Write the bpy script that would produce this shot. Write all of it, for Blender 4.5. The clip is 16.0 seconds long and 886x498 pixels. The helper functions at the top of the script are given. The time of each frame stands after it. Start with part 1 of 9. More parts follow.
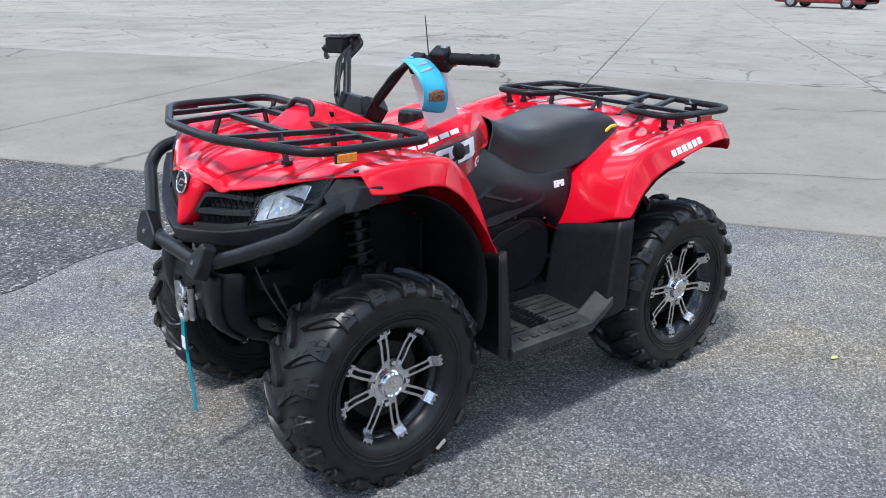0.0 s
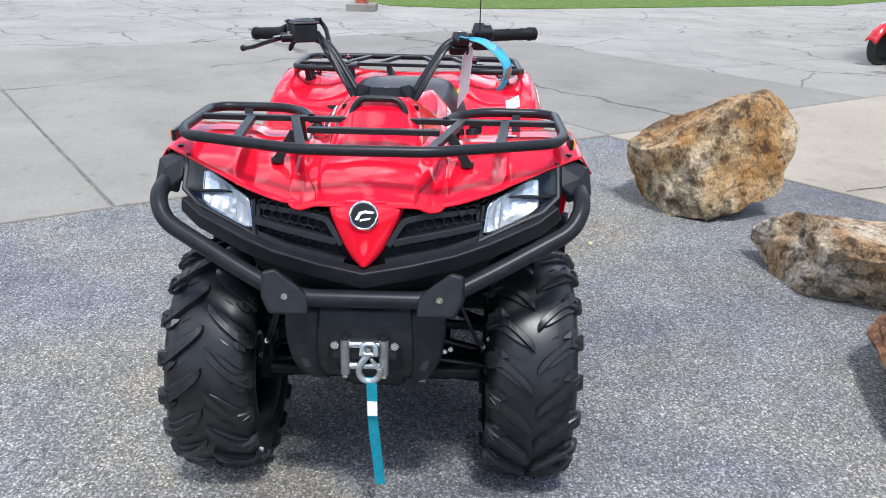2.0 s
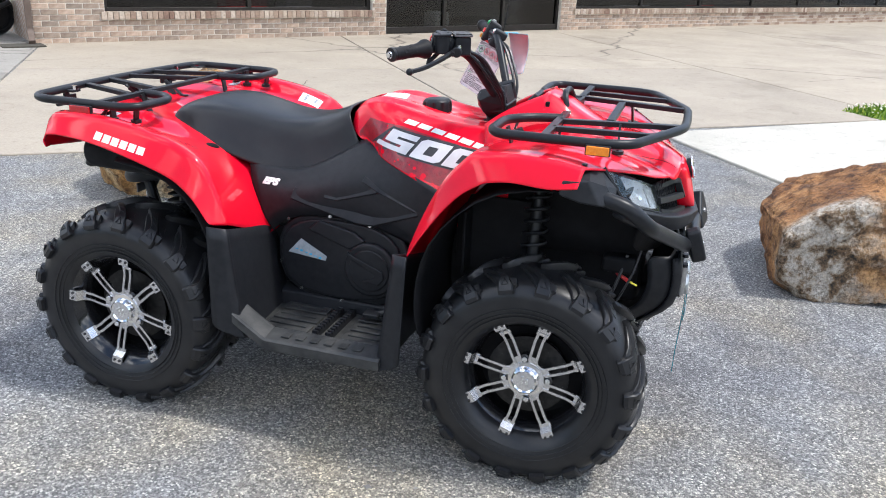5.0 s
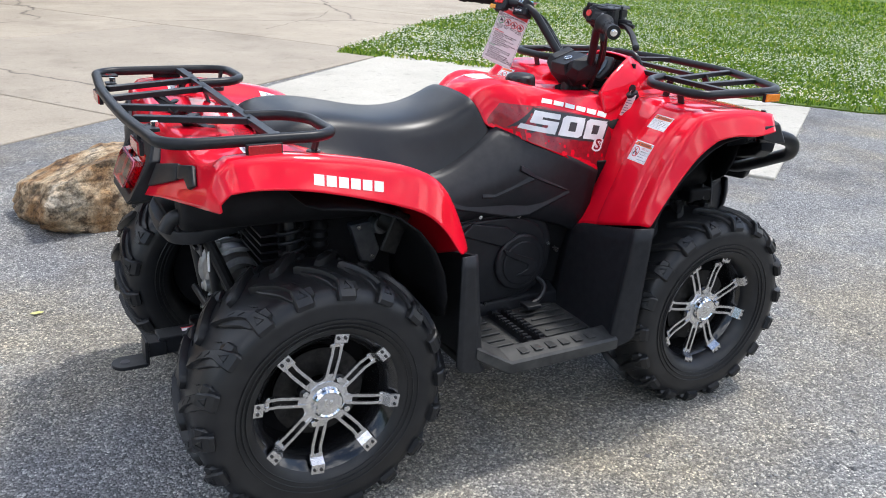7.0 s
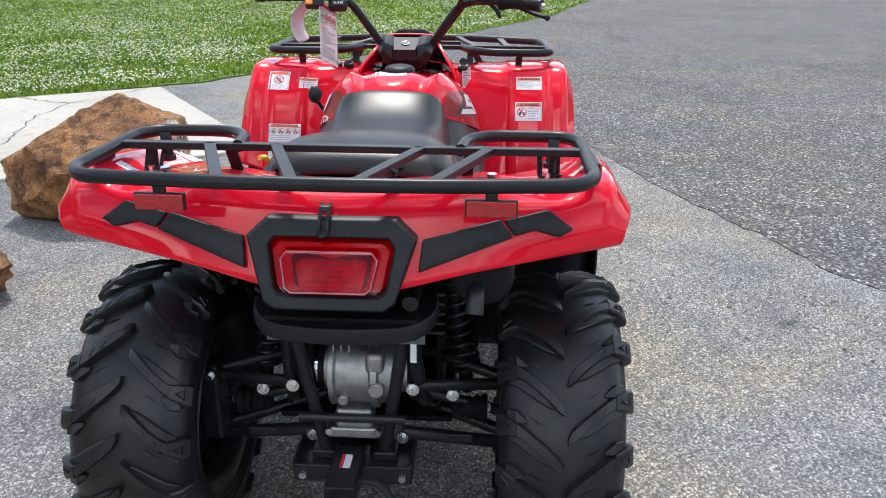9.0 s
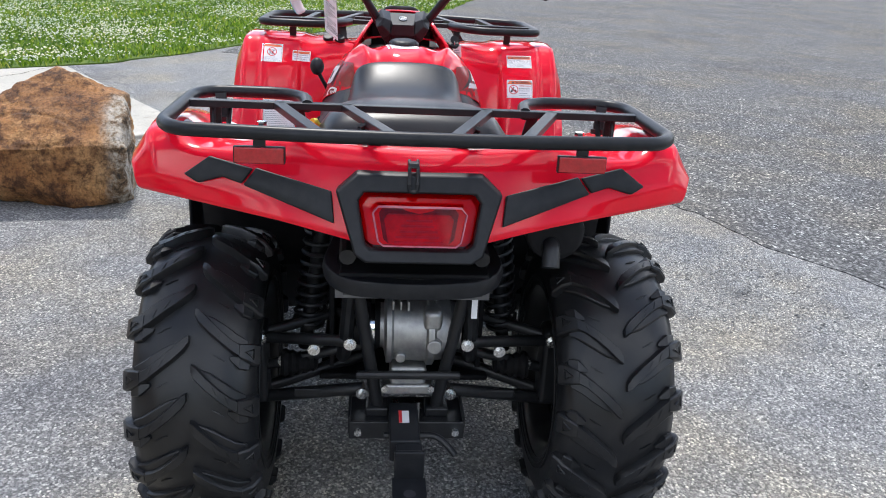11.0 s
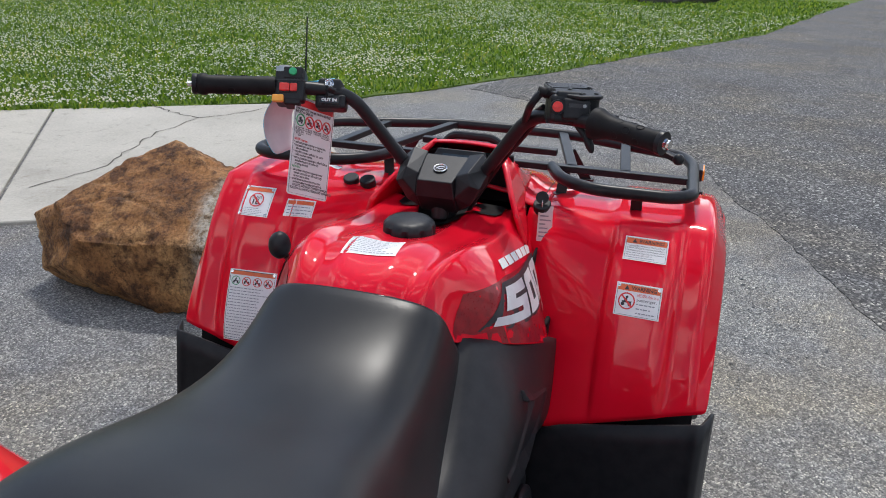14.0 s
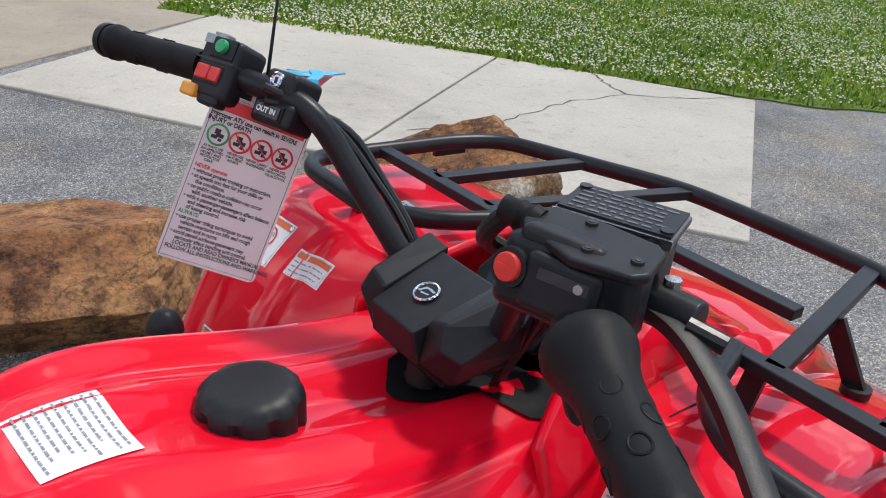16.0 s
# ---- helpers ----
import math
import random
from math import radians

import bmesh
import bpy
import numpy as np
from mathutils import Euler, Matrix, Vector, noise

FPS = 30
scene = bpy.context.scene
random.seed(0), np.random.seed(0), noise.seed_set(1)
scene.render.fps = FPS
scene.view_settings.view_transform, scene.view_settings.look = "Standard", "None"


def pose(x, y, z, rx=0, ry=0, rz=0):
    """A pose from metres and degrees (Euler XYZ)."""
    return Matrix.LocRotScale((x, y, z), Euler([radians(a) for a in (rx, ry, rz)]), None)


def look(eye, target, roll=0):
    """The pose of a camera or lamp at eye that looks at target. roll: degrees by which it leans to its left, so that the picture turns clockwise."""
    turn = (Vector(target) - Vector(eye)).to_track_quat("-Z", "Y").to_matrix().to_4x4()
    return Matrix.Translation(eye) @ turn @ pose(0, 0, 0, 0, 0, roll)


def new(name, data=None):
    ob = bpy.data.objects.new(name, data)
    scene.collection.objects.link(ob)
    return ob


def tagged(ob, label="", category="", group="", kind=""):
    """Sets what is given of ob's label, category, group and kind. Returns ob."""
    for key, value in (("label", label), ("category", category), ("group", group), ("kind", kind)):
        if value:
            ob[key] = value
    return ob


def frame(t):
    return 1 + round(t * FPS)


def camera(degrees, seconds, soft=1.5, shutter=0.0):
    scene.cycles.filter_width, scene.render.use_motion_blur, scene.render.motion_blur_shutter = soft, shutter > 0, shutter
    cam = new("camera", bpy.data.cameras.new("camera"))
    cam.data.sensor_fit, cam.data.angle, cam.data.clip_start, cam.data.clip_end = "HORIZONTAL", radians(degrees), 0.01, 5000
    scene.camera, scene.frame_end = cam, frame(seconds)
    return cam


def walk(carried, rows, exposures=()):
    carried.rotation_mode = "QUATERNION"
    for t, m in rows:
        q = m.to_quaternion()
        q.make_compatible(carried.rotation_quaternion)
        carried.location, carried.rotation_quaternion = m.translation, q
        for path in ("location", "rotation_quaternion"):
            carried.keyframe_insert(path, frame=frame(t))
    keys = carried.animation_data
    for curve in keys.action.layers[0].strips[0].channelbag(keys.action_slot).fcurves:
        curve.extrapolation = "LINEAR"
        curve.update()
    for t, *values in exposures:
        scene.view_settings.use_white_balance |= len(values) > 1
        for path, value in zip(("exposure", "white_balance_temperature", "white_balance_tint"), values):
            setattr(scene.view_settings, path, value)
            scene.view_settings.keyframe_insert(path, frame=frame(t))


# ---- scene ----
cam = camera(56.5, 16.0, soft=1.0)
PATH = [
    (0, (1.842, 2.153, 1.384), (0.637, 0.689, 0.748), 1.0),
    (0.5, (2.194, 1.75, 1.382), (0.728, 0.561, 0.724), 0.2),
    (1, (2.449, 1.265, 1.377), (0.765, 0.427, 0.696), 0.2),
    (1.5, (2.681, 0.755, 1.392), (0.86, 0.302, 0.701), 0.5),
    (2, (2.727, 0.195, 1.396), (0.853, 0.175, 0.7), 1.3),
    (2.5, (2.691, -0.366, 1.386), (0.873, 0.064, 0.67), 2.2),
    (3, (2.497, -0.912, 1.373), (0.83, -0.066, 0.663), 2.2),
    (3.2, (2.45, -1.13, 1.376), (0.852, -0.145, 0.687), 1.9),
    (5.3, (0.635, -2.564, 1.398), (0.314, -0.715, 0.704), 3.1),
    (5.5, (0.406, -2.593, 1.385), (0.221, -0.728, 0.687), 3.3),
    (6, (-0.144, -2.568, 1.373), (-0.011, -0.7, 0.671), 3.5),
    (6.5, (-0.71, -2.422, 1.354), (-0.159, -0.632, 0.65), 3.7),
    (7, (-1.259, -2.093, 1.343), (-0.311, -0.483, 0.63), 3.5),
    (7.5, (-1.699, -1.691, 1.325), (-0.367, -0.394, 0.589), 3.4),
    (8, (-2.069, -1.211, 1.354), (-0.438, -0.308, 0.629), 3.2),
    (8.5, (-2.222, -0.724, 1.326), (-0.401, -0.272, 0.634), 1.4),
    (9, (-2.249, -0.268, 1.28), (-0.372, -0.164, 0.597), 0.4),
    (9.5, (-2.32, 0.044, 1.241), (-0.44, -0.116, 0.58), 2.3),
    (9.7, (-2.309, 0.104, 1.145), (-0.436, -0.105, 0.476), 3.4),
    (11.8, (-2.342, 0.025, 1.333), (-0.49, -0.036, 0.58), 2.0),
    (12, (-2.303, -0.055, 1.359), (-0.452, -0.041, 0.6), 1.4),
    (12.5, (-2.071, -0.203, 1.386), (-0.223, -0.08, 0.63), 1.4),
    (13, (-1.77, -0.325, 1.439), (0.057, -0.071, 0.667), 1.4),
    (13.5, (-1.424, -0.405, 1.447), (0.377, 0.017, 0.687), 2.2),
    (14, (-1.064, -0.443, 1.405), (0.732, 0.093, 0.707), 2.0),
    (14.5, (-0.711, -0.47, 1.393), (1.012, 0.251, 0.68), 3.1),
    (15, (-0.438, -0.48, 1.38), (1.201, 0.38, 0.622), 4.7),
    (15.5, (-0.215, -0.468, 1.372), (1.261, 0.615, 0.567), 5.6),
    (16, (-0.032, -0.533, 1.359), (1.11, 0.881, 0.526), 6.3),
]
walk(cam, [(t, look(e, g, r)) for t, e, g, r in PATH], [(0.0, 0.06, 6000, 10), (1.0, 0.22, 6020, 10), (2.0, 0.27, 6050, 10), (3.0, 0.27, 6050, 10), (5.5, 0.46, 6300, 10), (6.5, 0.30, 6350, 10), (9.0, 0.30, 6450, 10), (9.6, 0.35, 6450, 10), (12.0, 0.28, 6350, 10), (13.0, -0.13, 6400, 10), (13.5, -0.36, 6430, 10), (14.0, -0.32, 6450, 10), (14.5, -0.12, 6450, 10), (15.0, -0.19, 6450, 10), (16.0, -0.22, 6600, 10)])

# ---- light ----
world = bpy.data.worlds.new("sky")
scene.world = world
world.use_nodes = True
wn, wl = world.node_tree.nodes, world.node_tree.links
SUN = Vector((0.50, 0.10, 1.0)).normalized()
sky = wn.new("ShaderNodeTexSky")
sky.sky_type, sky.sun_disc = "NISHITA", False
sky.sun_elevation = math.asin(SUN.z)
sky.sun_rotation = math.atan2(SUN.x, SUN.y)
sky.air_density, sky.dust_density = 1.0, 0.7
way = wn.new("ShaderNodeTexCoord")
puff = wn.new("ShaderNodeTexNoise")
puff.inputs["Scale"].default_value, puff.inputs["Detail"].default_value, puff.inputs["Roughness"].default_value = 3.0, 8.0, 0.60
cover = wn.new("ShaderNodeValToRGB")
cover.color_ramp.elements[0].position, cover.color_ramp.elements[1].position = 0.48, 0.56
billow = wn.new("ShaderNodeTexNoise")
billow.inputs["Scale"].default_value, billow.inputs["Detail"].default_value = 6.5, 6.0
white = wn.new("ShaderNodeValToRGB")
white.color_ramp.elements[0].position, white.color_ramp.elements[1].position = 0.42, 0.68
white.color_ramp.elements[0].color, white.color_ramp.elements[1].color = (0.24, 0.26, 0.30, 1), (1.0, 1.0, 1.0, 1)
bright = wn.new("ShaderNodeMix")
bright.data_type, bright.blend_type = "RGBA", "MULTIPLY"
bright.inputs["Factor"].default_value = 1.0
bright.inputs["B"].default_value = (21.0, 21.0, 21.2, 1)
mixer = wn.new("ShaderNodeMix")
mixer.data_type = "RGBA"
wl.new(way.outputs["Generated"], billow.inputs["Vector"])
wl.new(billow.outputs["Fac"], white.inputs["Fac"])
wl.new(white.outputs["Color"], bright.inputs["A"])
wl.new(bright.outputs["Result"], mixer.inputs["B"])
back = wn["Background"]
back.inputs["Strength"].default_value = 0.165
wl.new(way.outputs["Generated"], puff.inputs["Vector"])
wl.new(puff.outputs["Fac"], cover.inputs["Fac"])
wl.new(cover.outputs["Color"], mixer.inputs["Factor"])
wl.new(sky.outputs["Color"], mixer.inputs["A"])
wl.new(mixer.outputs["Result"], back.inputs["Color"])
lamp = bpy.data.lights.new("sun", "SUN")
lamp.energy, lamp.angle, lamp.color = 2.7, radians(6), (1.0, 0.96, 0.90)
sun = new("sun", lamp)
sun.matrix_world = Matrix.Translation((8, 6, 20)) @ SUN.to_track_quat("Z", "Y").to_matrix().to_4x4()


# ---- materials ----
def nodes_of(name):
    m = bpy.data.materials.new(name)
    m.use_nodes = True
    return m, m.node_tree.nodes, m.node_tree.links, m.node_tree.nodes["Principled BSDF"]


def noise_node(n, l, scale, detail=4.0, rough=0.55, coords="Object"):
    tc = n.new("ShaderNodeTexCoord")
    t = n.new("ShaderNodeTexNoise")
    t.inputs["Scale"].default_value, t.inputs["Detail"].default_value, t.inputs["Roughness"].default_value = scale, detail, rough
    l.new(tc.outputs[coords], t.inputs["Vector"])
    return t


def ramp_node(n, stops):
    r = n.new("ShaderNodeValToRGB")
    e = r.color_ramp.elements
    while len(e) < len(stops):
        e.new(0.5)
    for k, (p, c) in zip(e, stops):
        k.position, k.color = p, (*c, 1)
    return r


def mix_node(n, l, fac, a, b, mode="MIX"):
    m = n.new("ShaderNodeMix")
    m.data_type, m.blend_type = "RGBA", mode
    for key, v in (("Factor", fac), ("A", a), ("B", b)):
        if isinstance(v, (int, float)):
            m.inputs[key].default_value = v
        elif isinstance(v, tuple):
            m.inputs[key].default_value = (*v, 1)
        else:
            l.new(v, m.inputs[key])
    return m.outputs["Result"]


def surf(name, a, b, scale=30, rough=0.5, metal=0.0, fine=0, bump=0.0, coat=0.0, spread=0.1, dist=0.002, tint=0.0):
    """A surface that wanders between two colours at one scale and has fine relief at another."""
    m, n, l, p = nodes_of(name)
    t = noise_node(n, l, scale, 5)
    r = ramp_node(n, [(0.35, a), (0.65, b)])
    l.new(t.outputs["Fac"], r.inputs["Fac"])
    col = r.outputs["Color"]
    if tint:
        info = n.new("ShaderNodeObjectInfo")
        rr = ramp_node(n, [(0.0, (1 - tint,) * 3), (1.0, (1 + tint * 0.6, 1 + tint * 0.4, 1 + tint * 0.3))])
        l.new(info.outputs["Random"], rr.inputs["Fac"])
        col = mix_node(n, l, 1.0, col, rr.outputs["Color"], "MULTIPLY")
    l.new(col, p.inputs["Base Color"])
    mr = n.new("ShaderNodeMapRange")
    mr.inputs["To Min"].default_value, mr.inputs["To Max"].default_value = max(0.02, rough - spread), rough + spread
    f = noise_node(n, l, fine or scale * 6, 6)
    l.new(f.outputs["Fac"], mr.inputs["Value"])
    l.new(mr.outputs["Result"], p.inputs["Roughness"])
    p.inputs["Metallic"].default_value = metal
    p.inputs["Coat Weight"].default_value = coat
    p.inputs["Coat Roughness"].default_value = 0.03
    if bump:
        k = n.new("ShaderNodeBump")
        k.inputs["Strength"].default_value, k.inputs["Distance"].default_value = bump, dist
        l.new(f.outputs["Fac"], k.inputs["Height"])
        l.new(k.outputs["Normal"], p.inputs["Normal"])
    return m


RED = surf("red_gloss_plastic", (0.76, 0.003, 0.020), (0.82, 0.004, 0.026), 9, 0.45, fine=14, coat=1.0, spread=0.05)
RED.node_tree.nodes["Principled BSDF"].inputs["Specular IOR Level"].default_value = 0.06
RED.node_tree.nodes["Principled BSDF"].inputs["Coat IOR"].default_value = 1.42


def duller(m, level):
    m.node_tree.nodes["Principled BSDF"].inputs["Specular IOR Level"].default_value = level


DRED = surf("dark_red_decal", (0.20, 0.004, 0.012), (0.34, 0.006, 0.016), 60, 0.3, coat=0.4)
BLK = surf("black_textured_plastic", (0.0105, 0.0115, 0.014), (0.0175, 0.0185, 0.0215), 40, 0.44, fine=900, bump=0.25, dist=0.0004)
BLKG = surf("black_satin_paint", (0.011, 0.012, 0.014), (0.018, 0.019, 0.022), 30, 0.36, fine=500, bump=0.15, dist=0.0003)
DARK = surf("black_chassis_paint", (0.011, 0.0115, 0.013), (0.020, 0.0205, 0.022), 22, 0.36, fine=120)
SCUFF = surf("scuffed_black_plastic", (0.014, 0.015, 0.016), (0.055, 0.055, 0.052), 16, 0.55, fine=300, bump=0.3, dist=0.0006)
LINER = surf("black_liner_plastic", (0.008, 0.008, 0.009), (0.013, 0.013, 0.0145), 20, 0.62, fine=160, bump=0.1)
RUB = surf("tyre_rubber", (0.009, 0.0095, 0.011), (0.0185, 0.0185, 0.0195), 18, 0.35, fine=220, bump=0.18, dist=0.0008)
GRIP = surf("grip_rubber", (0.008, 0.008, 0.009), (0.013, 0.013, 0.014), 60, 0.55, fine=500, bump=0.2, dist=0.0004)
SEAT = surf("black_vinyl", (0.013, 0.0135, 0.015), (0.019, 0.020, 0.0215), 12, 0.35, fine=700, bump=0.22, dist=0.0006, spread=0.06)
ALU = surf("machined_aluminium", (0.62, 0.62, 0.63), (0.74, 0.74, 0.75), 60, 0.24, 1.0, fine=300)
CAST = surf("cast_aluminium", (0.34, 0.34, 0.34), (0.46, 0.46, 0.45), 50, 0.5, 1.0, fine=260, bump=0.3, dist=0.001)
CHROME = surf("chrome", (0.78, 0.79, 0.8), (0.85, 0.85, 0.86), 40, 0.12, 1.0, fine=200, spread=0.06)
ZINC = surf("zinc_steel", (0.66, 0.66, 0.64), (0.78, 0.78, 0.76), 80, 0.26, 1.0, fine=400)
PLATE = surf("dull_grey_plate", (0.10, 0.10, 0.105), (0.15, 0.15, 0.155), 40, 0.42, 0.3, fine=260)
WHITE = surf("white_vinyl", (0.78, 0.78, 0.77), (0.84, 0.84, 0.83), 60, 0.4)
PAPER = surf("white_card", (0.84, 0.84, 0.85), (0.90, 0.90, 0.91), 25, 0.5)
TAGCARD = surf("tag_card", (0.86, 0.86, 0.87), (0.91, 0.91, 0.92), 25, 0.45)
tn, tl_ = TAGCARD.node_tree.nodes, TAGCARD.node_tree.links
thin, both = tn.new("ShaderNodeBsdfTranslucent"), tn.new("ShaderNodeMixShader")
thin.inputs["Color"].default_value = (0.97, 0.97, 0.97, 1)
both.inputs["Fac"].default_value = 0.55
tl_.new(tn["Principled BSDF"].outputs["BSDF"], both.inputs[1])
tl_.new(thin.outputs["BSDF"], both.inputs[2])
tl_.new(both.outputs["Shader"], tn["Material Output"].inputs["Surface"])
INK = surf("black_ink", (0.025, 0.025, 0.03), (0.04, 0.04, 0.045), 80, 0.5)
GREYINK = surf("grey_ink", (0.24, 0.25, 0.29), (0.32, 0.33, 0.37), 80, 0.5)
LAMPCASE = surf("dark_lamp_case", (0.05, 0.054, 0.062), (0.08, 0.085, 0.095), 40, 0.25, fine=200, spread=0.08)
DECALGREY = surf("grey_blue_decal", (0.30, 0.36, 0.40), (0.42, 0.47, 0.5), 80, 0.4)
TAILBACK = surf("tail_lamp_back", (0.55, 0.22, 0.26), (0.70, 0.34, 0.38), 60, 0.18, 0.6, fine=300)
WINE = surf("dark_wine_plastic", (0.12, 0.008, 0.016), (0.2, 0.014, 0.022), 60, 0.2)
TAILRED = surf("tail_lamp_red", (0.48, 0.012, 0.05), (0.66, 0.03, 0.09), 60, 0.15, 0.4)
EDGEGLINT = surf("painted_edge_glint", (0.42, 0.07, 0.11), (0.50, 0.11, 0.15), 60, 0.15, coat=0.6)
PHOTO = surf("photo_print", (0.07, 0.03, 0.03), (0.35, 0.16, 0.09), 120, 0.3)
PINK = surf("pale_pink_paper", (0.66, 0.55, 0.58), (0.74, 0.64, 0.66), 20, 0.6)
GALV = surf("galvanised_steel", (0.50, 0.53, 0.54), (0.66, 0.69, 0.70), 70, 0.38, 1.0, fine=300, bump=0.2)
LAMPBRIGHT = surf("bright_reflector", (0.66, 0.67, 0.69), (0.82, 0.83, 0.84), 60, 0.3, 0.7, fine=200)
ORANGE = surf("orange_ink", (0.72, 0.13, 0.04), (0.80, 0.17, 0.055), 60, 0.45)
REDINK = surf("red_ink", (0.66, 0.03, 0.04), (0.72, 0.05, 0.05), 60, 0.45)
GREENINK = surf("green_ink", (0.03, 0.34, 0.13), (0.05, 0.4, 0.16), 60, 0.45)
TEAL = surf("teal_webbing", (0.0, 0.20, 0.26), (0.01, 0.27, 0.34), 90, 0.75, fine=900, bump=0.5, dist=0.0008)
SKYCARD = surf("light_blue_card", (0.04, 0.42, 0.66), (0.07, 0.50, 0.74), 20, 0.4)
SILVER = surf("silver_decal", (0.62, 0.63, 0.65), (0.70, 0.71, 0.73), 30, 0.35)
AMBER = surf("amber_lens", (0.86, 0.22, 0.01), (0.95, 0.32, 0.02), 120, 0.2, fine=300, bump=0.3, coat=0.5)
REFL = surf("red_reflector", (0.33, 0.005, 0.010), (0.44, 0.008, 0.015), 160, 0.18, fine=400, bump=0.3, coat=0.6)
BUTRED = surf("red_button", (0.70, 0.03, 0.03), (0.78, 0.05, 0.04), 60, 0.35)
BUTGRN = surf("green_button", (0.02, 0.36, 0.14), (0.03, 0.42, 0.17), 60, 0.3)
BUTORG = surf("orange_button", (0.85, 0.35, 0.04), (0.9, 0.42, 0.06), 60, 0.35)
HOSER = surf("red_hose", (0.5, 0.02, 0.02), (0.6, 0.03, 0.03), 60, 0.4)
SCREEN = surf("dull_display", (0.035, 0.05, 0.065), (0.05, 0.07, 0.09), 30, 0.2)
for m_, level_ in ((BLK, 0.30), (BLKG, 0.27), (DARK, 0.40), (LINER, 0.15), (RUB, 0.42), (GRIP, 0.18), (SEAT, 0.34)):
    duller(m_, level_)
YELLOW = surf("yellow_wire", (0.75, 0.62, 0.05), (0.82, 0.7, 0.08), 60, 0.45)


def clear_glass(name, tint, gloss):
    m, n, l, p = nodes_of(name)
    n.remove(p)
    tr, gl, mx = n.new("ShaderNodeBsdfTransparent"), n.new("ShaderNodeBsdfGlossy"), n.new("ShaderNodeMixShader")
    fr = n.new("ShaderNodeFresnel")
    fr.inputs["IOR"].default_value = gloss
    tr.inputs["Color"].default_value = (*tint, 1)
    gl.inputs["Roughness"].default_value = 0.03
    l.new(fr.outputs["Fac"], mx.inputs["Fac"])
    l.new(tr.outputs["BSDF"], mx.inputs[1])
    l.new(gl.outputs["BSDF"], mx.inputs[2])
    l.new(mx.outputs["Shader"], n["Material Output"].inputs["Surface"])
    return m


LENS = clear_glass("clear_lens", (0.86, 0.9, 0.93), 1.45)
TAILLENS = clear_glass("red_tail_lens", (0.80, 0.018, 0.08), 1.45)
PANE = clear_glass("dark_window_glass", (0.30, 0.32, 0.33), 1.5)


# ---- shaping helpers ----
def mesh_of(name, bm, smooth=True, angle=35):
    me = bpy.data.meshes.new(name)
    bmesh.ops.recalc_face_normals(bm, faces=bm.faces[:])
    bm.to_mesh(me)
    bm.free()
    if smooth:
        me.shade_smooth()
        me.set_sharp_from_angle(angle=radians(angle))
    return me


def part(name, bm, material, parent=None, label="", smooth=True, angle=35, bevel=0.0, seg=2):
    """One mesh object from a bmesh or a mesh, under its thing."""
    me = bm if isinstance(bm, bpy.types.Mesh) else mesh_of(name, bm, smooth, angle)
    if material and not me.materials:
        me.materials.append(material)
    ob = new(name, me)
    ob.parent = parent
    if label:
        ob["label"] = label
    if bevel:
        k = ob.modifiers.new("bevel", "BEVEL")
        k.width, k.segments, k.limit_method, k.angle_limit = bevel, seg, "ANGLE", radians(38)
        k.harden_normals = True
    return ob


def thing(name, label, category, group="", kind="", at=(0, 0, 0)):
    ob = new(name)
    ob.location = at
    ob.empty_display_size = 0.1
    return tagged(ob, label, category, group, kind)


def box_bm(cx, cy, cz, sx, sy, sz, bm=None, m=None):
    bm = bm or bmesh.new()
    mat = (m or Matrix.Identity(4)) @ Matrix.Translation((cx, cy, cz)) @ Matrix.Diagonal((sx, sy, sz, 1))
    bmesh.ops.create_cube(bm, size=1.0, matrix=mat)
    return bm


def cyl_bm(a, b, r, r2=None, seg=20, bm=None):
    bm = bm or bmesh.new()
    a, b = Vector(a), Vector(b)
    d = b - a
    m = Matrix.Translation((a + b) / 2) @ d.to_track_quat("Z", "Y").to_matrix().to_4x4()
    bmesh.ops.create_cone(bm, cap_ends=True, segments=seg, radius1=r, radius2=r if r2 is None else r2, depth=d.length, matrix=m)
    return bm


def fillet(points, radius, steps=5):
    """A polyline with its inner corners rounded."""
    pts = [Vector(p) for p in points]
    out = [pts[0]]
    for a, b, c in zip(pts, pts[1:], pts[2:]):
        u, v = (a - b), (c - b)
        r = min(radius, u.length * 0.48, v.length * 0.48)
        p, q = b + u.normalized() * r, b + v.normalized() * r
        for i in range(steps + 1):
            t = i / steps
            out.append(p.lerp(b, t).lerp(b.lerp(q, t), t))
    out.append(pts[-1])
    return out


def sweep_bm(points, radius, seg=12, bm=None, closed=False, profile=None, up=None):
    """A tube (or another profile) along a line of points."""
    bm = bm or bmesh.new()
    pts = [Vector(p) for p in points]
    n = len(pts)
    prof = profile or [(radius * math.cos(2 * math.pi * k / seg), radius * math.sin(2 * math.pi * k / seg)) for k in range(seg)]
    rings, side = [], None
    for i, p in enumerate(pts):
        t = (pts[(i + 1) % n] - pts[i - 1]) if closed else (pts[min(i + 1, n - 1)] - pts[max(i - 1, 0)])
        t.normalize()
        if up is not None:
            side = Vector(up).cross(t)
        elif side is None:
            side = t.orthogonal()
        side = (side - t * side.dot(t)).normalized()
        nor = t.cross(side)
        rings.append([bm.verts.new(p + side * x + nor * y) for x, y in prof])
    k = len(prof)
    for i in range(n if closed else n - 1):
        a, b = rings[i], rings[(i + 1) % n]
        for j in range(k):
            bm.faces.new((a[j], a[(j + 1) % k], b[(j + 1) % k], b[j]))
    if not closed:
        bm.faces.new(rings[0][::-1])
        bm.faces.new(rings[-1])
    return bm


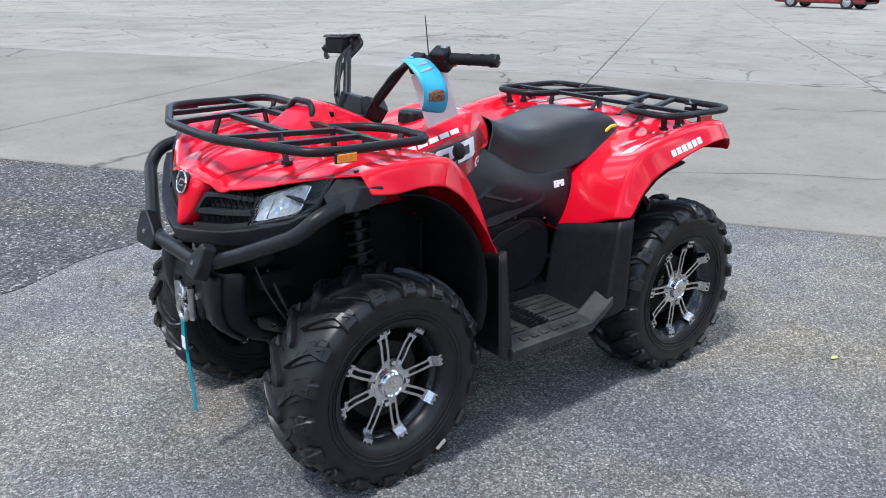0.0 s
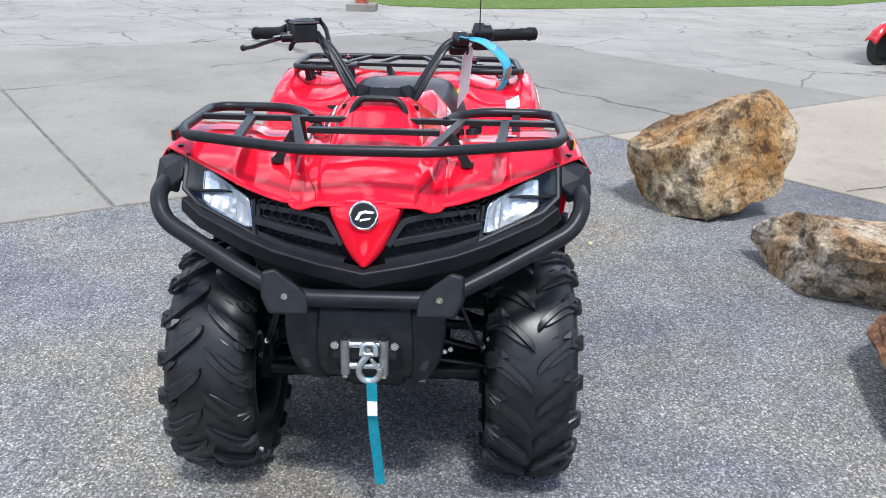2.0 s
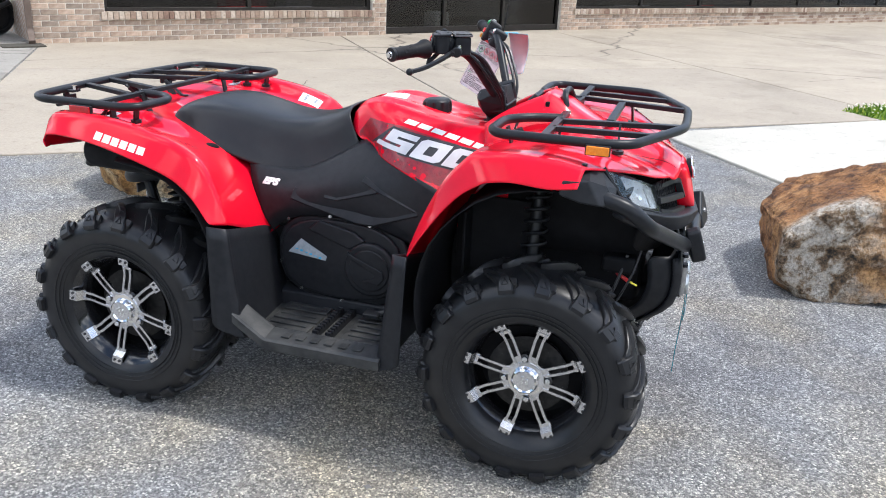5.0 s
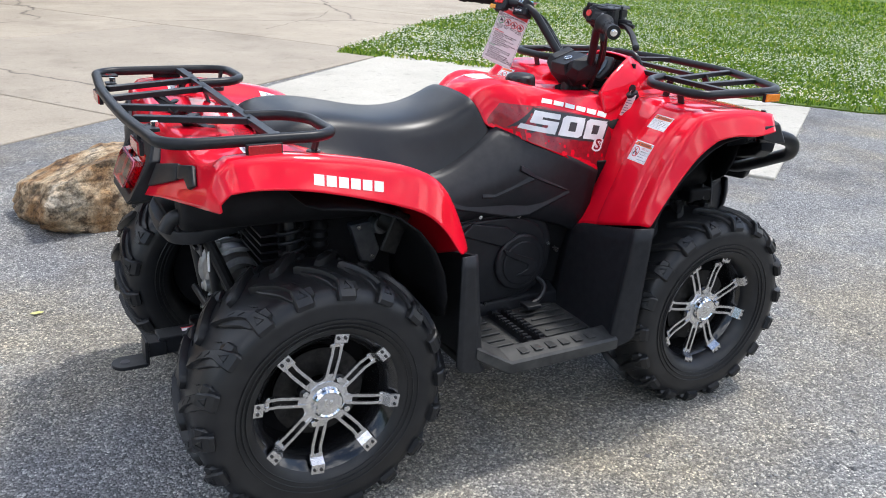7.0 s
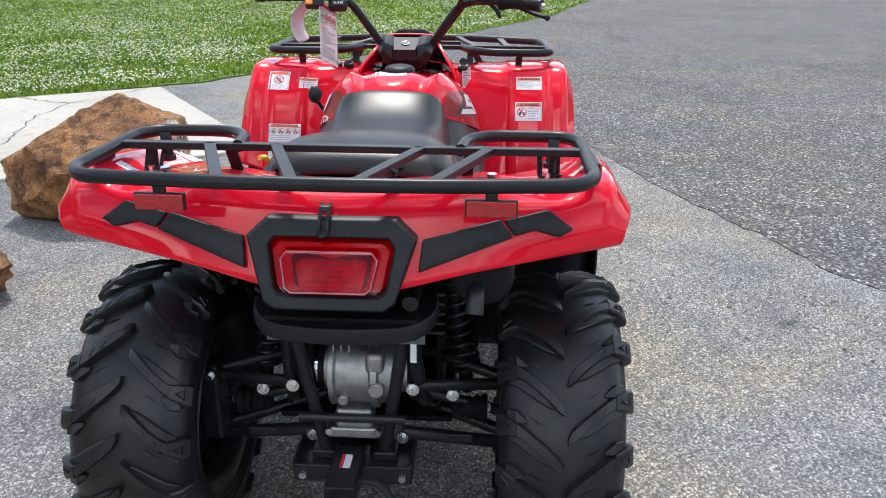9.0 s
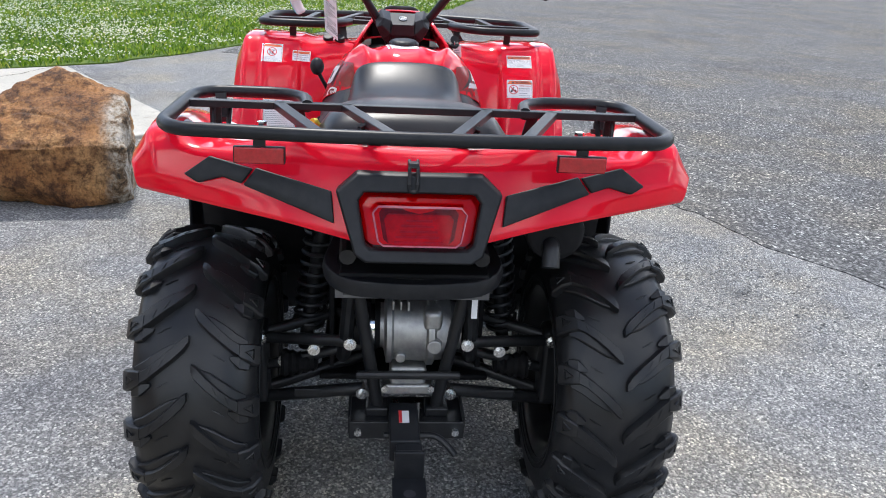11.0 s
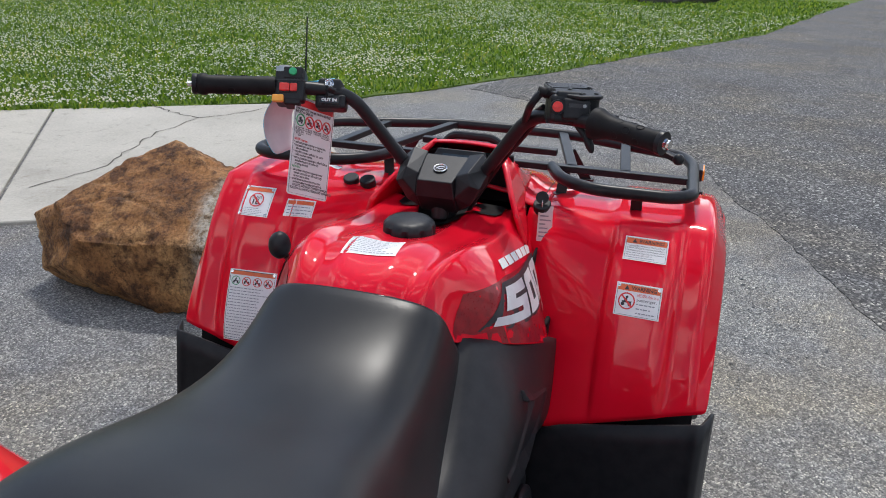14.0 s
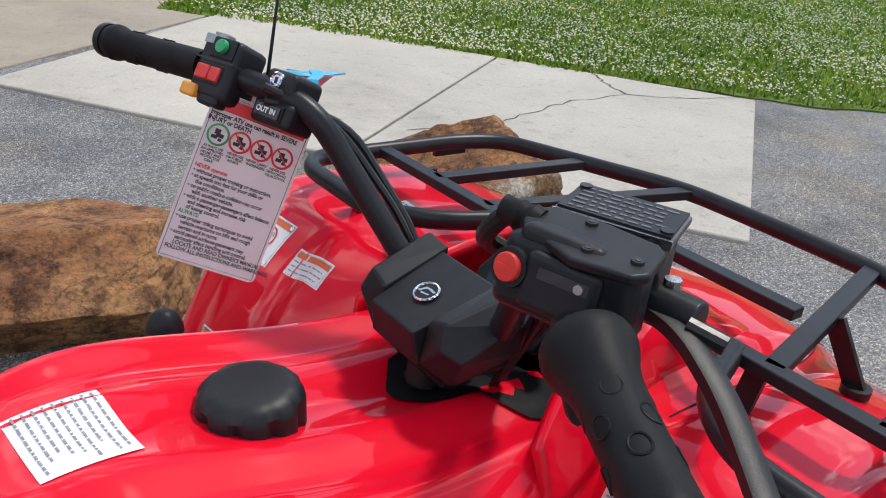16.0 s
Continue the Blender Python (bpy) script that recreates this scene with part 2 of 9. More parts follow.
def loft_bm(rings, bm=None, caps=True):
    """A skin over a row of closed rings."""
    bm = bm or bmesh.new()
    vs = [[bm.verts.new(p) for p in r] for r in rings]
    k = len(vs[0])
    for a, b in zip(vs, vs[1:]):
        for j in range(k):
            bm.faces.new((a[j], a[(j + 1) % k], b[(j + 1) % k], b[j]))
    if caps:
        bm.faces.new(vs[0][::-1])
        bm.faces.new(vs[-1])
    return bm


def flat_bar(w, h):
    return [(-w / 2, -h / 2), (w / 2, -h / 2), (w / 2, h / 2), (-w / 2, h / 2)]


def lathe_bm(profile, seg=48, bm=None, m=None, closed=False):
    """Turns (height, radius) round the y axis; height runs along y."""
    bm = bm or bmesh.new()
    m = m or Matrix.Identity(4)
    rings = []
    for y, r in profile:
        rings.append([bm.verts.new(m @ Vector((r * math.sin(2 * math.pi * k / seg), y, r * math.cos(2 * math.pi * k / seg)))) for k in range(seg)])
    pairs = list(zip(rings, rings[1:])) + ([(rings[-1], rings[0])] if closed else [])
    for a, b in pairs:
        for k in range(seg):
            bm.faces.new((a[k], a[(k + 1) % seg], b[(k + 1) % seg], b[k]))
    if not closed:
        for ring in (rings[0], rings[-1]):
            bm.faces.new(ring)
    return bm


def sheet(name, grid, material, parent, label="", thick=0.004, levels=2, offset=-1.0, creases=(), loop=False):
    """A moulded panel from a coarse cage of points, smoothed and given thickness."""
    bm = bmesh.new()
    vs = [[bm.verts.new(p) for p in row] for row in grid]
    crease = bm.edges.layers.float.new("crease_edge")
    rows, cols = len(vs), len(vs[0])
    for i in range(rows - 1):
        for j in range(cols - (0 if loop else 1)):
            bm.faces.new((vs[i][j], vs[i][(j + 1) % cols], vs[i + 1][(j + 1) % cols], vs[i + 1][j]))
    for kind, k, w in creases:
        for e in bm.edges:
            a, b = e.verts
            if kind == "row" and a in vs[k] and b in vs[k]:
                e[crease] = w
            if kind == "col":
                line = [r[k] for r in vs]
                if a in line and b in line:
                    e[crease] = w
    me = bpy.data.meshes.new(name)
    bm.normal_update()
    bm.to_mesh(me)
    bm.free()
    me.shade_smooth()
    ob = part(name, me, material, parent, label)
    if levels:
        s = ob.modifiers.new("smooth", "SUBSURF")
        s.levels = s.render_levels = levels
    if thick:
        k = ob.modifiers.new("thick", "SOLIDIFY")
        k.thickness, k.offset = thick, offset
    return ob


def plate_bm(outline, m, depth, bm=None):
    """A flat plate: a 2D outline in the plane of m, extruded along its normal."""
    bm = bm or bmesh.new()
    lo = [bm.verts.new(m @ Vector((x, y, 0))) for x, y in outline]
    hi = [bm.verts.new(m @ Vector((x, y, depth))) for x, y in outline]
    bm.faces.new(lo[::-1])
    bm.faces.new(hi)
    k = len(lo)
    for i in range(k):
        bm.faces.new((lo[i], lo[(i + 1) % k], hi[(i + 1) % k], hi[i]))
    return bm


def axes(origin, xdir, ydir):
    """A frame with its x and y along the given ways."""
    x = Vector(xdir).normalized()
    y = Vector(ydir)
    y = (y - x * y.dot(x)).normalized()
    z = x.cross(y)
    return Matrix(((x.x, y.x, z.x, origin[0]), (x.y, y.y, z.y, origin[1]), (x.z, y.z, z.z, origin[2]), (0, 0, 0, 1)))


def text_bm(body, size, m, shear=0.0, stretch=1.0, bold=0.0):
    """Letters of the built-in font as a flat mesh in the plane of m, centred."""
    c = bpy.data.curves.new("letters", "FONT")
    c.body, c.size, c.align_x, c.align_y, c.shear = body, size, "CENTER", "CENTER", shear
    c.resolution_u = 3
    c.offset = bold
    ob = new("letters", c)
    bpy.context.view_layer.update()
    me = bpy.data.meshes.new_from_object(ob.evaluated_get(bpy.context.evaluated_depsgraph_get()))
    bpy.data.objects.remove(ob)
    bm = bmesh.new()
    bm.from_mesh(me)
    bpy.data.meshes.remove(me)
    bmesh.ops.transform(bm, matrix=m @ Matrix.Diagonal((stretch, 1, 1, 1)), verts=bm.verts[:])
    return bm


def quad_bm(m, x0, y0, x1, y1, nx=1, ny=1, bm=None, z=0.0):
    """A rectangle in the plane of m, cut into cells."""
    bm = bm or bmesh.new()
    g = [[bm.verts.new(m @ Vector((x0 + (x1 - x0) * i / nx, y0 + (y1 - y0) * j / ny, z))) for i in range(nx + 1)] for j in range(ny + 1)]
    for j in range(ny):
        for i in range(nx):
            bm.faces.new((g[j][i], g[j][i + 1], g[j + 1][i + 1], g[j + 1][i]))
    return bm


def surface_tree(obs):
    from mathutils.bvhtree import BVHTree
    bpy.context.view_layer.update()
    dg = bpy.context.evaluated_depsgraph_get()
    vs, fs = [], []
    for ob in obs:
        me = ob.evaluated_get(dg).to_mesh()
        k = len(vs)
        vs += [ob.matrix_world @ v.co for v in me.vertices]
        fs += [[k + i for i in p.vertices] for p in me.polygons]
    return BVHTree.FromPolygons(vs, fs)


def drape(bm, tree, way, lift=0.0015, cuts=0):
    """Lays a flat mesh onto a panel, along the given way."""
    if cuts:
        bmesh.ops.triangulate(bm, faces=bm.faces[:])
        bmesh.ops.subdivide_edges(bm, edges=bm.edges[:], cuts=cuts, use_grid_fill=True)
    w = Vector(way).normalized()
    lost = []
    for v in bm.verts:
        hit = tree.ray_cast(v.co - w * 0.15, w, 0.5)
        if hit[0] is not None:
            v.co = hit[0] - w * lift
        else:
            lost.append(v)
    bmesh.ops.delete(bm, geom=lost, context="VERTS")
    return bm

# ---- ground ----
from mathutils.geometry import tessellate_polygon
U2, V2 = Vector((-0.819, -0.574)), Vector((-0.574, 0.819))


def uv(u, v, z=0.0):
    p = U2 * u + V2 * v
    return Vector((p.x, p.y, z))


def chip_material(name, dark, mid, light, cell, white, rough=0.85, damp=0.36):
    """Rolled stone chips in tar: a shade for each chip, relief, and worn patches."""
    m, n, l, p = nodes_of(name)
    tc = n.new("ShaderNodeTexCoord")
    vo = n.new("ShaderNodeTexVoronoi")
    vo.inputs["Scale"].default_value, vo.inputs["Randomness"].default_value = cell, 1.0
    l.new(tc.outputs["Object"], vo.inputs["Vector"])
    sep = n.new("ShaderNodeSeparateColor")
    l.new(vo.outputs["Color"], sep.inputs["Color"])
    shade = ramp_node(n, [(0.0, dark), (0.5, mid), (0.86, light), (1.0 - white, light), (1.0, (0.62, 0.62, 0.6))])
    l.new(sep.outputs["Red"], shade.inputs["Fac"])
    v2 = n.new("ShaderNodeTexVoronoi")
    v2.inputs["Scale"].default_value = cell * 2.7
    l.new(tc.outputs["Object"], v2.inputs["Vector"])
    s2 = n.new("ShaderNodeSeparateColor")
    l.new(v2.outputs["Color"], s2.inputs["Color"])
    r2 = ramp_node(n, [(0.0, (0.54, 0.54, 0.55)), (1.0, (1.44, 1.44, 1.42))])
    l.new(s2.outputs["Green"], r2.inputs["Fac"])
    col = mix_node(n, l, 0.85, shade.outputs["Color"], r2.outputs["Color"], "MULTIPLY")
    gap = ramp_node(n, [(0.0, (1, 1, 1)), (0.55, (1, 1, 1)), (0.85, (0.5, 0.5, 0.5))])
    l.new(vo.outputs["Distance"], gap.inputs["Fac"])
    col = mix_node(n, l, 0.7, col, gap.outputs["Color"], "MULTIPLY")
    big = noise_node(n, l, 0.55, 6, 0.6)
    rb = ramp_node(n, [(0.3, (1 - damp, 1 - damp, 1 - damp * 0.9)), (0.5, (1, 1, 1)), (0.72, (1.16, 1.12, 1.02))])
    l.new(big.outputs["Fac"], rb.inputs["Fac"])
    col = mix_node(n, l, 1.0, col, rb.outputs["Color"], "MULTIPLY")
    mid_n = noise_node(n, l, 3.5, 5, 0.6)
    rm = ramp_node(n, [(0.32, (0.82, 0.82, 0.84)), (0.7, (1.12, 1.11, 1.08))])
    l.new(mid_n.outputs["Fac"], rm.inputs["Fac"])
    col = mix_node(n, l, 1.0, col, rm.outputs["Color"], "MULTIPLY")
    # bare spots where the chips have come loose and the tar shows, with crumbs of stone
    bare = noise_node(n, l, 1.9, 8, 0.72)
    rbare = ramp_node(n, [(0.56, (0, 0, 0)), (0.66, (1, 1, 1))])
    l.new(bare.outputs["Fac"], rbare.inputs["Fac"])
    zone = noise_node(n, l, 0.33, 3, 0.5)
    rzone = ramp_node(n, [(0.46, (0, 0, 0)), (0.58, (0.75, 0.75, 0.75))])
    l.new(zone.outputs["Fac"], rzone.inputs["Fac"])
    both = mix_node(n, l, 1.0, rbare.outputs["Color"], rzone.outputs["Color"], "MULTIPLY")
    sb = n.new("ShaderNodeSeparateColor")
    l.new(both, sb.inputs["Color"])
    col = mix_node(n, l, sb.outputs["Red"], col, mix_node(n, l, 1.0, col, (0.52, 0.53, 0.55), "MULTIPLY"))
    dust = noise_node(n, l, 0.8, 7, 0.62, "Object")
    rd = ramp_node(n, [(0.46, (0, 0, 0)), (0.64, (0.9, 0.9, 0.9))])
    l.new(dust.outputs["Fac"], rd.inputs["Fac"])
    sd = n.new("ShaderNodeSeparateColor")
    l.new(rd.outputs["Color"], sd.inputs["Color"])
    warm = mix_node(n, l, 1.0, col, (1.16, 1.04, 0.83), "MULTIPLY")
    col = mix_node(n, l, sd.outputs["Red"], col, warm)
    l.new(col, p.inputs["Base Color"])
    p.inputs["Roughness"].default_value = rough
    inv = n.new("ShaderNodeMath")
    inv.operation, inv.inputs[0].default_value = "SUBTRACT", 1.0
    l.new(vo.outputs["Distance"], inv.inputs[1])
    add = n.new("ShaderNodeMath")
    add.operation = "ADD"
    l.new(inv.outputs[0], add.inputs[0])
    l.new(sep.outputs["Blue"], add.inputs[1])
    k = n.new("ShaderNodeBump")
    k.inputs["Strength"].default_value, k.inputs["Distance"].default_value = 0.95, 0.005
    l.new(add.outputs[0], k.inputs["Height"])
    l.new(k.outputs["Normal"], p.inputs["Normal"])
    return m


CHIP = chip_material("grey_chip_seal", (0.120, 0.122, 0.127), (0.228, 0.231, 0.236), (0.385, 0.387, 0.386), 158, 0.12, damp=0.48)
TAR = chip_material("dark_asphalt", (0.028, 0.029, 0.031), (0.080, 0.081, 0.084), (0.22, 0.22, 0.222), 84, 0.07, 0.8, 0.28)


def concrete_material(name, a, b, crack=0.0, crack_size=1.2):
    m, n, l, p = nodes_of(name)
    big, fine = noise_node(n, l, 0.8, 8, 0.62), noise_node(n, l, 60, 6, 0.7)
    r = ramp_node(n, [(0.3, a), (0.68, b)])
    l.new(big.outputs["Fac"], r.inputs["Fac"])
    rf = ramp_node(n, [(0.3, (0.84, 0.84, 0.84)), (0.7, (1.1, 1.1, 1.09))])
    l.new(fine.outputs["Fac"], rf.inputs["Fac"])
    col = mix_node(n, l, 1.0, r.outputs["Color"], rf.outputs["Color"], "MULTIPLY")
    stain = noise_node(n, l, 0.45, 8, 0.68)
    rst = ramp_node(n, [(0.30, (0.70, 0.69, 0.68)), (0.46, (1, 1, 1)), (0.62, (1, 1, 1)), (0.74, (1.14, 1.12, 1.08))])
    l.new(stain.outputs["Fac"], rst.inputs["Fac"])
    col = mix_node(n, l, 1.0, col, rst.outputs["Color"], "MULTIPLY")
    pits = noise_node(n, l, 9, 8, 0.75)
    rpt = ramp_node(n, [(0.30, (0.68, 0.67, 0.65)), (0.44, (1, 1, 1))])
    l.new(pits.outputs["Fac"], rpt.inputs["Fac"])
    col = mix_node(n, l, 1.0, col, rpt.outputs["Color"], "MULTIPLY")
    info = n.new("ShaderNodeObjectInfo")
    ri = ramp_node(n, [(0.0, (0.9, 0.9, 0.91)), (1.0, (1.06, 1.05, 1.03))])
    l.new(info.outputs["Random"], ri.inputs["Fac"])
    col = mix_node(n, l, 1.0, col, ri.outputs["Color"], "MULTIPLY")
    if crack:
        tc = n.new("ShaderNodeTexCoord")
        warp = noise_node(n, l, 1.7, 5)
        mixv = n.new("ShaderNodeMix")
        mixv.data_type = "VECTOR"
        mixv.inputs["Factor"].default_value = 0.32
        l.new(tc.outputs["Object"], mixv.inputs["A"])
        l.new(warp.outputs["Color"], mixv.inputs["B"])
        vo = n.new("ShaderNodeTexVoronoi")
        vo.feature = "DISTANCE_TO_EDGE"
        vo.inputs["Scale"].default_value = crack_size
        l.new(mixv.outputs["Result"], vo.inputs["Vector"])
        line = ramp_node(n, [(0.0, (0.3, 0.3, 0.3)), (crack, (1, 1, 1))])
        l.new(vo.outputs["Distance"], line.inputs["Fac"])
        where = noise_node(n, l, 0.22, 3)
        rw = ramp_node(n, [(0.40, (0, 0, 0)), (0.47, (1, 1, 1))])
        l.new(where.outputs["Fac"], rw.inputs["Fac"])
        sp = n.new("ShaderNodeSeparateColor")
        l.new(rw.outputs["Color"], sp.inputs["Color"])
        col = mix_node(n, l, sp.outputs["Red"], col, mix_node(n, l, 1.0, col, line.outputs["Color"], "MULTIPLY"))
    l.new(col, p.inputs["Base Color"])
    p.inputs["Roughness"].default_value = 0.85
    k = n.new("ShaderNodeBump")
    k.inputs["Strength"].default_value, k.inputs["Distance"].default_value = 0.35, 0.004
    l.new(fine.outputs["Fac"], k.inputs["Height"])
    l.new(k.outputs["Normal"], p.inputs["Normal"])
    return m


CON_DARK = concrete_material("weathered_grey_concrete", (0.232, 0.213, 0.182), (0.305, 0.282, 0.243), 0.0022, 0.16)
CON_LIGHT = concrete_material("pale_cracked_concrete", (0.300, 0.280, 0.244), (0.400, 0.376, 0.332), 0.015, 1.0)
CON_TAN = concrete_material("tan_concrete", (0.345, 0.295, 0.23), (0.445, 0.385, 0.305), 0.005, 0.25)
CON_SLAB = concrete_material("pale_walk_concrete", (0.44, 0.415, 0.36), (0.57, 0.54, 0.475))


def poly_bm(points, z, thick, bm=None):
    bm = bm or bmesh.new()
    hi = [bm.verts.new((x, y, z)) for x, y in points]
    lo = [bm.verts.new((x, y, z - thick)) for x, y in points]
    if len(hi) > 40:
        for a, b, c in tessellate_polygon([[Vector((x, y, 0)) for x, y in points]]):
            if len({a, b, c}) == 3:
                bm.faces.new((hi[a], hi[b], hi[c]))
    else:
        bm.faces.new(hi)
    k = len(hi)
    for i in range(k):
        bm.faces.new((hi[i], lo[i], lo[(i + 1) % k], hi[(i + 1) % k]))
    return bm


def ragged(points, step, amount):
    """An outline with wavering sides."""
    out = []
    k = len(points)
    for i in range(k):
        a, b = Vector(points[i]), Vector(points[(i + 1) % k])
        cnt = max(1, min(260, int((b - a).length / step)))
        side = Vector((-(b - a).y, (b - a).x)).normalized()
        for j in range(cnt):
            p = a.lerp(b, j / cnt)
            w = noise.noise(Vector((p.x * 1.3, p.y * 1.3, 0.3))) + 0.5 * noise.noise(Vector((p.x * 6, p.y * 6, 2))) + 0.4 * noise.noise(Vector((p.x * 17, p.y * 17, 5)))
            out.append(tuple(p + side * w * amount))
    return out


bm = bmesh.new()
bmesh.ops.create_grid(bm, x_segments=4, y_segments=4, size=400)
tagged(part("ground", bm, CHIP), "grey rolled stone chip paving with worn pale patches", "ground", kind="structure")

GRASS_EDGE = [(2.45, 6.85), (5.98, 2.62), (6.9, 2.12), (8.5, 1.3), (11, 0.35), (15.5, -1.5), (23, -3.3), (45, -9), (80, 10), (70, 60), (30, 42), (9.4, 13.4), (5.2, 9.85), (3.4, 7.85)]
DRIVE_EDGE = [(-0.85, -2.62), (0.1, -2.25), (0.75, -1.98), (1.1, -1.76), (2.3, -1.28), (3.3, -1.0), (4.6, -0.57), (5.5, -0.27), (6.3, 0.05), (6.6, 0.5), (6.85, 1.25), (7.15, 1.80), (8.4, 1.45), (11, 0.5), (15.5, -1.3), (23, -3.1), (46, -9), (90, -60), (35, -60), (1.6, -6.2)]
bm = poly_bm(ragged(DRIVE_EDGE, 0.06, 0.06), 0.004, 0.004)
tagged(part("road", bm, TAR, smooth=False), "dark asphalt driveway with a rough worn edge", "road", kind="structure")

pavement = thing("pavement", "broad concrete yard in jointed panels, stained and cracked", "pavement", kind="structure")


def panel(u0, u1, v0, v1, mat, z=0.012, gap=0.011, v0b=None, v1b=None, name="panel"):
    a = v0 if v0b is None else v0b
    b = v1 if v1b is None else v1b
    pts = [uv(u0 + gap, v0 + gap), uv(u1 - gap, a + gap), uv(u1 - gap, b - gap), uv(u0 + gap, v1 - gap)]
    me = mesh_of(name, poly_bm([(p.x, p.y) for p in pts], z, z + 0.02), False)
    ob = part(name, me, mat, pavement)
    k = ob.modifiers.new("worn", "BEVEL")
    k.width, k.segments = 0.006, 1
    return ob


for v0, v1 in zip((-40, -22, -13.3, -9.1, -4.95, -0.47, 3.27), (-22, -13.3, -9.1, -4.95, -0.47, 3.27, 6.9)):
    panel(2.2, 9.4, v0, v1, CON_DARK)
    for u0, u1 in ((9.4, 14.2), (14.2, 19), (19, 27), (27, 60)):
        panel(u0, u1, v0, v1, CON_LIGHT)
for v0, v1 in ((6.9, 11.2), (11.2, 18), (18, 40)):
    for u0, u1 in ((2.2, 9.4), (9.4, 14.2), (14.2, 27), (27, 60)):
        panel(u0, u1, v0, v1, CON_LIGHT)
panel(-2.0, 2.2, 3.5, 7.2, CON_TAN, v1b=7.2, v0b=3.24)
panel(-2.0, 2.2, 7.2, 11.8, CON_TAN)
panel(-6.35, -2.0, 3.75, 7.2, CON_TAN, v0b=3.48)
panel(-6.35, -2.0, 7.2, 13.2, CON_TAN)
panel(-11, -6.35, 5.05, 14.5, CON_TAN, v0b=4.1)
panel(-30, -11, 5.9, 24, CON_TAN, v0b=5.05)
walk_slab = thing("walkway", "pale concrete walkway slab beside the lawn, cracked across", "walkway", kind="structure")
for v0, v1, a, b in ((1.2, 3.72, 1.2, 3.42), (-0.84, 1.2, -0.78, 1.2)):
    ob = panel(-6.25, -3.25, v0, v1, CON_SLAB, 0.02, v0b=a, v1b=b)
    ob.parent = walk_slab


def crack_line(a, b, parent, wander=0.12, width=0.006, z=0.0225, seed=1):
    """A fine open crack, filled with dirt."""
    rnd = random.Random(seed)
    a, b = Vector(a), Vector(b)
    side = Vector((-(b - a).y, (b - a).x)).normalized()
    bm = bmesh.new()
    cnt, off, prev = 26, 0.0, None
    for i in range(cnt + 1):
        off += rnd.uniform(-1, 1) * wander * 0.22
        p = a.lerp(b, i / cnt) + side * off * math.sin(math.pi * i / cnt)
        w = width * rnd.uniform(0.35, 1.1)
        cur = (bm.verts.new((p.x + side.x * w, p.y + side.y * w, z)), bm.verts.new((p.x - side.x * w, p.y - side.y * w, z)))
        if prev:
            bm.faces.new((prev[0], prev[1], cur[1], cur[0]))
        prev = cur
    return part("crack", bm, DIRT, parent, smooth=False)


DIRT = surf("crack_dirt", (0.05, 0.045, 0.035), (0.09, 0.08, 0.06), 40, 0.9)
crack_line((5.7, 2.9), (4.62, 3.33), walk_slab, seed=3)
crack_line((4.62, 3.33), (2.55, 3.1), walk_slab, 0.25, seed=4)
crack_line((4.62, 3.33), (4.95, 4.05), walk_slab, 0.12, 0.009, seed=5)
crack_line((-2.2, 2.62), (-2.9, 3.9), pavement, 0.2, 0.007, 0.0145, 6)
crack_line((-2.9, 3.9), (-3.0, 5.6), pavement, 0.2, 0.006, 0.0145, 7)
crack_line((-2.9, 3.9), (-1.7, 4.4), pavement, 0.2, 0.005, 0.0145, 8)
crack_line((2.3, 9.0), (4.2, 11.5), pavement, 0.25, 0.007, 0.0145, 9)
crack_line((-4.4, -4.4), (-3.0, -3.1), pavement, 0.15, 0.008, 0.0145, 10)
crack_line((-5.0, -7.0), (-6.6, -5.2), pavement, 0.3, 0.012, 0.0145, 11)
crack_line((-3.2, -1.4), (-6.5, 1.0), pavement, 0.25, 0.005, 0.0145, 12)

# ---- grass ----
LAWN = surf("lawn_turf", (0.07, 0.135, 0.012), (0.15, 0.225, 0.024), 5, 0.9, fine=60, bump=1.0, dist=0.03)


def inside(poly, x, y):
    hit = np.zeros(len(x), bool)
    j = len(poly) - 1
    for i in range(len(poly)):
        (xi, yi), (xj, yj) = poly[i], poly[j]
        c = ((yi > y) != (yj > y)) & (x < (xj - xi) * (y - yi) / (yj - yi + 1e-12) + xi)
        hit ^= c
        j = i
    return hit


def leaf_material(name, stops):
    m, n, l, p = nodes_of(name)
    geo = n.new("ShaderNodeNewGeometry")
    r = ramp_node(n, stops)
    l.new(geo.outputs["Random Per Island"], r.inputs["Fac"])
    t = noise_node(n, l, 0.8, 7, 0.65)
    rt = ramp_node(n, [(0.32, (0.55, 0.66, 0.55)), (0.5, (1, 1, 1)), (0.70, (1.42, 1.26, 1.05))])
    l.new(t.outputs["Fac"], rt.inputs["Fac"])
    l.new(mix_node(n, l, 1.0, r.outputs["Color"], rt.outputs["Color"], "MULTIPLY"), p.inputs["Base Color"])
    p.inputs["Roughness"].default_value = 0.55
    tr, ad = n.new("ShaderNodeBsdfTranslucent"), n.new("ShaderNodeMixShader")
    l.new(r.outputs["Color"], tr.inputs["Color"])
    ad.inputs["Fac"].default_value = 0.45
    l.new(p.outputs["BSDF"], ad.inputs[1])
    l.new(tr.outputs["BSDF"], ad.inputs[2])
    l.new(ad.outputs["Shader"], n["Material Output"].inputs["Surface"])
    return m


BLADE = leaf_material("grass_blades", [(0.0, (0.04, 0.105, 0.006)), (0.45, (0.115, 0.22, 0.012)), (0.88, (0.27, 0.40, 0.024)), (1.0, (0.46, 0.45, 0.09))])
FLOWER = leaf_material("clover_flowers", [(0.0, (0.78, 0.77, 0.66)), (1.0, (0.90, 0.89, 0.82))])


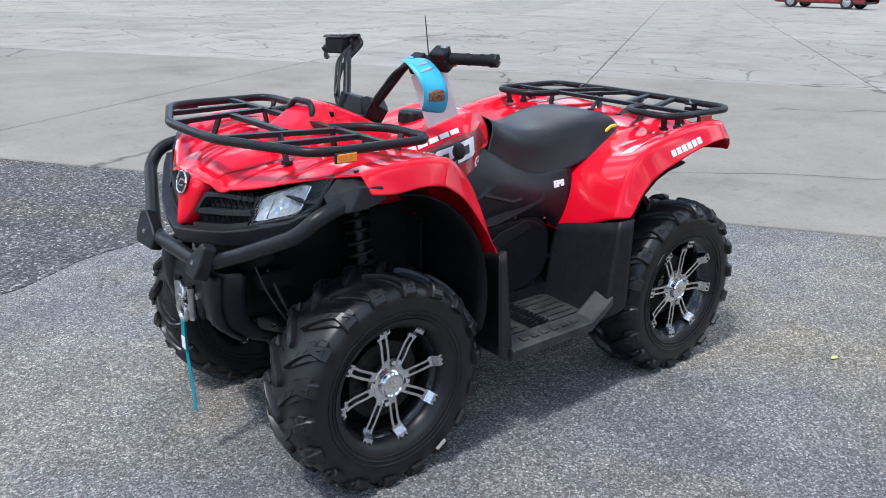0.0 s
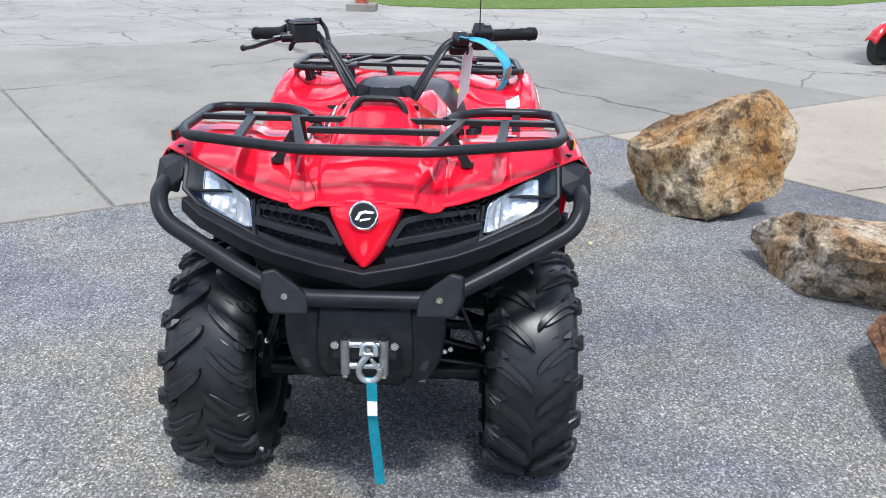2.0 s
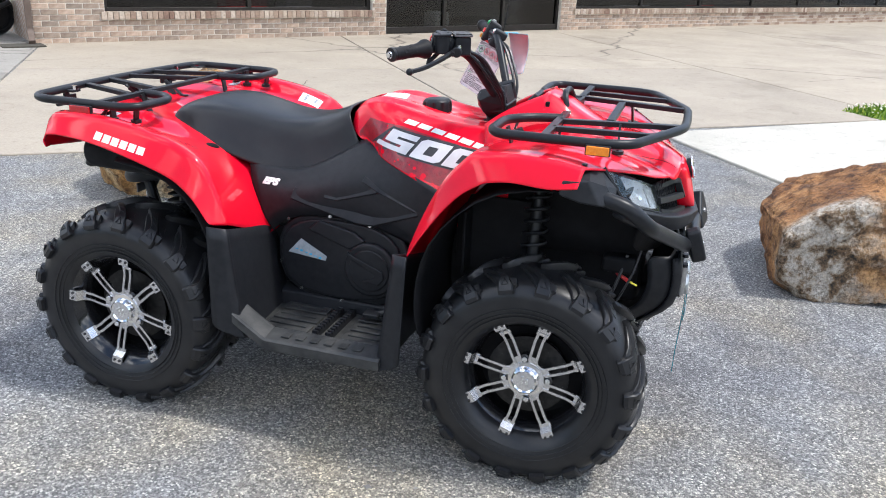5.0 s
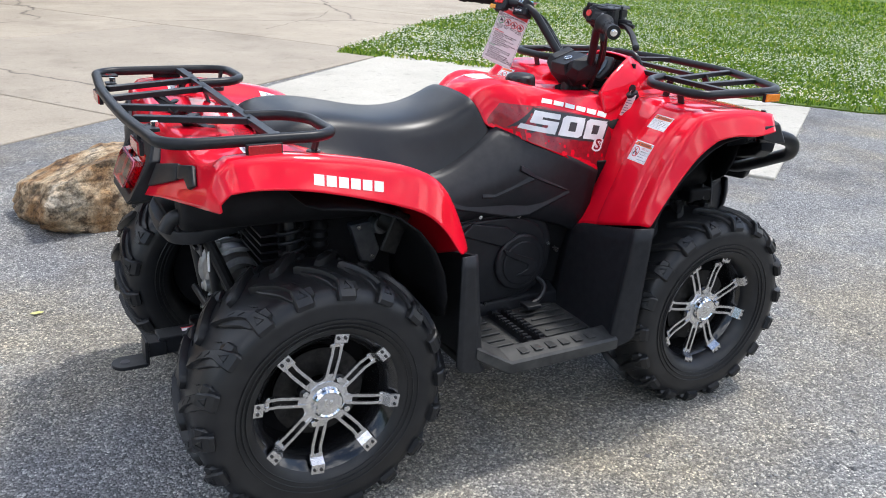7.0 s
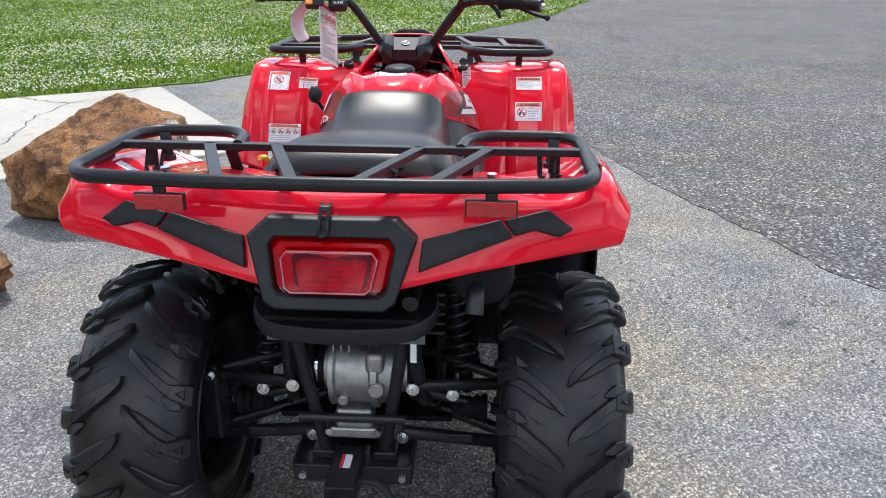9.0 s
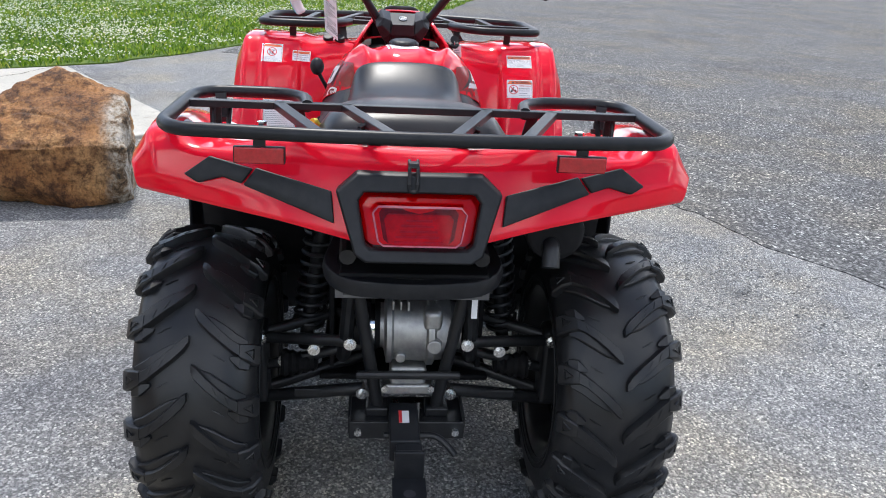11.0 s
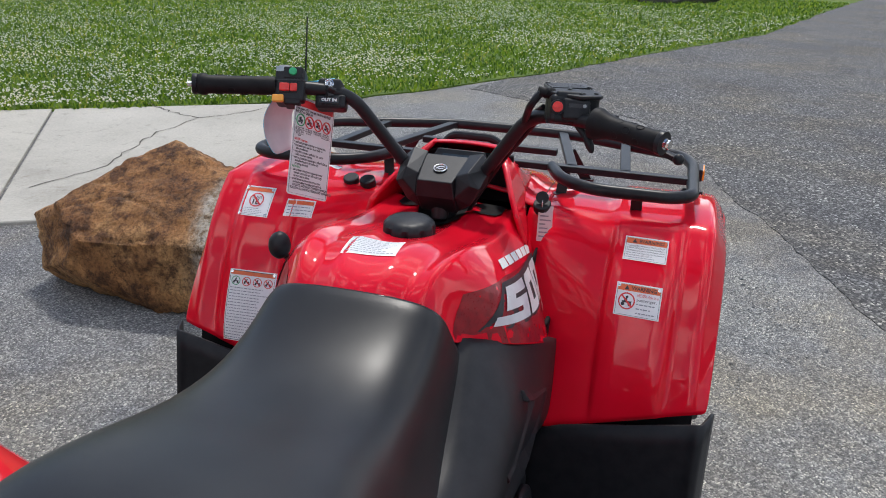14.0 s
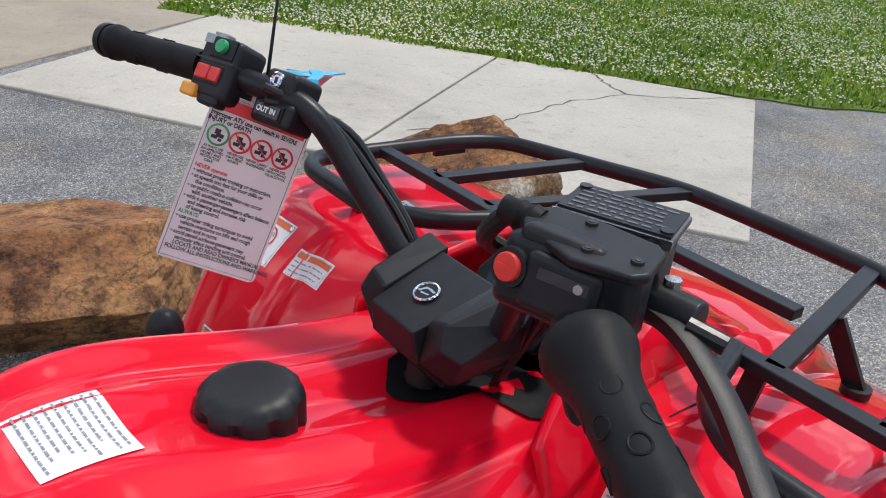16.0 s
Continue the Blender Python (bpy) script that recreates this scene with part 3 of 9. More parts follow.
def lawn_points(count, poly, centre, reach, power, seed):
    rng = np.random.default_rng(seed)
    r = 1.0 + reach * rng.random(count) ** power
    a = rng.random(count) * 2 * np.pi
    x, y = centre[0] + r * np.cos(a), centre[1] + r * np.sin(a)
    k = inside(poly, x, y)
    return x[k], y[k], rng


def blades(name, poly, centre, count, reach, label, seed, tall=0.048, wide=0.0065):
    x, y, rng = lawn_points(count, poly, centre, reach, 1.25, seed)
    n = len(x)
    d = np.hypot(x - centre[0], y - centre[1])
    h = tall * (0.45 + 0.9 * rng.random(n)) * (1 + 0.015 * d)
    w = wide * (0.7 + 0.6 * rng.random(n)) * (1 + 0.10 * d)
    a, lean = rng.random(n) * 2 * np.pi, 1.5 * rng.random(n)
    b = rng.random(n) * 2 * np.pi
    dx, dy = np.cos(a) * w, np.sin(a) * w
    lx, ly = np.cos(b) * lean * h, np.sin(b) * lean * h
    z0 = np.full(n, 0.012)
    v = np.stack([np.stack([x - dx, y - dy, z0], 1), np.stack([x + dx, y + dy, z0], 1),
                  np.stack([x + dx * 0.8 + lx * 0.45, y + dy * 0.8 + ly * 0.45, z0 + h * 0.62], 1), np.stack([x - dx * 0.8 + lx * 0.45, y - dy * 0.8 + ly * 0.45, z0 + h * 0.62], 1),
                  np.stack([x + lx, y + ly, z0 + h], 1)], 1).reshape(-1, 3)
    i = np.arange(n) * 5
    faces = [(int(k), int(k) + 1, int(k) + 2, int(k) + 3) for k in i] + [(int(k) + 3, int(k) + 2, int(k) + 4) for k in i]
    me = bpy.data.meshes.new(name)
    me.from_pydata(v.tolist(), [], faces)
    return tagged(part(name, me, BLADE), label, "grass", kind="stuff")


def flowers(name, poly, centre, count, reach, seed):
    x, y, rng = lawn_points(count, poly, centre, reach, 1.25, seed)
    keep = np.array([noise.noise(Vector((px * 0.42 + py * 0.31, py * 0.42 - px * 0.31, 7.3))) + 0.7 * noise.noise(Vector((px * 1.5 - py * 1.1, py * 1.5 + px * 1.1, 1.4))) > 1.5 * q - 0.86 for px, py, q in zip(x, y, rng.random(len(x)))], bool)
    x, y = x[keep], y[keep]
    n = len(x)
    s = 0.0112 * (0.6 + 0.7 * rng.random(n))
    z = 0.058 + 0.03 * rng.random(n)
    o = np.array([(1, 0, 0), (-1, 0, 0), (0, 1, 0), (0, -1, 0), (0, 0, 1)], float)
    v = (np.stack([x, y, z], 1)[:, None, :] + o[None] * s[:, None, None]).reshape(-1, 3)
    tri = [(0, 2, 4), (2, 1, 4), (1, 3, 4), (3, 0, 4)]
    faces = [(5 * k + a, 5 * k + b, 5 * k + c) for k in range(n) for a, b, c in tri]
    me = bpy.data.meshes.new(name)
    me.from_pydata(v.tolist(), [], faces)
    return tagged(part(name, me, FLOWER), "small white clover heads scattered through the lawn", "flowers", kind="stuff")


bm = poly_bm(ragged(GRASS_EDGE, 0.12, 0.05), 0.014, 0.014)
tagged(part("lawn", bm, LAWN, smooth=False), "green clover lawn beside the driveway", "lawn", kind="structure")
blades("grass", ragged(GRASS_EDGE, 0.12, 0.10), (2.0, 2.5), 420000, 26, "dense short green grass blades with clover", 5)
flowers("clover", ragged(GRASS_EDGE, 0.3, 0.02), (2.0, 2.5), 300000, 18, 6)
FAR_GRASS = [(-40, -15.5), (-31, -10.7), (-23, -5.4), (-18.9, -2.6), (-16.9, -1.3), (-16.6, 0.2), (-17, 2), (-18.7, 5.8), (-21, 10.6), (-30, 20), (-70, 25), (-80, -10)]
bm = poly_bm(ragged(FAR_GRASS, 0.3, 0.06), 0.03, 0.03)
tagged(part("lawn_verge", bm, LAWN, smooth=False), "green grass verge at the back of the yard", "lawn", kind="structure")

# ---- unseen dark ring, added to darken reflections in the red panels ----
BACKDROP_GREEN = surf("unseen_backdrop_green", (0.018, 0.030, 0.010), (0.055, 0.085, 0.024), 0.35, 0.9, fine=1.4, bump=1.0, dist=0.8)
bm = bmesh.new()
rings = []
for j in range(9):
    ring = []
    for k in range(240):
        a = 2 * math.pi * k / 240
        d = Vector((math.cos(a), math.sin(a), 0))
        top = 15 + 5 * noise.noise(d * 4.0) + 3.5 * noise.noise(d * 17.0) + 2.0 * noise.noise(d * 45.0)
        r = 120 + 10 * (j / 8) ** 2 + 3.0 * noise.noise(Vector((d.x * 30, d.y * 30, j * 0.7)))
        ring.append(bm.verts.new((d.x * r, d.y * r, -0.5 + (top + 0.5) * j / 8)))
    rings.append(ring)
for a, b in zip(rings, rings[1:]):
    for k in range(240):
        bm.faces.new((a[k], a[(k + 1) % 240], b[(k + 1) % 240], b[k]))
tagged(part("backdrop", bm, BACKDROP_GREEN), "unseen dark green ring added far out to darken reflections", "woods", kind="structure")

# ---- quad bike ----
quad = thing("quad_bike", "red and black four-wheeled quad bike, new, parked on chip paving", "quad bike")
HUB_Z, AXLE = 0.298, 0.645


# wheels
CARCASS = [(0.0, 0.286), (0.45, 0.284), (0.80, 0.276), (0.95, 0.262), (1.0, 0.243), (0.985, 0.216), (0.90, 0.188)]


def grown(r, k):
    return r if r < 0.188 else 0.188 + (r - 0.188) * k


def flatten(bm_or_me):
    """The part of a tyre that would sink into the ground is pressed flat."""
    for v in (bm_or_me.verts if isinstance(bm_or_me, bmesh.types.BMesh) else bm_or_me.vertices):
        if v.co.z < -HUB_Z + 0.0015:
            v.co.z = -HUB_Z + 0.0015


def tyre_bm(width, k):
    """Tyre carcass with a bulging sidewall."""
    hw = width / 2
    prof = [(-0.76 * hw, 0.174)] + [(-q * hw, grown(r, k)) for q, r in CARCASS[::-1]]
    prof = prof + [(-y, r) for y, r in prof[-2::-1]]
    bm = lathe_bm(prof + [(0.6 * hw, 0.164), (-0.6 * hw, 0.164)], 96, closed=True)
    flatten(bm)
    return bm


def on_carcass(q, hw, k):
    """Place (width, radius) and outward way at a share q of the run from the crown to the bead."""
    n = len(CARCASS) - 1
    i = min(int(q * n), n - 1)
    (a, ra), (b, rb) = CARCASS[i], CARCASS[i + 1]
    t = q * n - i
    p = Vector((lerp(a, b, t) * hw, lerp(grown(ra, k), grown(rb, k), t)))
    return p


def lerp(a, b, t):
    return a + (b - a) * t


def lug_mesh(width, lat, k):
    """One bar of the tread: a slanting rib, a stepped shoulder block and a claw down the sidewall."""
    hw = width / 2

    def point(q, ang, up):
        p, e = on_carcass(q, hw, k), 0.02
        d = on_carcass(min(1.0, q + e), hw, k) - on_carcass(max(0.0, q - e), hw, k)
        nrm = Vector((-d.y, d.x)).normalized()
        if nrm.y < 0 and q < 0.5:
            nrm = -nrm
        w, r = p.x + nrm.x * up, p.y + nrm.y * up
        return (r * math.sin(ang), w * lat, r * math.cos(ang))

    def ribbon(st, bm, side=((-1.12, -0.15), (-1.0, 0.80), (-0.82, 1.0), (0.82, 1.0), (1.0, 0.80), (1.12, -0.15))):
        rings = []
        for q, hgt, lag, half in st:
            rings.append([point(q, da * half / 0.29 - lag, up * hgt if up > 0 else -0.003) for da, up in side])
        return loft_bm(rings, bm)
    bm = ribbon([(0.010, 0.014, -0.050, 0.007), (0.035, 0.018, -0.020, 0.012), (0.10, 0.019, 0.045, 0.0115), (0.17, 0.019, 0.110, 0.0105), (0.245, 0.0185, 0.160, 0.0105), (0.30, 0.018, 0.186, 0.0115)], None)
    # the shoulder block: a wedge that ends square, with a sunk three-cornered middle
    ribbon([(0.302, 0.0190, 0.188, 0.0125), (0.36, 0.0195, 0.200, 0.0175), (0.43, 0.0185, 0.206, 0.0205), (0.50, 0.0165, 0.206, 0.0215), (0.545, 0.0135, 0.204, 0.0205), (0.552, -0.002, 0.204, 0.0205)], bm)
    # a low step beside the rib, running on to the block, and a tooth behind it
    ribbon([(0.06, 0.007, 0.000, 0.012), (0.12, 0.0095, 0.030, 0.014), (0.20, 0.0105, 0.082, 0.0145), (0.28, 0.0105, 0.126, 0.0135), (0.36, 0.009, 0.150, 0.010), (0.44, 0.003, 0.164, 0.004)], bm)
    ribbon([(0.24, 0.005, 0.232, 0.003), (0.31, 0.012, 0.262, 0.012), (0.39, 0.011, 0.276, 0.010), (0.46, 0.003, 0.270, 0.004)], bm)
    tri = [point(0.415, -0.206 + 0.030, 0.0192), point(0.415, -0.206 - 0.030, 0.0192), point(0.335, -0.196, 0.0195)]
    sweep_bm(tri, 0.0022, 4, bm, True)
    for q, lag in ((0.15, 0.090), (0.22, 0.142)):
        sweep_bm([point(q - 0.012, -lag + 0.026, 0.0192), point(q + 0.012, -lag - 0.026, 0.0192)], 0.0012, 4, bm)
    # moulding nibs in the valley beside the bar
    for q, lag in ((0.13, 0.215), (0.16, 0.235)):
        sweep_bm([point(q, -lag, 0.001), point(q + 0.05, -lag - 0.02, 0.002)], 0.0013, 4, bm)
    me = mesh_of("tread_lug", bm, True, 30)
    me.materials.append(RUB)
    return me


GROW = {0.222: 1.172, 0.243: 1.232}
LUGS = {(w_, lat_): lug_mesh(w_, lat_, GROW[w_]) for w_ in GROW for lat_ in (-1, 1)}


def wheel(x, y, width, side, turn):
    """Black alloy wheel: machined twin spokes, cap, nuts and tyre. side: -1 right, 1 left."""
    out = side
    m = Matrix.Translation((x, y, HUB_Z))
    hw = width / 2
    face = 0.052 if width < 0.23 else 0.074
    k_ = GROW[width]
    lip = face + 0.026
    bm = lathe_bm([(-0.085, 0.172), (-0.080, 0.160), (-0.03, 0.138), (0.02, 0.134), (lip - 0.03, 0.140), (lip - 0.005, 0.158), (lip + 0.005, 0.172), (lip, 0.178), (lip - 0.012, 0.163), (lip - 0.04, 0.145), (0.0, 0.141), (-0.08, 0.166)], 64, closed=True)
    lathe_bm([(0.0, 0.02), (0.0, 0.10), (0.012, 0.10), (0.016, 0.05), (0.016, 0.02)], 40, bm)
    w = part("wheel", bm, GLOSSBLK, quad, "black alloy wheel with machined silver twin spokes", bevel=0.0)
    w.matrix_local = m @ Matrix.Rotation(0 if out > 0 else math.pi, 4, "Z")
    t = part("tyre", mesh_of("tyre", tyre_bm(width, k_), True, 40), RUB, w, "black off-road tyre")
    # raised rings of the sidewall
    for r0, y0 in ((0.202, 0.952), (0.213, 0.984), (0.226, 1.000)):
        for lat in (-1, 1):
            pts = [(r0 * math.sin(2 * math.pi * k / 72), lat * y0 * hw, r0 * math.cos(2 * math.pi * k / 72)) for k in range(72)]
            part("sidewall_ring", sweep_bm(pts, 0.0016, 6, None, True), RUB, w)
    # the tread keeps one rolling direction on both sides
    t.matrix_local = Matrix.Rotation(0 if out > 0 else math.pi, 4, "Z")
    for lat in (-1, 1):
        for i in range(18):
            lug = part("tread_lug", LUGS[width, lat], None, w)
            lug.matrix_local = t.matrix_local @ Matrix.Rotation(2 * math.pi * (i + 0.25 * lat) / 18, 4, "Y")
            if min((lug.matrix_local @ v.co).z for v in lug.data.vertices) < -HUB_Z:
                pressed = lug.data.copy()
                pressed.transform(lug.matrix_local)
                flatten(pressed)
                lug.data = pressed
                lug.matrix_local = Matrix.Identity(4)
    # beadlock bolts ring
    bm = bmesh.new()
    for k in range(40):
        a = 2 * math.pi * k / 40
        box_bm(0.181 * math.sin(a), lip - 0.002, 0.181 * math.cos(a), 0.006, 0.006, 0.006, bm)
    tagged(part("bead_ring", bm, GLOSSBLK, w), kind="stuff")
    for k in range(8):
        a = 2 * math.pi * (k + 0.13) / 8 + turn
        rot = Matrix.Rotation(a, 4, "Y")
        bm = bmesh.new()
        bend = 0.006 if k % 2 else -0.006
        for off in (-0.0092, 0.0092):
            pts = [(off * 0.9, face + 0.004, 0.040), (off + bend * 0.5, face + 0.006, 0.075), (off + bend, face + 0.007, 0.110), (off + bend * 0.8, face + 0.010, 0.136)]
            sweep_bm([rot @ Vector(p) for p in pts], 0.006, 4, bm, profile=flat_bar(0.010, 0.0068), up=rot @ Vector((1, 0, 0)))
        pts = [(bend * 0.8, face + 0.009, 0.130), (bend * 0.7, face + 0.012, 0.139), (bend * 0.6, lip + 0.003, 0.149), (bend * 0.6, lip + 0.005, 0.169)]
        sweep_bm([rot @ Vector(p) for p in pts], 0.006, 4, bm, profile=flat_bar(0.006, 0.031), up=rot @ Vector((1, 0, 0)))
        sp = part("spoke", bm, ALU, w, "machined aluminium twin spoke", smooth=False)
        # small black cylinders stand in for the tab's two dark holes
        bm = bmesh.new()
        for off in (-0.008, 0.008):
            c = rot @ Vector((off + bend * 0.6, 0, 0.159))
            cyl_bm((c.x, lip + 0.004, c.z), (c.x, lip + 0.0095, c.z), 0.0036, seg=10, bm=bm)
        part("rivet", bm, GLOSSBLK, w)
    bm = lathe_bm([(face - 0.01, 0.002), (face - 0.01, 0.046), (face + 0.010, 0.046), (face + 0.012, 0.036), (face + 0.026, 0.034), (face + 0.030, 0.030), (face + 0.027, 0.026), (face + 0.027, 0.002)], 36)
    star = []
    for k in range(16):
        a = 2 * math.pi * (k + 0.26) / 16 + turn
        r = 0.064 if k % 2 == 0 else 0.052
        star += [(r * math.sin(a - 0.12), r * math.cos(a - 0.12)), (r * math.sin(a + 0.12), r * math.cos(a + 0.12))]
    part("hub_plate", plate_bm(star[::-1], axes((0, face - 0.004, 0), (1, 0, 0), (0, 0, 1)) @ Matrix.Translation((0, 0, -0.012)), 0.010), ALU, w, "machined hub plate", smooth=False)
    part("hub_cap", bm, CHROME, w, "polished hub cap with a raised ring")
    bm = bmesh.new()
    for s in (-1, 1):
        box_bm(s * 0.006, face + 0.028, 0.003 * s, 0.006, 0.003, 0.020, bm)
    part("cap_emblem", bm, ZINC, w)
    for k in range(4):
        a = math.pi * (2 * k + 1) / 4 + turn + 0.49
        bm = cyl_bm((0.056 * math.sin(a), face - 0.01, 0.056 * math.cos(a)), (0.056 * math.sin(a), face + 0.016, 0.056 * math.cos(a)), 0.0085, 0.007, 6)
        part("lug_nut", bm, CHROME, w)
        part("nut_seat", cyl_bm((0.056 * math.sin(a), face - 0.01, 0.056 * math.cos(a)), (0.056 * math.sin(a), face + 0.0095, 0.056 * math.cos(a)), 0.0125, seg=14), GLOSSBLK, w)
    bm = lathe_bm([(0.03, 0.04), (0.03, 0.105), (0.034, 0.105), (0.034, 0.04)], 40, closed=True)
    for k in range(12):
        a = 2 * math.pi * k / 12
        box_bm(0.085 * math.sin(a), 0.032, 0.085 * math.cos(a), 0.008, 0.006, 0.008, bm)
    part("backing_plate", lathe_bm([(-0.035, 0.01), (-0.035, 0.139), (-0.028, 0.139), (-0.028, 0.01)], 40), LINER, w)
    part("brake_disc", bm, DISC, w, "dull steel brake disc")
    # twelve-inch rims: everything inside the tyre takes their size
    for ob in (w, *w.children_recursive):
        if not ob.name.startswith(("tyre", "tread_lug", "sidewall_ring")):
            ob.data.transform(Matrix.Diagonal((1.09, 1.0, 1.09, 1.0)))
    return w


GLOSSBLK = surf("gloss_black_paint", (0.008, 0.008, 0.009), (0.012, 0.012, 0.013), 30, 0.16, fine=60, coat=0.5, spread=0.04)
DISC = surf("brake_steel", (0.02, 0.0195, 0.019), (0.04, 0.038, 0.036), 70, 0.5, 0.7)
wheel(AXLE, -0.412, 0.222, -1, 0.40)
wheel(AXLE, 0.412, 0.222, 1, 0.1)
wheel(-0.622, -0.427, 0.243, -1, -0.245)
wheel(-0.622, 0.427, 0.243, 1, 0.5)


# red body
def row_across(stops, widths, sign):
    """Points of one cage row, from knots (w, x, z), at the given widths."""
    out = []
    for w in widths:
        for (w0, x0, z0), (w1, x1, z1) in zip(stops, stops[1:]):
            if w <= w1 or (w1, x1, z1) == stops[-1]:
                t = (w - w0) / (w1 - w0)
                out.append((lerp(x0, x1, t), sign * w, lerp(z0, z1, t)))
                break
    return out


FW = (0.15, 0.24, 0.30, 0.327, 0.338, 0.446, 0.460, 0.507, 0.527, 0.536)
# rows of the front fender: x at the inner edge, middle, shoulder and wheel arch, then the heights there
FROWS = [(0.960, 0.848, 0.750, 0.740, 0.827, 0.886, 0.908, 0.865), (0.90, 0.78, 0.71, 0.70, 0.862, 0.904, 0.915, 0.858), (0.74, 0.69, 0.66, 0.655, 0.905, 0.922, 0.922, 0.854),
         (0.61, 0.575, 0.555, 0.575, 0.912, 0.925, 0.926, 0.865), (0.525, 0.490, 0.470, 0.510, 0.908, 0.917, 0.917, 0.853), (0.485, 0.432, 0.418, 0.455, 0.865, 0.868, 0.872, 0.822),
         (0.455, 0.378, 0.375, 0.415, 0.80, 0.80, 0.805, 0.780), (0.41, 0.338, 0.335, 0.365, 0.695, 0.705, 0.715, 0.712), (0.345, 0.314, 0.312, 0.328, 0.585, 0.635, 0.655, 0.655), (0.298, 0.30, 0.303, 0.312, 0.514, 0.585, 0.622, 0.625)]
fenders = []
for sign in (-1, 1):
    g = []
    for k, (xa, xm, xs, xe, za, zm, zs, ze) in enumerate(FROWS):
        lip = [(0.264, 0.914, 0.846)] if k == 0 else []
        row = row_across([(FW[0], xa, za), *lip, (0.385, xm, zm), (0.507, xs, zs), (FW[-1], xe, ze)], FW, sign)
        # a raised pad for the labels with a groove beyond it
        if 4 <= k <= 8:
            row = [(x + (-0.010 if j in (4, 5) else 0.006 if j == 6 else 0.003 if j == 3 else 0), y, z) for j, (x, y, z) in enumerate(row)]
        if 0 < k <= 4:
            row = [(x, y, z + (-0.010 if j in (0, 2) else 0)) for j, (x, y, z) in enumerate(row)]
        g.append(row)
    fenders.append(sheet("front_fender", g, RED, quad, "glossy red front mudguard", 0.004, 2, offset=1.0 if sign > 0 else -1.0, creases=[("col", 7, 0.75), ("row", 4, 0.8), ("col", 3, 0.9), ("col", 6, 0.9), ("col", 4, 0.85), ("col", 5, 0.85), ("row", 0, 1.0), ("col", 9, 1.0)]))

# bonnet between the fenders, with a raised middle
HW = (-0.185, -0.145, -0.115, -0.07, 0.0, 0.07, 0.115, 0.145, 0.185)
g = []
for x0, xe, z0, ze in ((0.984, 0.955, 0.838, 0.828), (0.925, 0.885, 0.880, 0.870), (0.82, 0.74, 0.905, 0.902), (0.70, 0.61, 0.925, 0.912), (0.56, 0.525, 0.93, 0.908)):
    row = []
    for w in HW:
        t = abs(w) / 0.185
        row.append((lerp(x0, xe, t ** 1.5), w, lerp(z0, ze, t) + (0.007 if abs(w) < 0.12 else -0.004 if abs(w) < 0.16 else 0)))
    g.append(row)
hood = sheet("bonnet", g, RED, quad, "glossy red bonnet with a raised centre", 0.004, 2, offset=-1.0, creases=[("col", 2, 0.85), ("col", 6, 0.85), ("col", 1, 0.8), ("col", 7, 0.8), ("row", 0, 1.0)])

# beak that carries the round badge
g = []
for x, z, w in ((0.958, 0.850, 0.078), (0.981, 0.837, 0.076), (0.991, 0.805, 0.064), (0.999, 0.765, 0.046), (1.010, 0.728, 0.024), (1.010, 0.714, 0.008)):
    g.append([(x - 0.035, -w * 1.12, z - 0.006), (x - 0.006, -w, z), (x + 0.006, -w * 0.45, z), (x + 0.009, 0, z), (x + 0.006, w * 0.45, z), (x - 0.006, w, z), (x - 0.035, w * 1.12, z - 0.006)])
sheet("nose", g, RED, quad, "red pointed nose panel", 0.004, 2, offset=-1.0, creases=[("col", 1, 0.6), ("col", 5, 0.6)])
badge_m = axes((1.000, 0, 0.828), (0, 1, 0), (-0.24, 0, 1))
ring = [badge_m @ Vector((0.030 * math.cos(a), 0.030 * math.sin(a), 0.002)) for a in (2 * math.pi * k / 40 for k in range(40))]
bm = plate_bm([(0.029 * math.cos(2 * math.pi * k / 36), 0.029 * math.sin(2 * math.pi * k / 36)) for k in range(36)], badge_m @ Matrix.Translation((0, 0, -0.012)), 0.014)
badge = part("badge", bm, BLKG, quad, "round dark badge with a bright rim")
part("badge_rim", sweep_bm(ring, 0.003, 8, closed=True), CHROME, badge)
for outl in (((-0.020, -0.010), (-0.010, 0.008), (0.004, 0.012), (0.024, 0.009), (0.020, 0.004), (0.002, 0.006), (-0.006, 0.002), (-0.012, -0.010)), ((-0.008, -0.008), (0.016, -0.004), (0.014, -0.008), (-0.008, -0.013))):
    part("badge_mark", plate_bm(outl[::-1], badge_m @ Matrix.Translation((0, 0, 0.002)), 0.0015), CHROME, badge, smooth=False)

# cowl in front of the handlebar
g = []
for x, z, zs, w in ((0.79, 0.915, 0.905, 0.105), (0.70, 0.948, 0.915, 0.118), (0.63, 0.995, 0.918, 0.125), (0.575, 1.018, 0.920, 0.128), (0.560, 1.016, 0.918, 0.129)):
    g.append([(x + 0.005, -w, zs), (x, -w * 0.86, lerp(zs, z, 0.55)), (x, -w * 0.55, z - 0.004), (x, -w * 0.25, z), (x, w * 0.25, z), (x, w * 0.55, z - 0.004), (x, w * 0.86, lerp(zs, z, 0.55)), (x + 0.005, w, zs)])
sheet("cowl", g, RED, quad, "red cowl round the instrument screen", 0.004, 2, offset=-1.0, creases=[("row", 3, 0.7), ("col", 2, 0.75), ("col", 5, 0.75)])
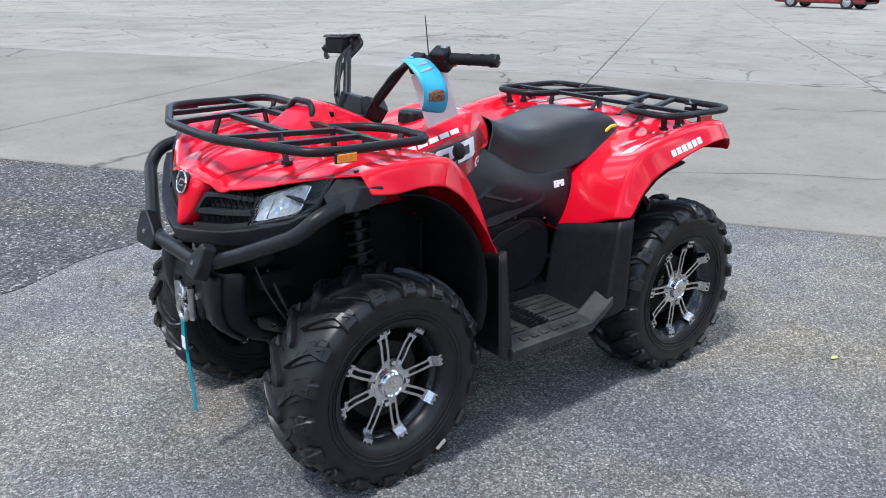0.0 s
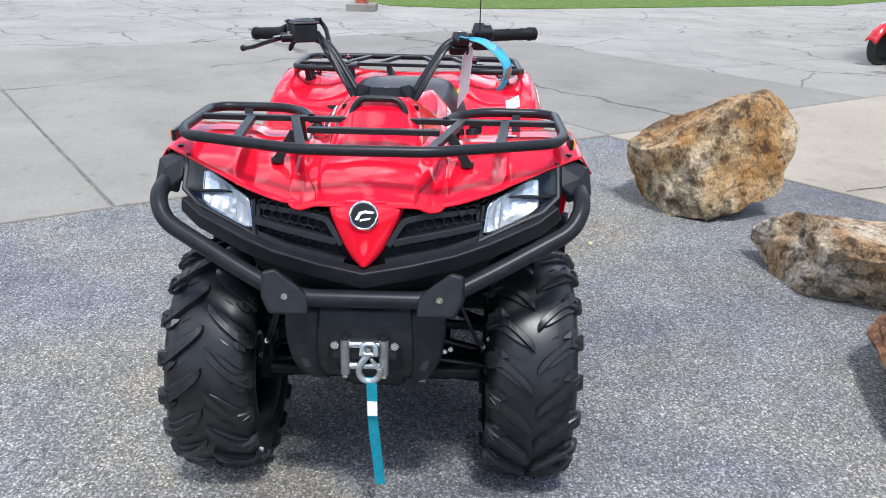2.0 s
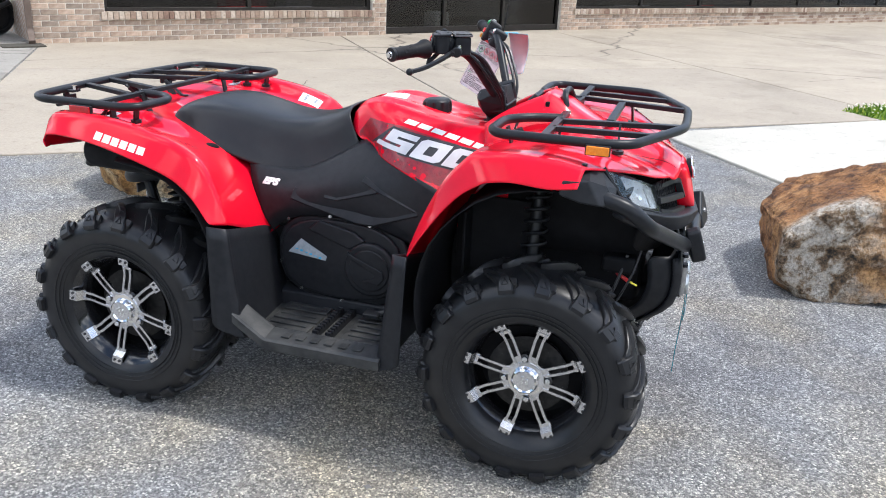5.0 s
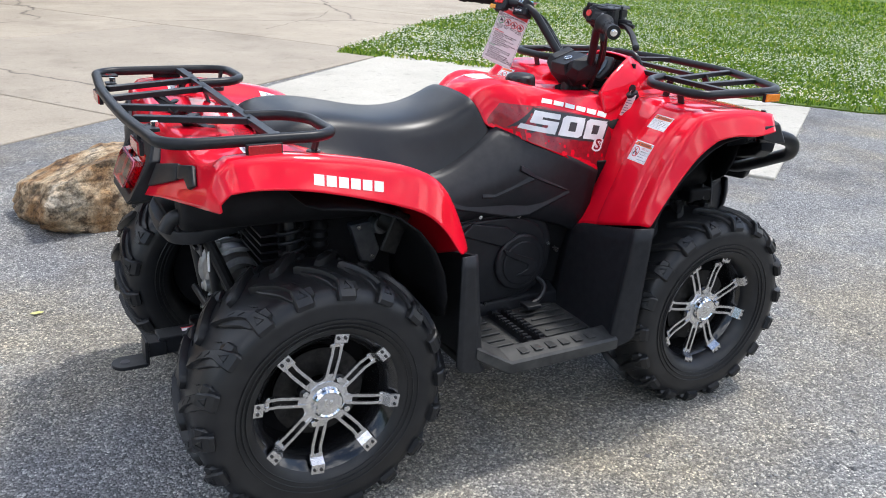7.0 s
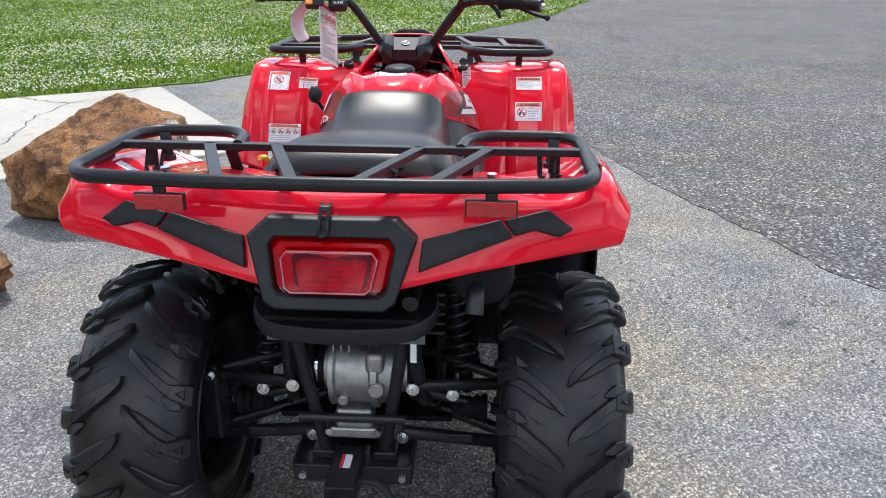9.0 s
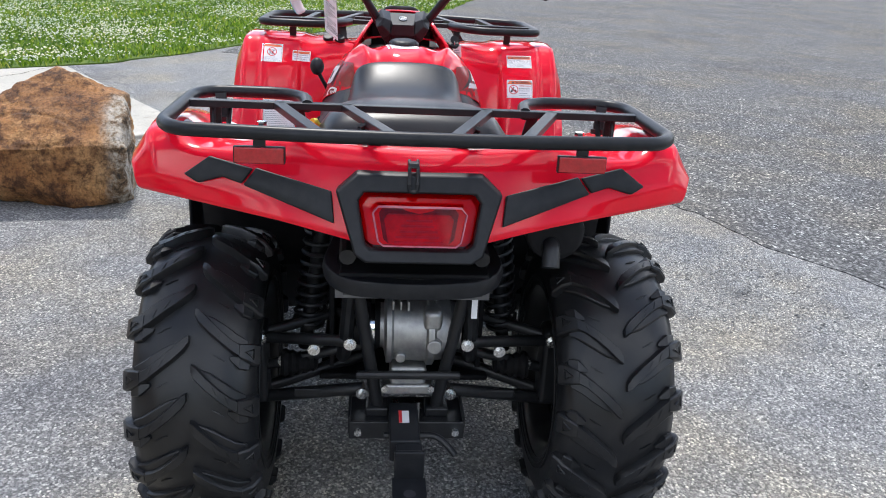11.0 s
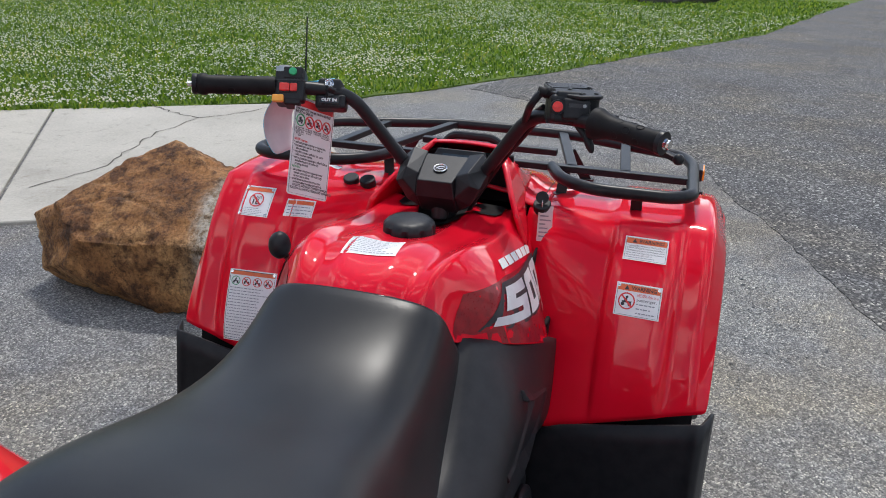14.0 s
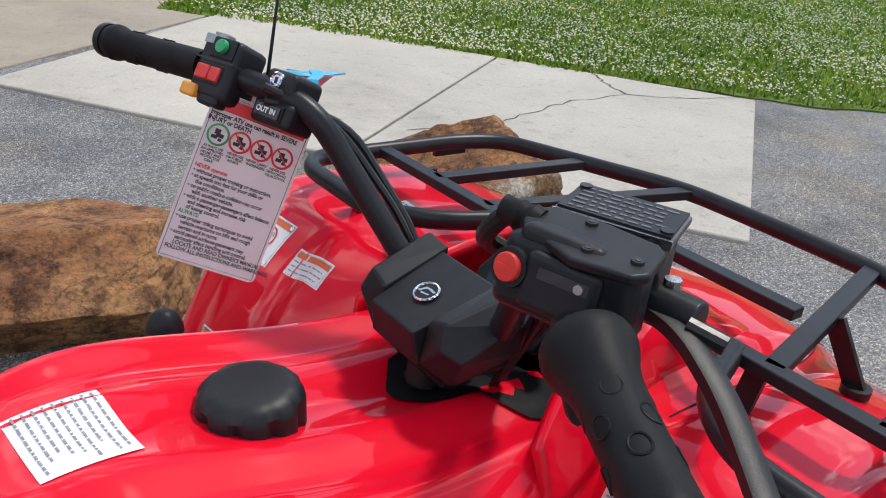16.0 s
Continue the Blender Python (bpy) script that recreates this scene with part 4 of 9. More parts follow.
for s in (-1, 1):
    g = [[(0.60, s * 0.128, 0.915), (0.585, s * 0.112, 0.965), (0.572, s * 0.070, 1.017)], [(0.53, s * 0.142, 0.900), (0.520, s * 0.126, 0.950), (0.512, s * 0.100, 0.992)],
         [(0.46, s * 0.166, 0.866), (0.452, s * 0.144, 0.924), (0.446, s * 0.128, 0.956)], [(0.412, s * 0.172, 0.858), (0.408, s * 0.160, 0.900), (0.405, s * 0.152, 0.922)]]
    sheet("cowl_wing", g, RED, quad, "red side wing of the cowl", 0.010, 2, offset=-1.0 if s < 0 else 1.0, creases=[("row", 0, 1.0), ("row", 3, 1.0), ("col", 0, 1.0), ("col", 2, 1.0)])
part("cowl_back", box_bm(0.575, 0, 0.945, 0.012, 0.20, 0.10), LINER, quad, bevel=0.003)
scr = axes((0.515, 0, 0.968), (0, -1, 0), (0.62, 0, 0.78))
bm = plate_bm([(-0.055, -0.045), (0.055, -0.045), (0.065, 0.0), (0.050, 0.040), (-0.050, 0.040), (-0.065, 0.0)], scr, 0.016)
inst = part("instrument", bm, BLKG, quad, "black instrument pod", bevel=0.004)
bm = plate_bm([(-0.040, -0.030), (0.040, -0.030), (0.045, 0.0), (0.036, 0.026), (-0.036, 0.026), (-0.045, 0.0)], scr @ Matrix.Translation((0, 0, 0.0165)), 0.002)
part("display", bm, SCREEN, inst, "dull blue-grey display")

# tank cover
TW = (0.0, 0.05, 0.098, 0.135, 0.163, 0.182, 0.194, 0.204, 0.212)
g = []
# rows: x, height of the top, height and half width of the lower edge, fullness of the top, dip in the middle
for x, zt, zb, wb, wk, dip in ((-0.062, 0.870, 0.840, 0.150, 0.74, 0.0), (-0.052, 0.908, 0.836, 0.151, 0.75, 0.0), (-0.026, 0.938, 0.828, 0.154, 0.78, 0.0), (0.03, 0.956, 0.816, 0.180, 0.86, 0.004), (0.11, 0.956, 0.802, 0.222, 0.96, 0.010), (0.20, 0.936, 0.768, 0.248, 1.02, 0.012), (0.29, 0.918, 0.728, 0.248, 1.02, 0.012),
                               (0.37, 0.912, 0.692, 0.230, 0.99, 0.03), (0.44, 0.912, 0.675, 0.212, 0.99, 0.03), (0.50, 0.910, 0.680, 0.205, 0.96, 0.03)):
    half = []
    for j, w in enumerate(TW):
        if j <= 3:
            z = zt - (0.000, 0.000, 0.013, 0.000)[j] - (dip if j == 0 else 0)
        else:
            t = (j - 3) / 5
            z = lerp(zt - 0.002, zb, t ** 1.08)
        half.append((x + (0.075 * (j / 8) if x < 0.0 else 0.045 * (j / 8) if x < 0.05 else 0), w * wk if j <= 3 else lerp(0.135 * wk, wb, (w - 0.135) / 0.077), z))
    g.append([(x, -w, z) for x, w, z in half[:0:-1]] + half)
# closed top: a dark patch laid on later stands for the stem opening
tank = sheet("tank_cover", g, RED, quad, "glossy red fuel tank cover", 0.004, 2, offset=1.0, creases=[("col", 6, 0.8), ("col", 10, 0.8), ("col", 4, 0.4), ("col", 12, 0.4), ("col", 5, 0.85), ("col", 11, 0.85), ("col", 7, 0.8), ("col", 9, 0.8), ("row", 1, 0.75)])

# fuel cap
prof = [(0.0, 0.046), (0.024, 0.046), (0.031, 0.0445), (0.037, 0.039), (0.040, 0.030), (0.0405, 0.001)]
bm = lathe_bm([(0.0, 0.001)] + prof, 90)
for v in bm.verts:
    r = math.hypot(v.co.x, v.co.z)
    if r > 0.034 and v.co.y < 0.038:
        a = math.atan2(v.co.x, v.co.z)
        s = 1 - 0.11 * max(0.0, math.cos(a * 9)) ** 1.5 * (1.0 if v.co.y < 0.027 else 0.25)
        v.co.x *= s
        v.co.z *= s
bmesh.ops.transform(bm, matrix=Matrix.Translation((0.212, 0, 0.918)) @ Matrix.Rotation(radians(90), 4, "X") @ Matrix.Rotation(radians(3), 4, "Z"), verts=bm.verts[:])
part("fuel_cap", bm, BLK, quad, "black ribbed fuel filler cap")

# rear bodywork
RW = (0.0, 0.10, 0.18, 0.26, 0.33, 0.40, 0.455, 0.495, 0.522, 0.533)
# rows: x at the middle, at 0.26, shoulder and arch, then the heights there
RROWS = [(-0.944, -0.908, -0.862, -0.846, 0.694, 0.750, 0.786, 0.789), (-0.917, -0.895, -0.866, -0.850, 0.76, 0.785, 0.820, 0.808), (-0.880, -0.868, -0.846, -0.832, 0.852, 0.856, 0.868, 0.830), (-0.864, -0.852, -0.822, -0.790, 0.868, 0.872, 0.884, 0.836),
         (-0.80, -0.79, -0.735, -0.70, 0.862, 0.870, 0.893, 0.833), (-0.66, -0.66, -0.61, -0.58, 0.845, 0.855, 0.880, 0.806), (-0.52, -0.53, -0.49, -0.47, 0.79, 0.818, 0.862, 0.774), (-0.42, -0.43, -0.385, -0.405, 0.74, 0.786, 0.838, 0.752),
         (-0.36, -0.37, -0.325, -0.365, 0.70, 0.742, 0.795, 0.725), (-0.31, -0.325, -0.290, -0.328, 0.66, 0.70, 0.728, 0.686), (-0.27, -0.28, -0.262, -0.305, 0.60, 0.60, 0.66, 0.648), (-0.25, -0.252, -0.250, -0.288, 0.53, 0.525, 0.622, 0.628)]
g = []
for k, (x0, xm, xs, xe, z0, zm, zs, ze) in enumerate(RROWS):
    stops = [(0.0, x0, z0), (0.26, xm, zm), (0.495, xs, zs), (RW[-1], xe, ze)]
    rt = row_across(stops, RW, 1)
    rt = [(x, y * (0.955, 0.96, 0.975, 0.99, 1.0)[min(k, 4)], z) for x, y, z in rt]
    if 3 <= k <= 6:
        rt = [(x, y, z + (0, 0.004, 0.006, 0.012, -0.010, -0.018, 0.008, 0.003, 0, 0)[j]) for j, (x, y, z) in enumerate(rt)]
    g.append([(x, -y, z) for x, y, z in rt[:0:-1]] + rt)
rear = sheet("rear_fender", g, RED, quad, "glossy red rear mudguard and deck", 0.004, 2, offset=-1.0, creases=[("row", 2, 0.85), ("row", 3, 0.75), ("col", 2, 0.8), ("col", 16, 0.8), ("col", 4, 0.8), ("col", 14, 0.8), ("row", 0, 1.0), ("col", 3, 0.8), ("col", 15, 0.8), ("row", 1, 0.7), ("col", 5, 0.7), ("col", 13, 0.7), ("col", 6, 0.8), ("col", 12, 0.8)])

# seat: x, height and half width along the top, then the same along its lower edge
SEATROWS = [(-0.640, 0.850, 0.150, -0.648, 0.805, 0.195), (-0.622, 0.884, 0.178, -0.634, 0.800, 0.228), (-0.56, 0.901, 0.188, -0.56, 0.802, 0.246), (-0.48, 0.900, 0.186, -0.47, 0.788, 0.250), (-0.39, 0.886, 0.176, -0.37, 0.750, 0.232), (-0.306, 0.868, 0.166, -0.29, 0.722, 0.210),
            (-0.221, 0.865, 0.157, -0.21, 0.709, 0.192), (-0.150, 0.876, 0.150, -0.135, 0.719, 0.177), (-0.090, 0.899, 0.145, -0.060, 0.762, 0.166), (-0.055, 0.917, 0.142, -0.012, 0.800, 0.157), (-0.040, 0.921, 0.137, 0.010, 0.824, 0.150)]
g = []
for xt, zt, wt, xl, zl, wl in SEATROWS:
    half = []
    for across, down in ((0.0, 0.0), (0.36, 0.01), (0.68, 0.045), (0.90, 0.15), (1.0, 0.34), (1.35, 0.66), (1.9, 0.92), (2.0, 0.985), (1.8, 1.0), (0.6, 1.01)):
        y = wt * min(across, 1.0) + (wl - wt) * max(0.0, across - 1.0)
        if across == 0.6:
            y = wl * 0.6
        half.append((lerp(xt, xl, down), y, lerp(zt, zl, down)))
    g.append([(px, -py, pz) for px, py, pz in half[:0:-1]] + half)
sheet("seat", g, SEAT, quad, "black vinyl saddle", 0.004, 2, offset=-1.0, creases=[("row", 9, 0.3)])
part("seat_base", box_bm(-0.42, 0, 0.735, 0.36, 0.34, 0.13), LINER, quad, bevel=0.02)
part("seat_base", box_bm(-0.15, 0, 0.715, 0.26, 0.25, 0.10), LINER, quad, bevel=0.02)


# black plastics under the body
for s in (-1, 1):
    # leg guard behind the front wheel: a flat face, a sharp corner and a side flange
    rows = []
    for t in (0.0, 0.5, 1.0):
        rows.append([(lerp(0.300, 0.262, t), s * 0.20, lerp(0.545, 0.285, t)), (lerp(0.292, 0.250, t), s * 0.36, lerp(0.575, 0.285, t)), (lerp(0.278, 0.236, t), s * 0.512, lerp(0.618, 0.285, t)), (lerp(0.272, 0.230, t), s * 0.528, lerp(0.624, 0.285, t)), (lerp(0.314, 0.300, t), s * 0.545, lerp(0.627, 0.305, t))])
    rows.append([(x - 0.012, y, z - 0.018) for x, y, z in rows[-1]])
    sheet("leg_guard", rows, BLK, quad, "black plastic guard behind the front wheel", 0.006, 2, offset=-1.0 if s < 0 else 1.0, creases=[("col", 2, 0.7), ("col", 3, 0.7), ("row", 0, 1.0), ("row", 2, 0.9), ("col", 4, 1.0)])
    # guard in front of the rear wheel
    rows = []
    for t in (0.0, 0.5, 1.0):
        rows.append([(lerp(-0.262, -0.225, t), s * 0.20, lerp(0.545, 0.290, t)), (lerp(-0.252, -0.214, t), s * 0.36, lerp(0.575, 0.295, t)), (lerp(-0.246, -0.206, t), s * 0.512, lerp(0.616, 0.305, t)), (lerp(-0.243, -0.204, t), s * 0.528, lerp(0.622, 0.310, t)), (lerp(-0.292, -0.288, t), s * 0.542, lerp(0.627, 0.330, t))])
    rows.append([(x + 0.012, y, z - 0.022) for x, y, z in rows[-1]])
    sheet("rear_guard", rows, BLK, quad, "black plastic guard before the rear wheel", 0.006, 2, offset=1.0 if s < 0 else -1.0, creases=[("col", 2, 0.7), ("col", 3, 0.7), ("row", 0, 1.0), ("row", 2, 0.9), ("col", 4, 1.0)])
    # footboard: a sunk floor inside a chamfered sill
    foot = part("footboard", box_bm(0.015, s * 0.345, 0.278, 0.46, 0.29, 0.022), SCUFF, quad, "black moulded footboard, scuffed", bevel=0.004)
    rings = []
    for x, up, inn in ((0.240, 0.0, 0.0), (-0.118, 0.0, 0.0), (-0.178, 0.034, 0.004), (-0.225, 0.062, 0.008)):
        rings.append([(x, s * (y - inn), z + up) for y, z in ((0.538, 0.268), (0.548, 0.276), (0.548, 0.303), (0.541, 0.309), (0.482, 0.319), (0.474, 0.315), (0.468, 0.284), (0.468, 0.268))])
    part("sill", loft_bm(rings), SCUFF, foot, "chamfered outer sill", angle=25)
    for k in range(6):
        part("sill_block", box_bm(-0.06 + 0.045 * k, s * 0.512, 0.3155, 0.026, 0.030, 0.004), SCUFF, foot, bevel=0.0015)
    for x0, x1 in ((-0.185, -0.035), (0.075, 0.225)):
        for y in (0.27, 0.34, 0.41):
            part("tread_block", box_bm((x0 + x1) / 2, s * y, 0.292, x1 - x0, 0.05, 0.008), SCUFF, foot, bevel=0.003)
            part("tread_rib", box_bm((x0 + x1) / 2, s * y, 0.298, (x1 - x0) * 0.8, 0.006, 0.007), SCUFF, foot, bevel=0.0015)
    for k in range(2):
        bm = box_bm(0.0 + 0.042 * k, s * 0.36, 0.298, 0.013, 0.21, 0.018)
        for q in range(11):
            box_bm(0.0 + 0.042 * k, s * (0.27 + 0.018 * q), 0.309, 0.016, 0.009, 0.012, bm)
        part("peg_teeth", bm, BLK, foot, "toothed foot peg")
    # inner wall between the floor and the covers
    part("inner_panel", box_bm(0.12, s * 0.185, 0.43, 0.82, 0.012, 0.36), LINER, quad, bevel=0.003)
    part("cover_step", loft_bm([[(x, s * 0.19, 0.284), (x, s * 0.245, 0.284), (x, s * 0.236, 0.325), (x, s * 0.19, 0.345)] for x in (-0.235, 0.255)]), BLK, quad, bevel=0.006)

    # side panel below seat and tank: places along its upper and lower edge, and how far out the upper edge lies
    g = []
    top = ((-0.335, 0.738, 0.212), (-0.21, 0.712, 0.208), (-0.115, 0.732, 0.196), (0.034, 0.828, 0.164), (0.19, 0.780, 0.246), (0.345, 0.706, 0.248))
    low = ((-0.255, 0.520), (-0.215, 0.575), (-0.11, 0.600), (0.05, 0.600), (0.19, 0.560), (0.310, 0.515))
    for t in (0.0, 0.2, 0.4, 0.6, 0.8, 1.0):
        row = []
        for (x0, z0), (x1, z1, y1) in zip(low, top):
            bulge = 0.022 * min(1.0, 4 * t * (1 - t) * 1.6)
            row.append((lerp(x0, x1, t), s * lerp(0.228 + bulge, y1, max(0.0, (t - 0.55) / 0.45) ** 1.4), lerp(z0, z1, t)))
        g.append(row)
    g.append([(x, s * 0.142, z + (0.012 if 0 < k < 4 else 0.004)) for k, (x, y, z) in enumerate(g[-1])])
    sp = sheet("side_panel", g, BLK, quad, "black moulded side panel below the seat", 0.005, 2, offset=1.0 if s < 0 else -1.0, creases=[("row", 5, 1.0), ("row", 0, 1.0), ("col", 3, 0.6), ("col", 0, 1.0), ("col", 5, 1.0)])
    for pts, wd in ((((-0.170, 0.664), (-0.120, 0.650), (0.050, 0.612), (0.100, 0.612), (0.240, 0.662)), 0.030), (((-0.060, 0.676), (-0.02, 0.672), (0.110, 0.712)), 0.022), (((0.066, 0.738), (0.115, 0.712), (0.240, 0.662)), 0.012)):
        line = [(x, s * 0.2455, z) for x, z in pts]
        part("ridge", sweep_bm(line, 0.006, 4, profile=[(-s * x, y) for x, y in ((-wd * 0.6, -0.008), (wd * 0.75, -0.008), (wd * 0.72, 0.0), (-wd * 0.42, 0.013), (-wd * 0.6, 0.010))][::-s], up=(0, s, 0)), BLK, sp, smooth=False, bevel=0.0015)

# engine block, belt cover and underside
part("engine", box_bm(0.0, 0, 0.46, 0.42, 0.36, 0.36), LINER, quad, "dark engine block in the frame", bevel=0.03)
part("belly_plate", box_bm(0.05, 0, 0.262, 1.30, 0.40, 0.016), LINER, quad, bevel=0.006)
for s in (-1, 1):
    out = axes((0, s * 0.20, 0), (1, 0, 0), (0, 0, 1))
    if s > 0:
        out = axes((0, s * 0.20, 0), (-1, 0, 0), (0, 0, 1))
    f = -1 if s > 0 else 1

    def ring_outline(cx, cz, rx, rz, n=28, p=2.6):
        pts = []
        for k in range(n):
            a = 2 * math.pi * k / n
            c, q = math.cos(a), math.sin(a)
            pts.append((cx + rx * math.copysign(abs(c) ** (2 / p), c), cz + rz * math.copysign(abs(q) ** (2 / p), q)))
        return pts
    bm = plate_bm([(f * x, z) for x, z in ring_outline(-0.008, 0.461, 0.226, 0.152)][::f], out, 0.030)
    cvt = part("belt_cover", bm, BLK, quad, "black belt drive cover" if s < 0 else "black engine side cover", bevel=0.010, seg=3)
    bm = plate_bm([(f * x, z) for x, z in ring_outline(-0.012, 0.462, 0.204, 0.130)][::f], out @ Matrix.Translation((0, 0, 0.028)), 0.014)
    part("cover_rim", bm, BLK, cvt, bevel=0.008, seg=3)
    bm = plate_bm([(f * (0.092 + 0.086 * math.cos(2 * math.pi * k / 36)), 0.450 + 0.088 * math.sin(2 * math.pi * k / 36)) for k in range(36)][::f], out @ Matrix.Translation((0, 0, 0.04)), 0.018)
    part("clutch_dome", bm, BLK, cvt, bevel=0.010, seg=3)
    bm = plate_bm([(f * (0.092 + 0.066 * math.cos(2 * math.pi * k / 36)), 0.450 + 0.068 * math.sin(2 * math.pi * k / 36)) for k in range(36)][::f], out @ Matrix.Translation((0, 0, 0.056)), 0.008)
    part("dome_step", bm, BLK, cvt, bevel=0.005, seg=2)
    bm = plate_bm([(f * x, z) for x, z in ((-0.118, 0.556), (-0.080, 0.590), (0.036, 0.566), (0.075, 0.540), (0.022, 0.506))][::f][::-1], out @ Matrix.Translation((0, 0, 0.04)), 0.014)
    part("cover_ridge", bm, BLK, cvt, bevel=0.006)
    bm = plate_bm([(f * x, z) for x, z in ((0.020, 0.505), (0.060, 0.486), (0.140, 0.455), (0.144, 0.430), (0.126, 0.408), (0.070, 0.414), (0.110, 0.432), (0.112, 0.444), (0.030, 0.484))][::f][::-1], out @ Matrix.Translation((0, 0, 0.058)), 0.011)
    part("dome_ridge", bm, BLK, cvt, bevel=0.003)
    if s < 0:
        bm = plate_bm([(-0.190, 0.468), (-0.146, 0.517), (-0.058, 0.470), (-0.062, 0.455)], out @ Matrix.Translation((0, 0, 0.042)), 0.003)
        part("cover_decal", bm, DECALGREY, cvt, "pale grey blue patterned decal")
        bm = bmesh.new()
        part("plug", lathe_bm([(0.0, 0.001), (0.0, 0.012), (0.004, 0.011), (0.004, 0.001)], 18, m=Matrix.Translation((-0.100, -0.229, 0.350)) @ Matrix.Rotation(math.pi, 4, "Z") @ Matrix.Diagonal((1.1, 1, 0.7, 1))), CAST, cvt, "bright drain plug")
        for k in range(6):
            box_bm(-0.16 + 0.016 * k, -0.2455, 0.482 - 0.004 * k, 0.010, 0.001, 0.003 + 0.003 * (k % 2), bm)
        part("decal_mark", bm, SKYCARD, cvt)
    for x, z in ((-0.192, 0.577), (-0.049, 0.601), (0.084, 0.588), (0.203, 0.488), (0.19, 0.37), (-0.011, 0.325), (-0.150, 0.345), (-0.222, 0.43)):
        part("cover_bolt", cyl_bm((x, s * 0.228, z), (x, s * 0.238, z), 0.006, seg=6), ZINC, cvt)
    part("frame_bolt", cyl_bm((0.249, s * 0.205, 0.457), (0.249, s * 0.222, 0.457), 0.008, seg=6), ZINC, quad)
    # frame tubes
    if s < 0:
        part("brake_pedal", sweep_bm(fillet([(0.17, -0.215, 0.385), (0.195, -0.255, 0.36), (0.165, -0.275, 0.330), (0.115, -0.285, 0.318)], 0.02, 4), 0.008, 8), DARK, quad, "black foot brake pedal")
        part("pedal_pad", box_bm(0.118, -0.29, 0.322, 0.05, 0.045, 0.012), BLK, quad, bevel=0.003)
    for pts in (((0.86, s * 0.13, 0.38), (0.62, s * 0.16, 0.28), (-0.45, s * 0.16, 0.28), (-0.70, s * 0.14, 0.36), (-0.80, s * 0.12, 0.62)), ((0.90, s * 0.12, 0.60), (0.60, s * 0.14, 0.66), (0.30, s * 0.14, 0.70), (-0.30, s * 0.14, 0.70), (-0.85, s * 0.13, 0.66))):
        part("frame_tube", sweep_bm(fillet(pts, 0.08, 4), 0.016, 10), DARK, quad)

# inner liners of the wheel arches
for s in (-1, 1):
    g = []
    for k in range(8):
        a = radians(-30 + 20 * k)
        r = 0.345
        row = []
        for w in (0.17, 0.28, 0.40, 0.515):
            x = AXLE - r * math.cos(a) * 0.98
            z = 0.49 + r * math.sin(a) * (1.02 if w < 0.45 else 1.0)
            z = min(z, 0.845)
            row.append((max(x, 0.325 + 0.02 * (0.515 - w)) + (0.10 if k == 7 else 0.04 if k == 6 else 0), s * min(w, 0.45 if k > 5 else 0.515), max(z, 0.36) if k < 5 else 0.835))
        g.append(row)
    sheet("arch_liner", g, LINER, quad, "black front wheel arch liner", 0.004, 1)
    g = []
    for k in range(8):
        a = radians(-5 + 24 * k)
        row = []
        for w in (0.16, 0.28, 0.40, 0.505):
            x = -AXLE + 0.36 * math.cos(a)
            z = min(0.46 + 0.35 * math.sin(a), 0.765)
            row.append((min(x, -0.30), s * w, max(z, 0.42)))
        if a < radians(100):
            g.append(row)
    sheet("arch_liner", g, LINER, quad, "black rear wheel arch liner", 0.004, 1)
    # inner wall between the front wheel and the frame
    g = [[(0.93, s * 0.16, z), (0.80, s * 0.175, z), (0.55, s * 0.18, z), (0.33, s * 0.18, z)] for z in (0.58, 0.70, 0.845)]
    sheet("inner_wall", g, LINER, quad, "", 0.004, 1)

